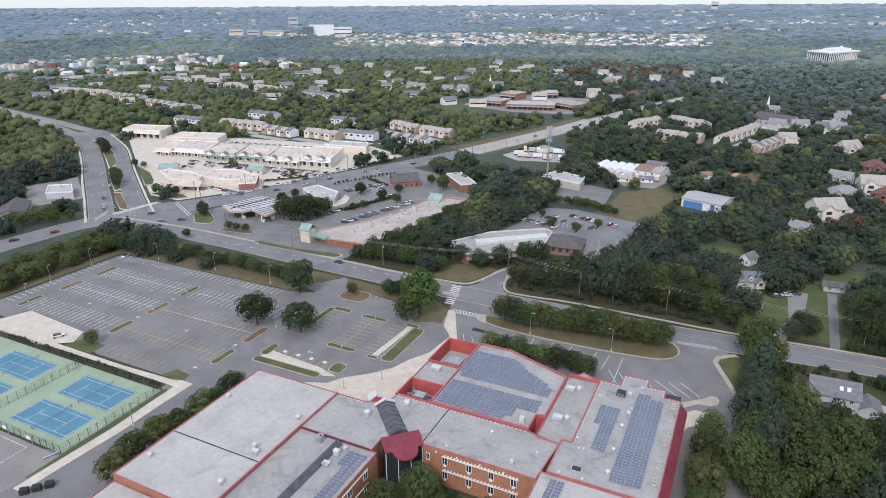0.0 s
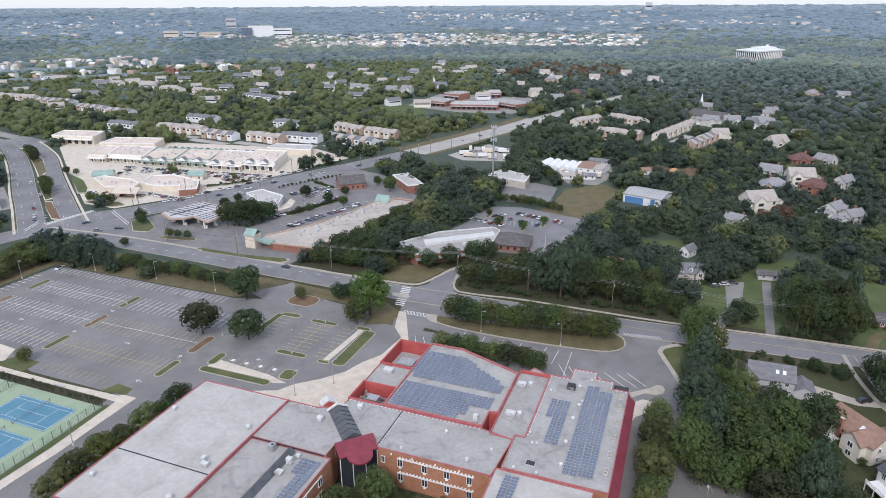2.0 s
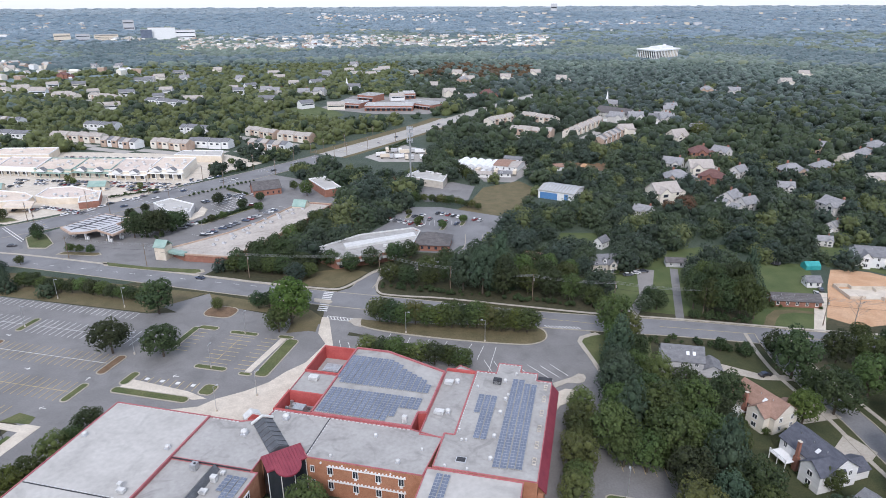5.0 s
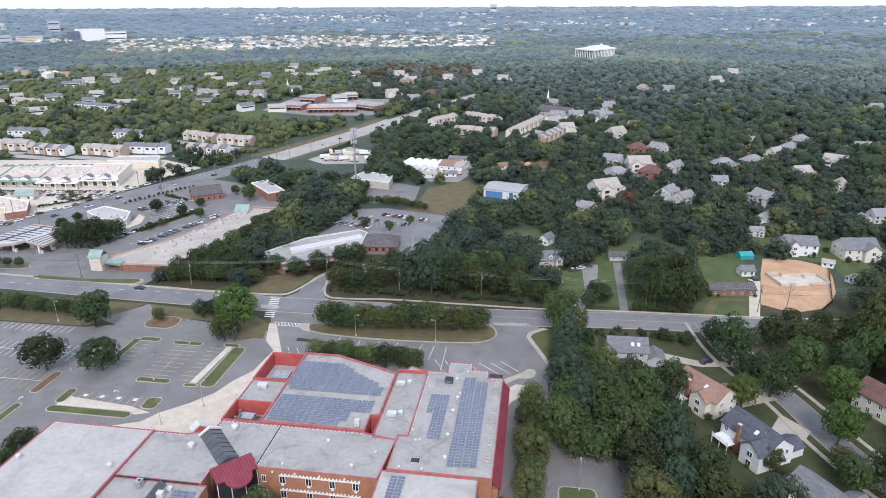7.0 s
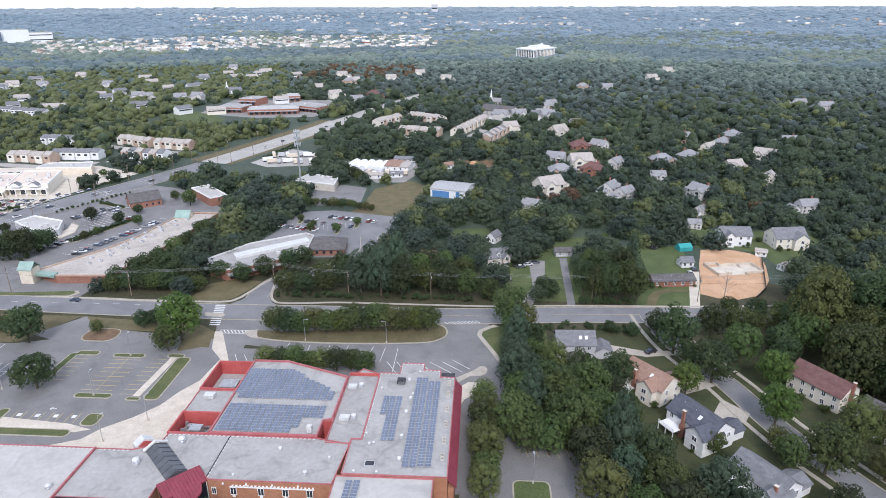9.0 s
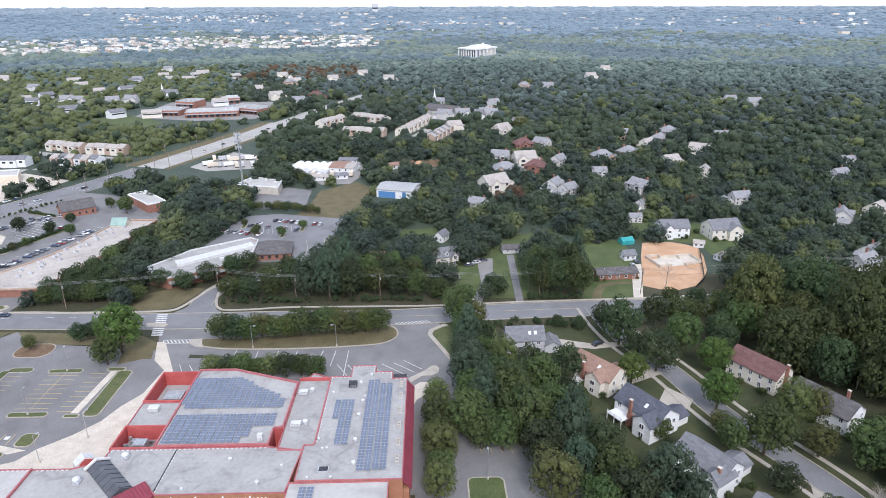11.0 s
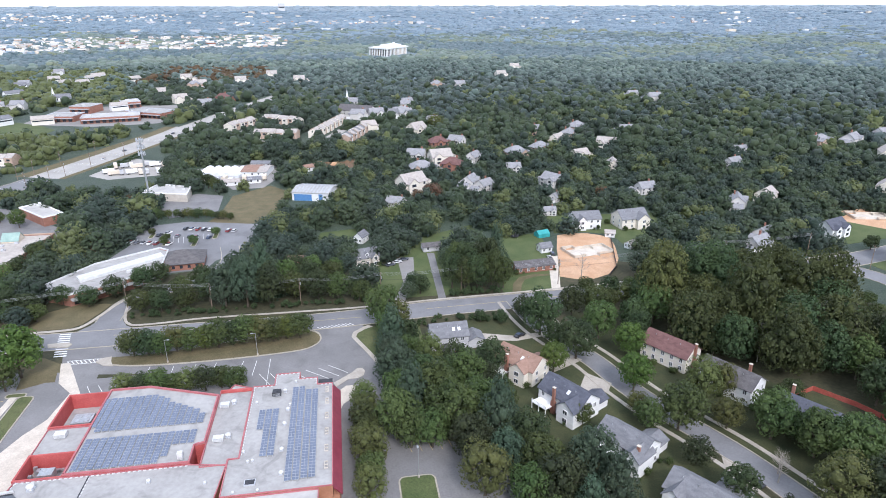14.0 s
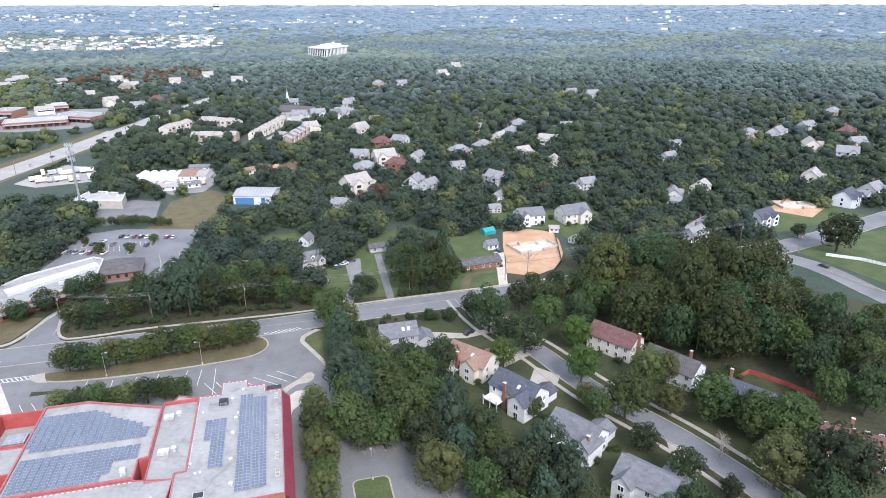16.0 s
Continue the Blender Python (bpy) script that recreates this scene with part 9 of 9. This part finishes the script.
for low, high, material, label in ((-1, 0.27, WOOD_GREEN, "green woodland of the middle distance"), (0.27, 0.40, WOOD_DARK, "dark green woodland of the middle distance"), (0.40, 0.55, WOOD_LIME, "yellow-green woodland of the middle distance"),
                                   (0.55, 0.61, WOOD_RUST, "rust-coloured trees of the middle distance"), (0.61, 0.8, WOOD_MIST, "dull green woodland of the middle distance, haze in its colour"), (0.8, 0.9, FAR_GREEN, "pale green woodland of the middle distance, haze in its colour"), (0.9, 1.01, WOOD_BLUE, "blue-green woodland of the middle distance, haze and shade in its colour")):
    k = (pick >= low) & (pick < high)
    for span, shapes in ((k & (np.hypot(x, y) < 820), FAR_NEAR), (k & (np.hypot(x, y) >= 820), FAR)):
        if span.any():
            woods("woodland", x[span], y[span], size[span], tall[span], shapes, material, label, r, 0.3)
# clipped shrubs along the court fence, the verges and the house fronts
r = np.random.default_rng(77)
hx, hy = np.arange(-242, -164, 1.9) + r.uniform(-0.7, 0.7, 42), 120.6 + r.uniform(-0.4, 0.5, 42)
woods("fence_hedge", hx, hy[:len(hx)], r.uniform(0.35, 0.85, len(hx)), r.uniform(0.8, 1.3, len(hx)), CLOSE, LEAF_OLIVE, "straggling brown-green hedge along the tennis fence", r)
sx = np.concatenate([r.uniform(43, 68, 34), r.uniform(14, 60, 26), np.linspace(-178, -166, 26), np.linspace(-174, -163, 22), r.uniform(40, 76, 14), r.uniform(-62, -38, 14), np.linspace(-216, -202, 30), np.linspace(-240, -221, 16), np.linspace(-268, -255, 22), np.linspace(-305, -285, 22), np.linspace(-256, -234, 16), r.uniform(-88, 8, 60), r.uniform(-240, -222, 16)])
sy = np.concatenate([r.uniform(243.5, 249, 34), r.uniform(219, 225, 26), np.linspace(504, 566, 26), np.linspace(504, 552, 22), r.uniform(218, 225, 14), r.uniform(112, 118, 14), np.linspace(305, 345, 30), np.linspace(374, 366, 16), np.linspace(404, 436, 22), np.linspace(339, 361, 22), np.linspace(354, 398, 16), r.uniform(243.5, 247.5, 60), r.uniform(274, 296, 16)])
gx, gy = [], []
for hx, hy, turn, L, W in ((64.5, 158.5, -60, 15.8, 9.8), (55.8, 180.2, -52, 15.4, 9.6), (34.5, 204.0, 2, 13.4, 9.4), (73.4, 135.4, -58, 14.4, 9.2), (82.0, 112.4, -56, 14.8, 9.6), (109.5, 180.5, -58, 17.0, 10.0), (119.8, 160.0, -60, 17.5, 10.0), (131.0, 138.5, -57, 15.5, 10.0), (86.0, 268.0, 6, 19.0, 8.0), (8.0, 287.5, 18, 12.0, 8.5), (132.5, 323, 0, 15, 11), (158, 320.5, 8, 16.5, 12)):
    for k in range(11):
        u, side = r.uniform(-0.6, 0.6), r.choice([-1, 1])
        px, py = (u * L, side * (W / 2 + r.uniform(0.9, 3.2))) if k % 3 else (side * (L / 2 + r.uniform(1.0, 3.0)), u * W)
        c, n = math.cos(radians(turn)), math.sin(radians(turn))
        gx.append(hx + px * c - py * n), gy.append(hy + px * n + py * c)
gx, gy = np.array(gx), np.array(gy)
woods("garden_shrubs", gx, gy, r.uniform(0.6, 1.5, len(gx)), r.uniform(0.7, 1.1, len(gx)), CLOSE, LEAF, "rounded green garden shrubs beside the houses", r)
woods("shrubs", sx, sy, r.uniform(0.8, 1.5, len(sx)), r.uniform(0.8, 1.1, len(sx)), MID, LEAF_DARK, "low dark shrubs beside roads and houses", r)


def bare_tree(x, y, h, seed):
    t = thing("bare_tree", pose(x, y, 0), "pale leafless tree with thin forked branches", "tree", "bare trees")
    rr = random.Random(seed)
    bm = tube(bmesh.new(), (0, 0, 0), (0.2, 0.1, h), 0.22, 0.06, 7)
    for k in range(16):
        z = h * (0.3 + 0.68 * k / 16)
        a, length = k * 2.4, h * 0.26 * (1.25 - k / 16)
        e = (length * math.cos(a), length * math.sin(a), z + length * 0.9)
        tube(bm, (0.1, 0.05, z), e, 0.07, 0.03, 5)
        for q in range(3):
            b = a + rr.uniform(-1, 1)
            tube(bm, (e[0] * 0.6, e[1] * 0.6, z + length * 0.54), (e[0] * 0.6 + 1.2 * math.cos(b), e[1] * 0.6 + 1.2 * math.sin(b), z + length * 0.54 + 1.3), 0.03, 0.015, 4)
    part("trunk", bm, PALEBARK, t)


for i, (x, y, h) in enumerate(((140.5, 171, 19), (139, 174, 15), (166, 166, 17), (107.5, 118, 8), (109.5, 121, 7), (163, 178, 20), (103.5, 251, 13))):
    bare_tree(x, y, h, i)
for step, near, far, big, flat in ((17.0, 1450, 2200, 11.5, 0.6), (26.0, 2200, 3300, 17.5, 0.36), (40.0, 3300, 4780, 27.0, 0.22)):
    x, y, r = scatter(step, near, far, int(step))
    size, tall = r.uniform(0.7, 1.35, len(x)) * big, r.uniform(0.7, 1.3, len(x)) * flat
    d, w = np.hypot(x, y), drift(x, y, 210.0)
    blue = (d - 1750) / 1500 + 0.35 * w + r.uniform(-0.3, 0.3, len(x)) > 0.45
    # last band before the horizon, palest with painted haze
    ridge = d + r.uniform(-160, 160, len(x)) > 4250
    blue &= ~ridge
    # dark and yellow-green drifts put cloud shadow and sun into the leaf colour
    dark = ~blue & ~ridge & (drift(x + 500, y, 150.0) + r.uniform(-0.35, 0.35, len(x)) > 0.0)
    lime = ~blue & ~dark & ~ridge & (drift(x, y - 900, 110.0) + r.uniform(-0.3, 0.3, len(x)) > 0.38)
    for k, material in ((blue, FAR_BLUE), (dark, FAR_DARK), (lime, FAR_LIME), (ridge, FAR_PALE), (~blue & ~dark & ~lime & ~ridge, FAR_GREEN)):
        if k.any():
            woods("far_woodland", x[k], y[k], size[k], tall[k], HORIZON, material, "far woods towards the horizon, haze painted into the leaves", r, 0.25)
for protos in KINDS.values():
    for p in protos:
        for o in (*p.children_recursive, p):
            bpy.data.objects.remove(o)
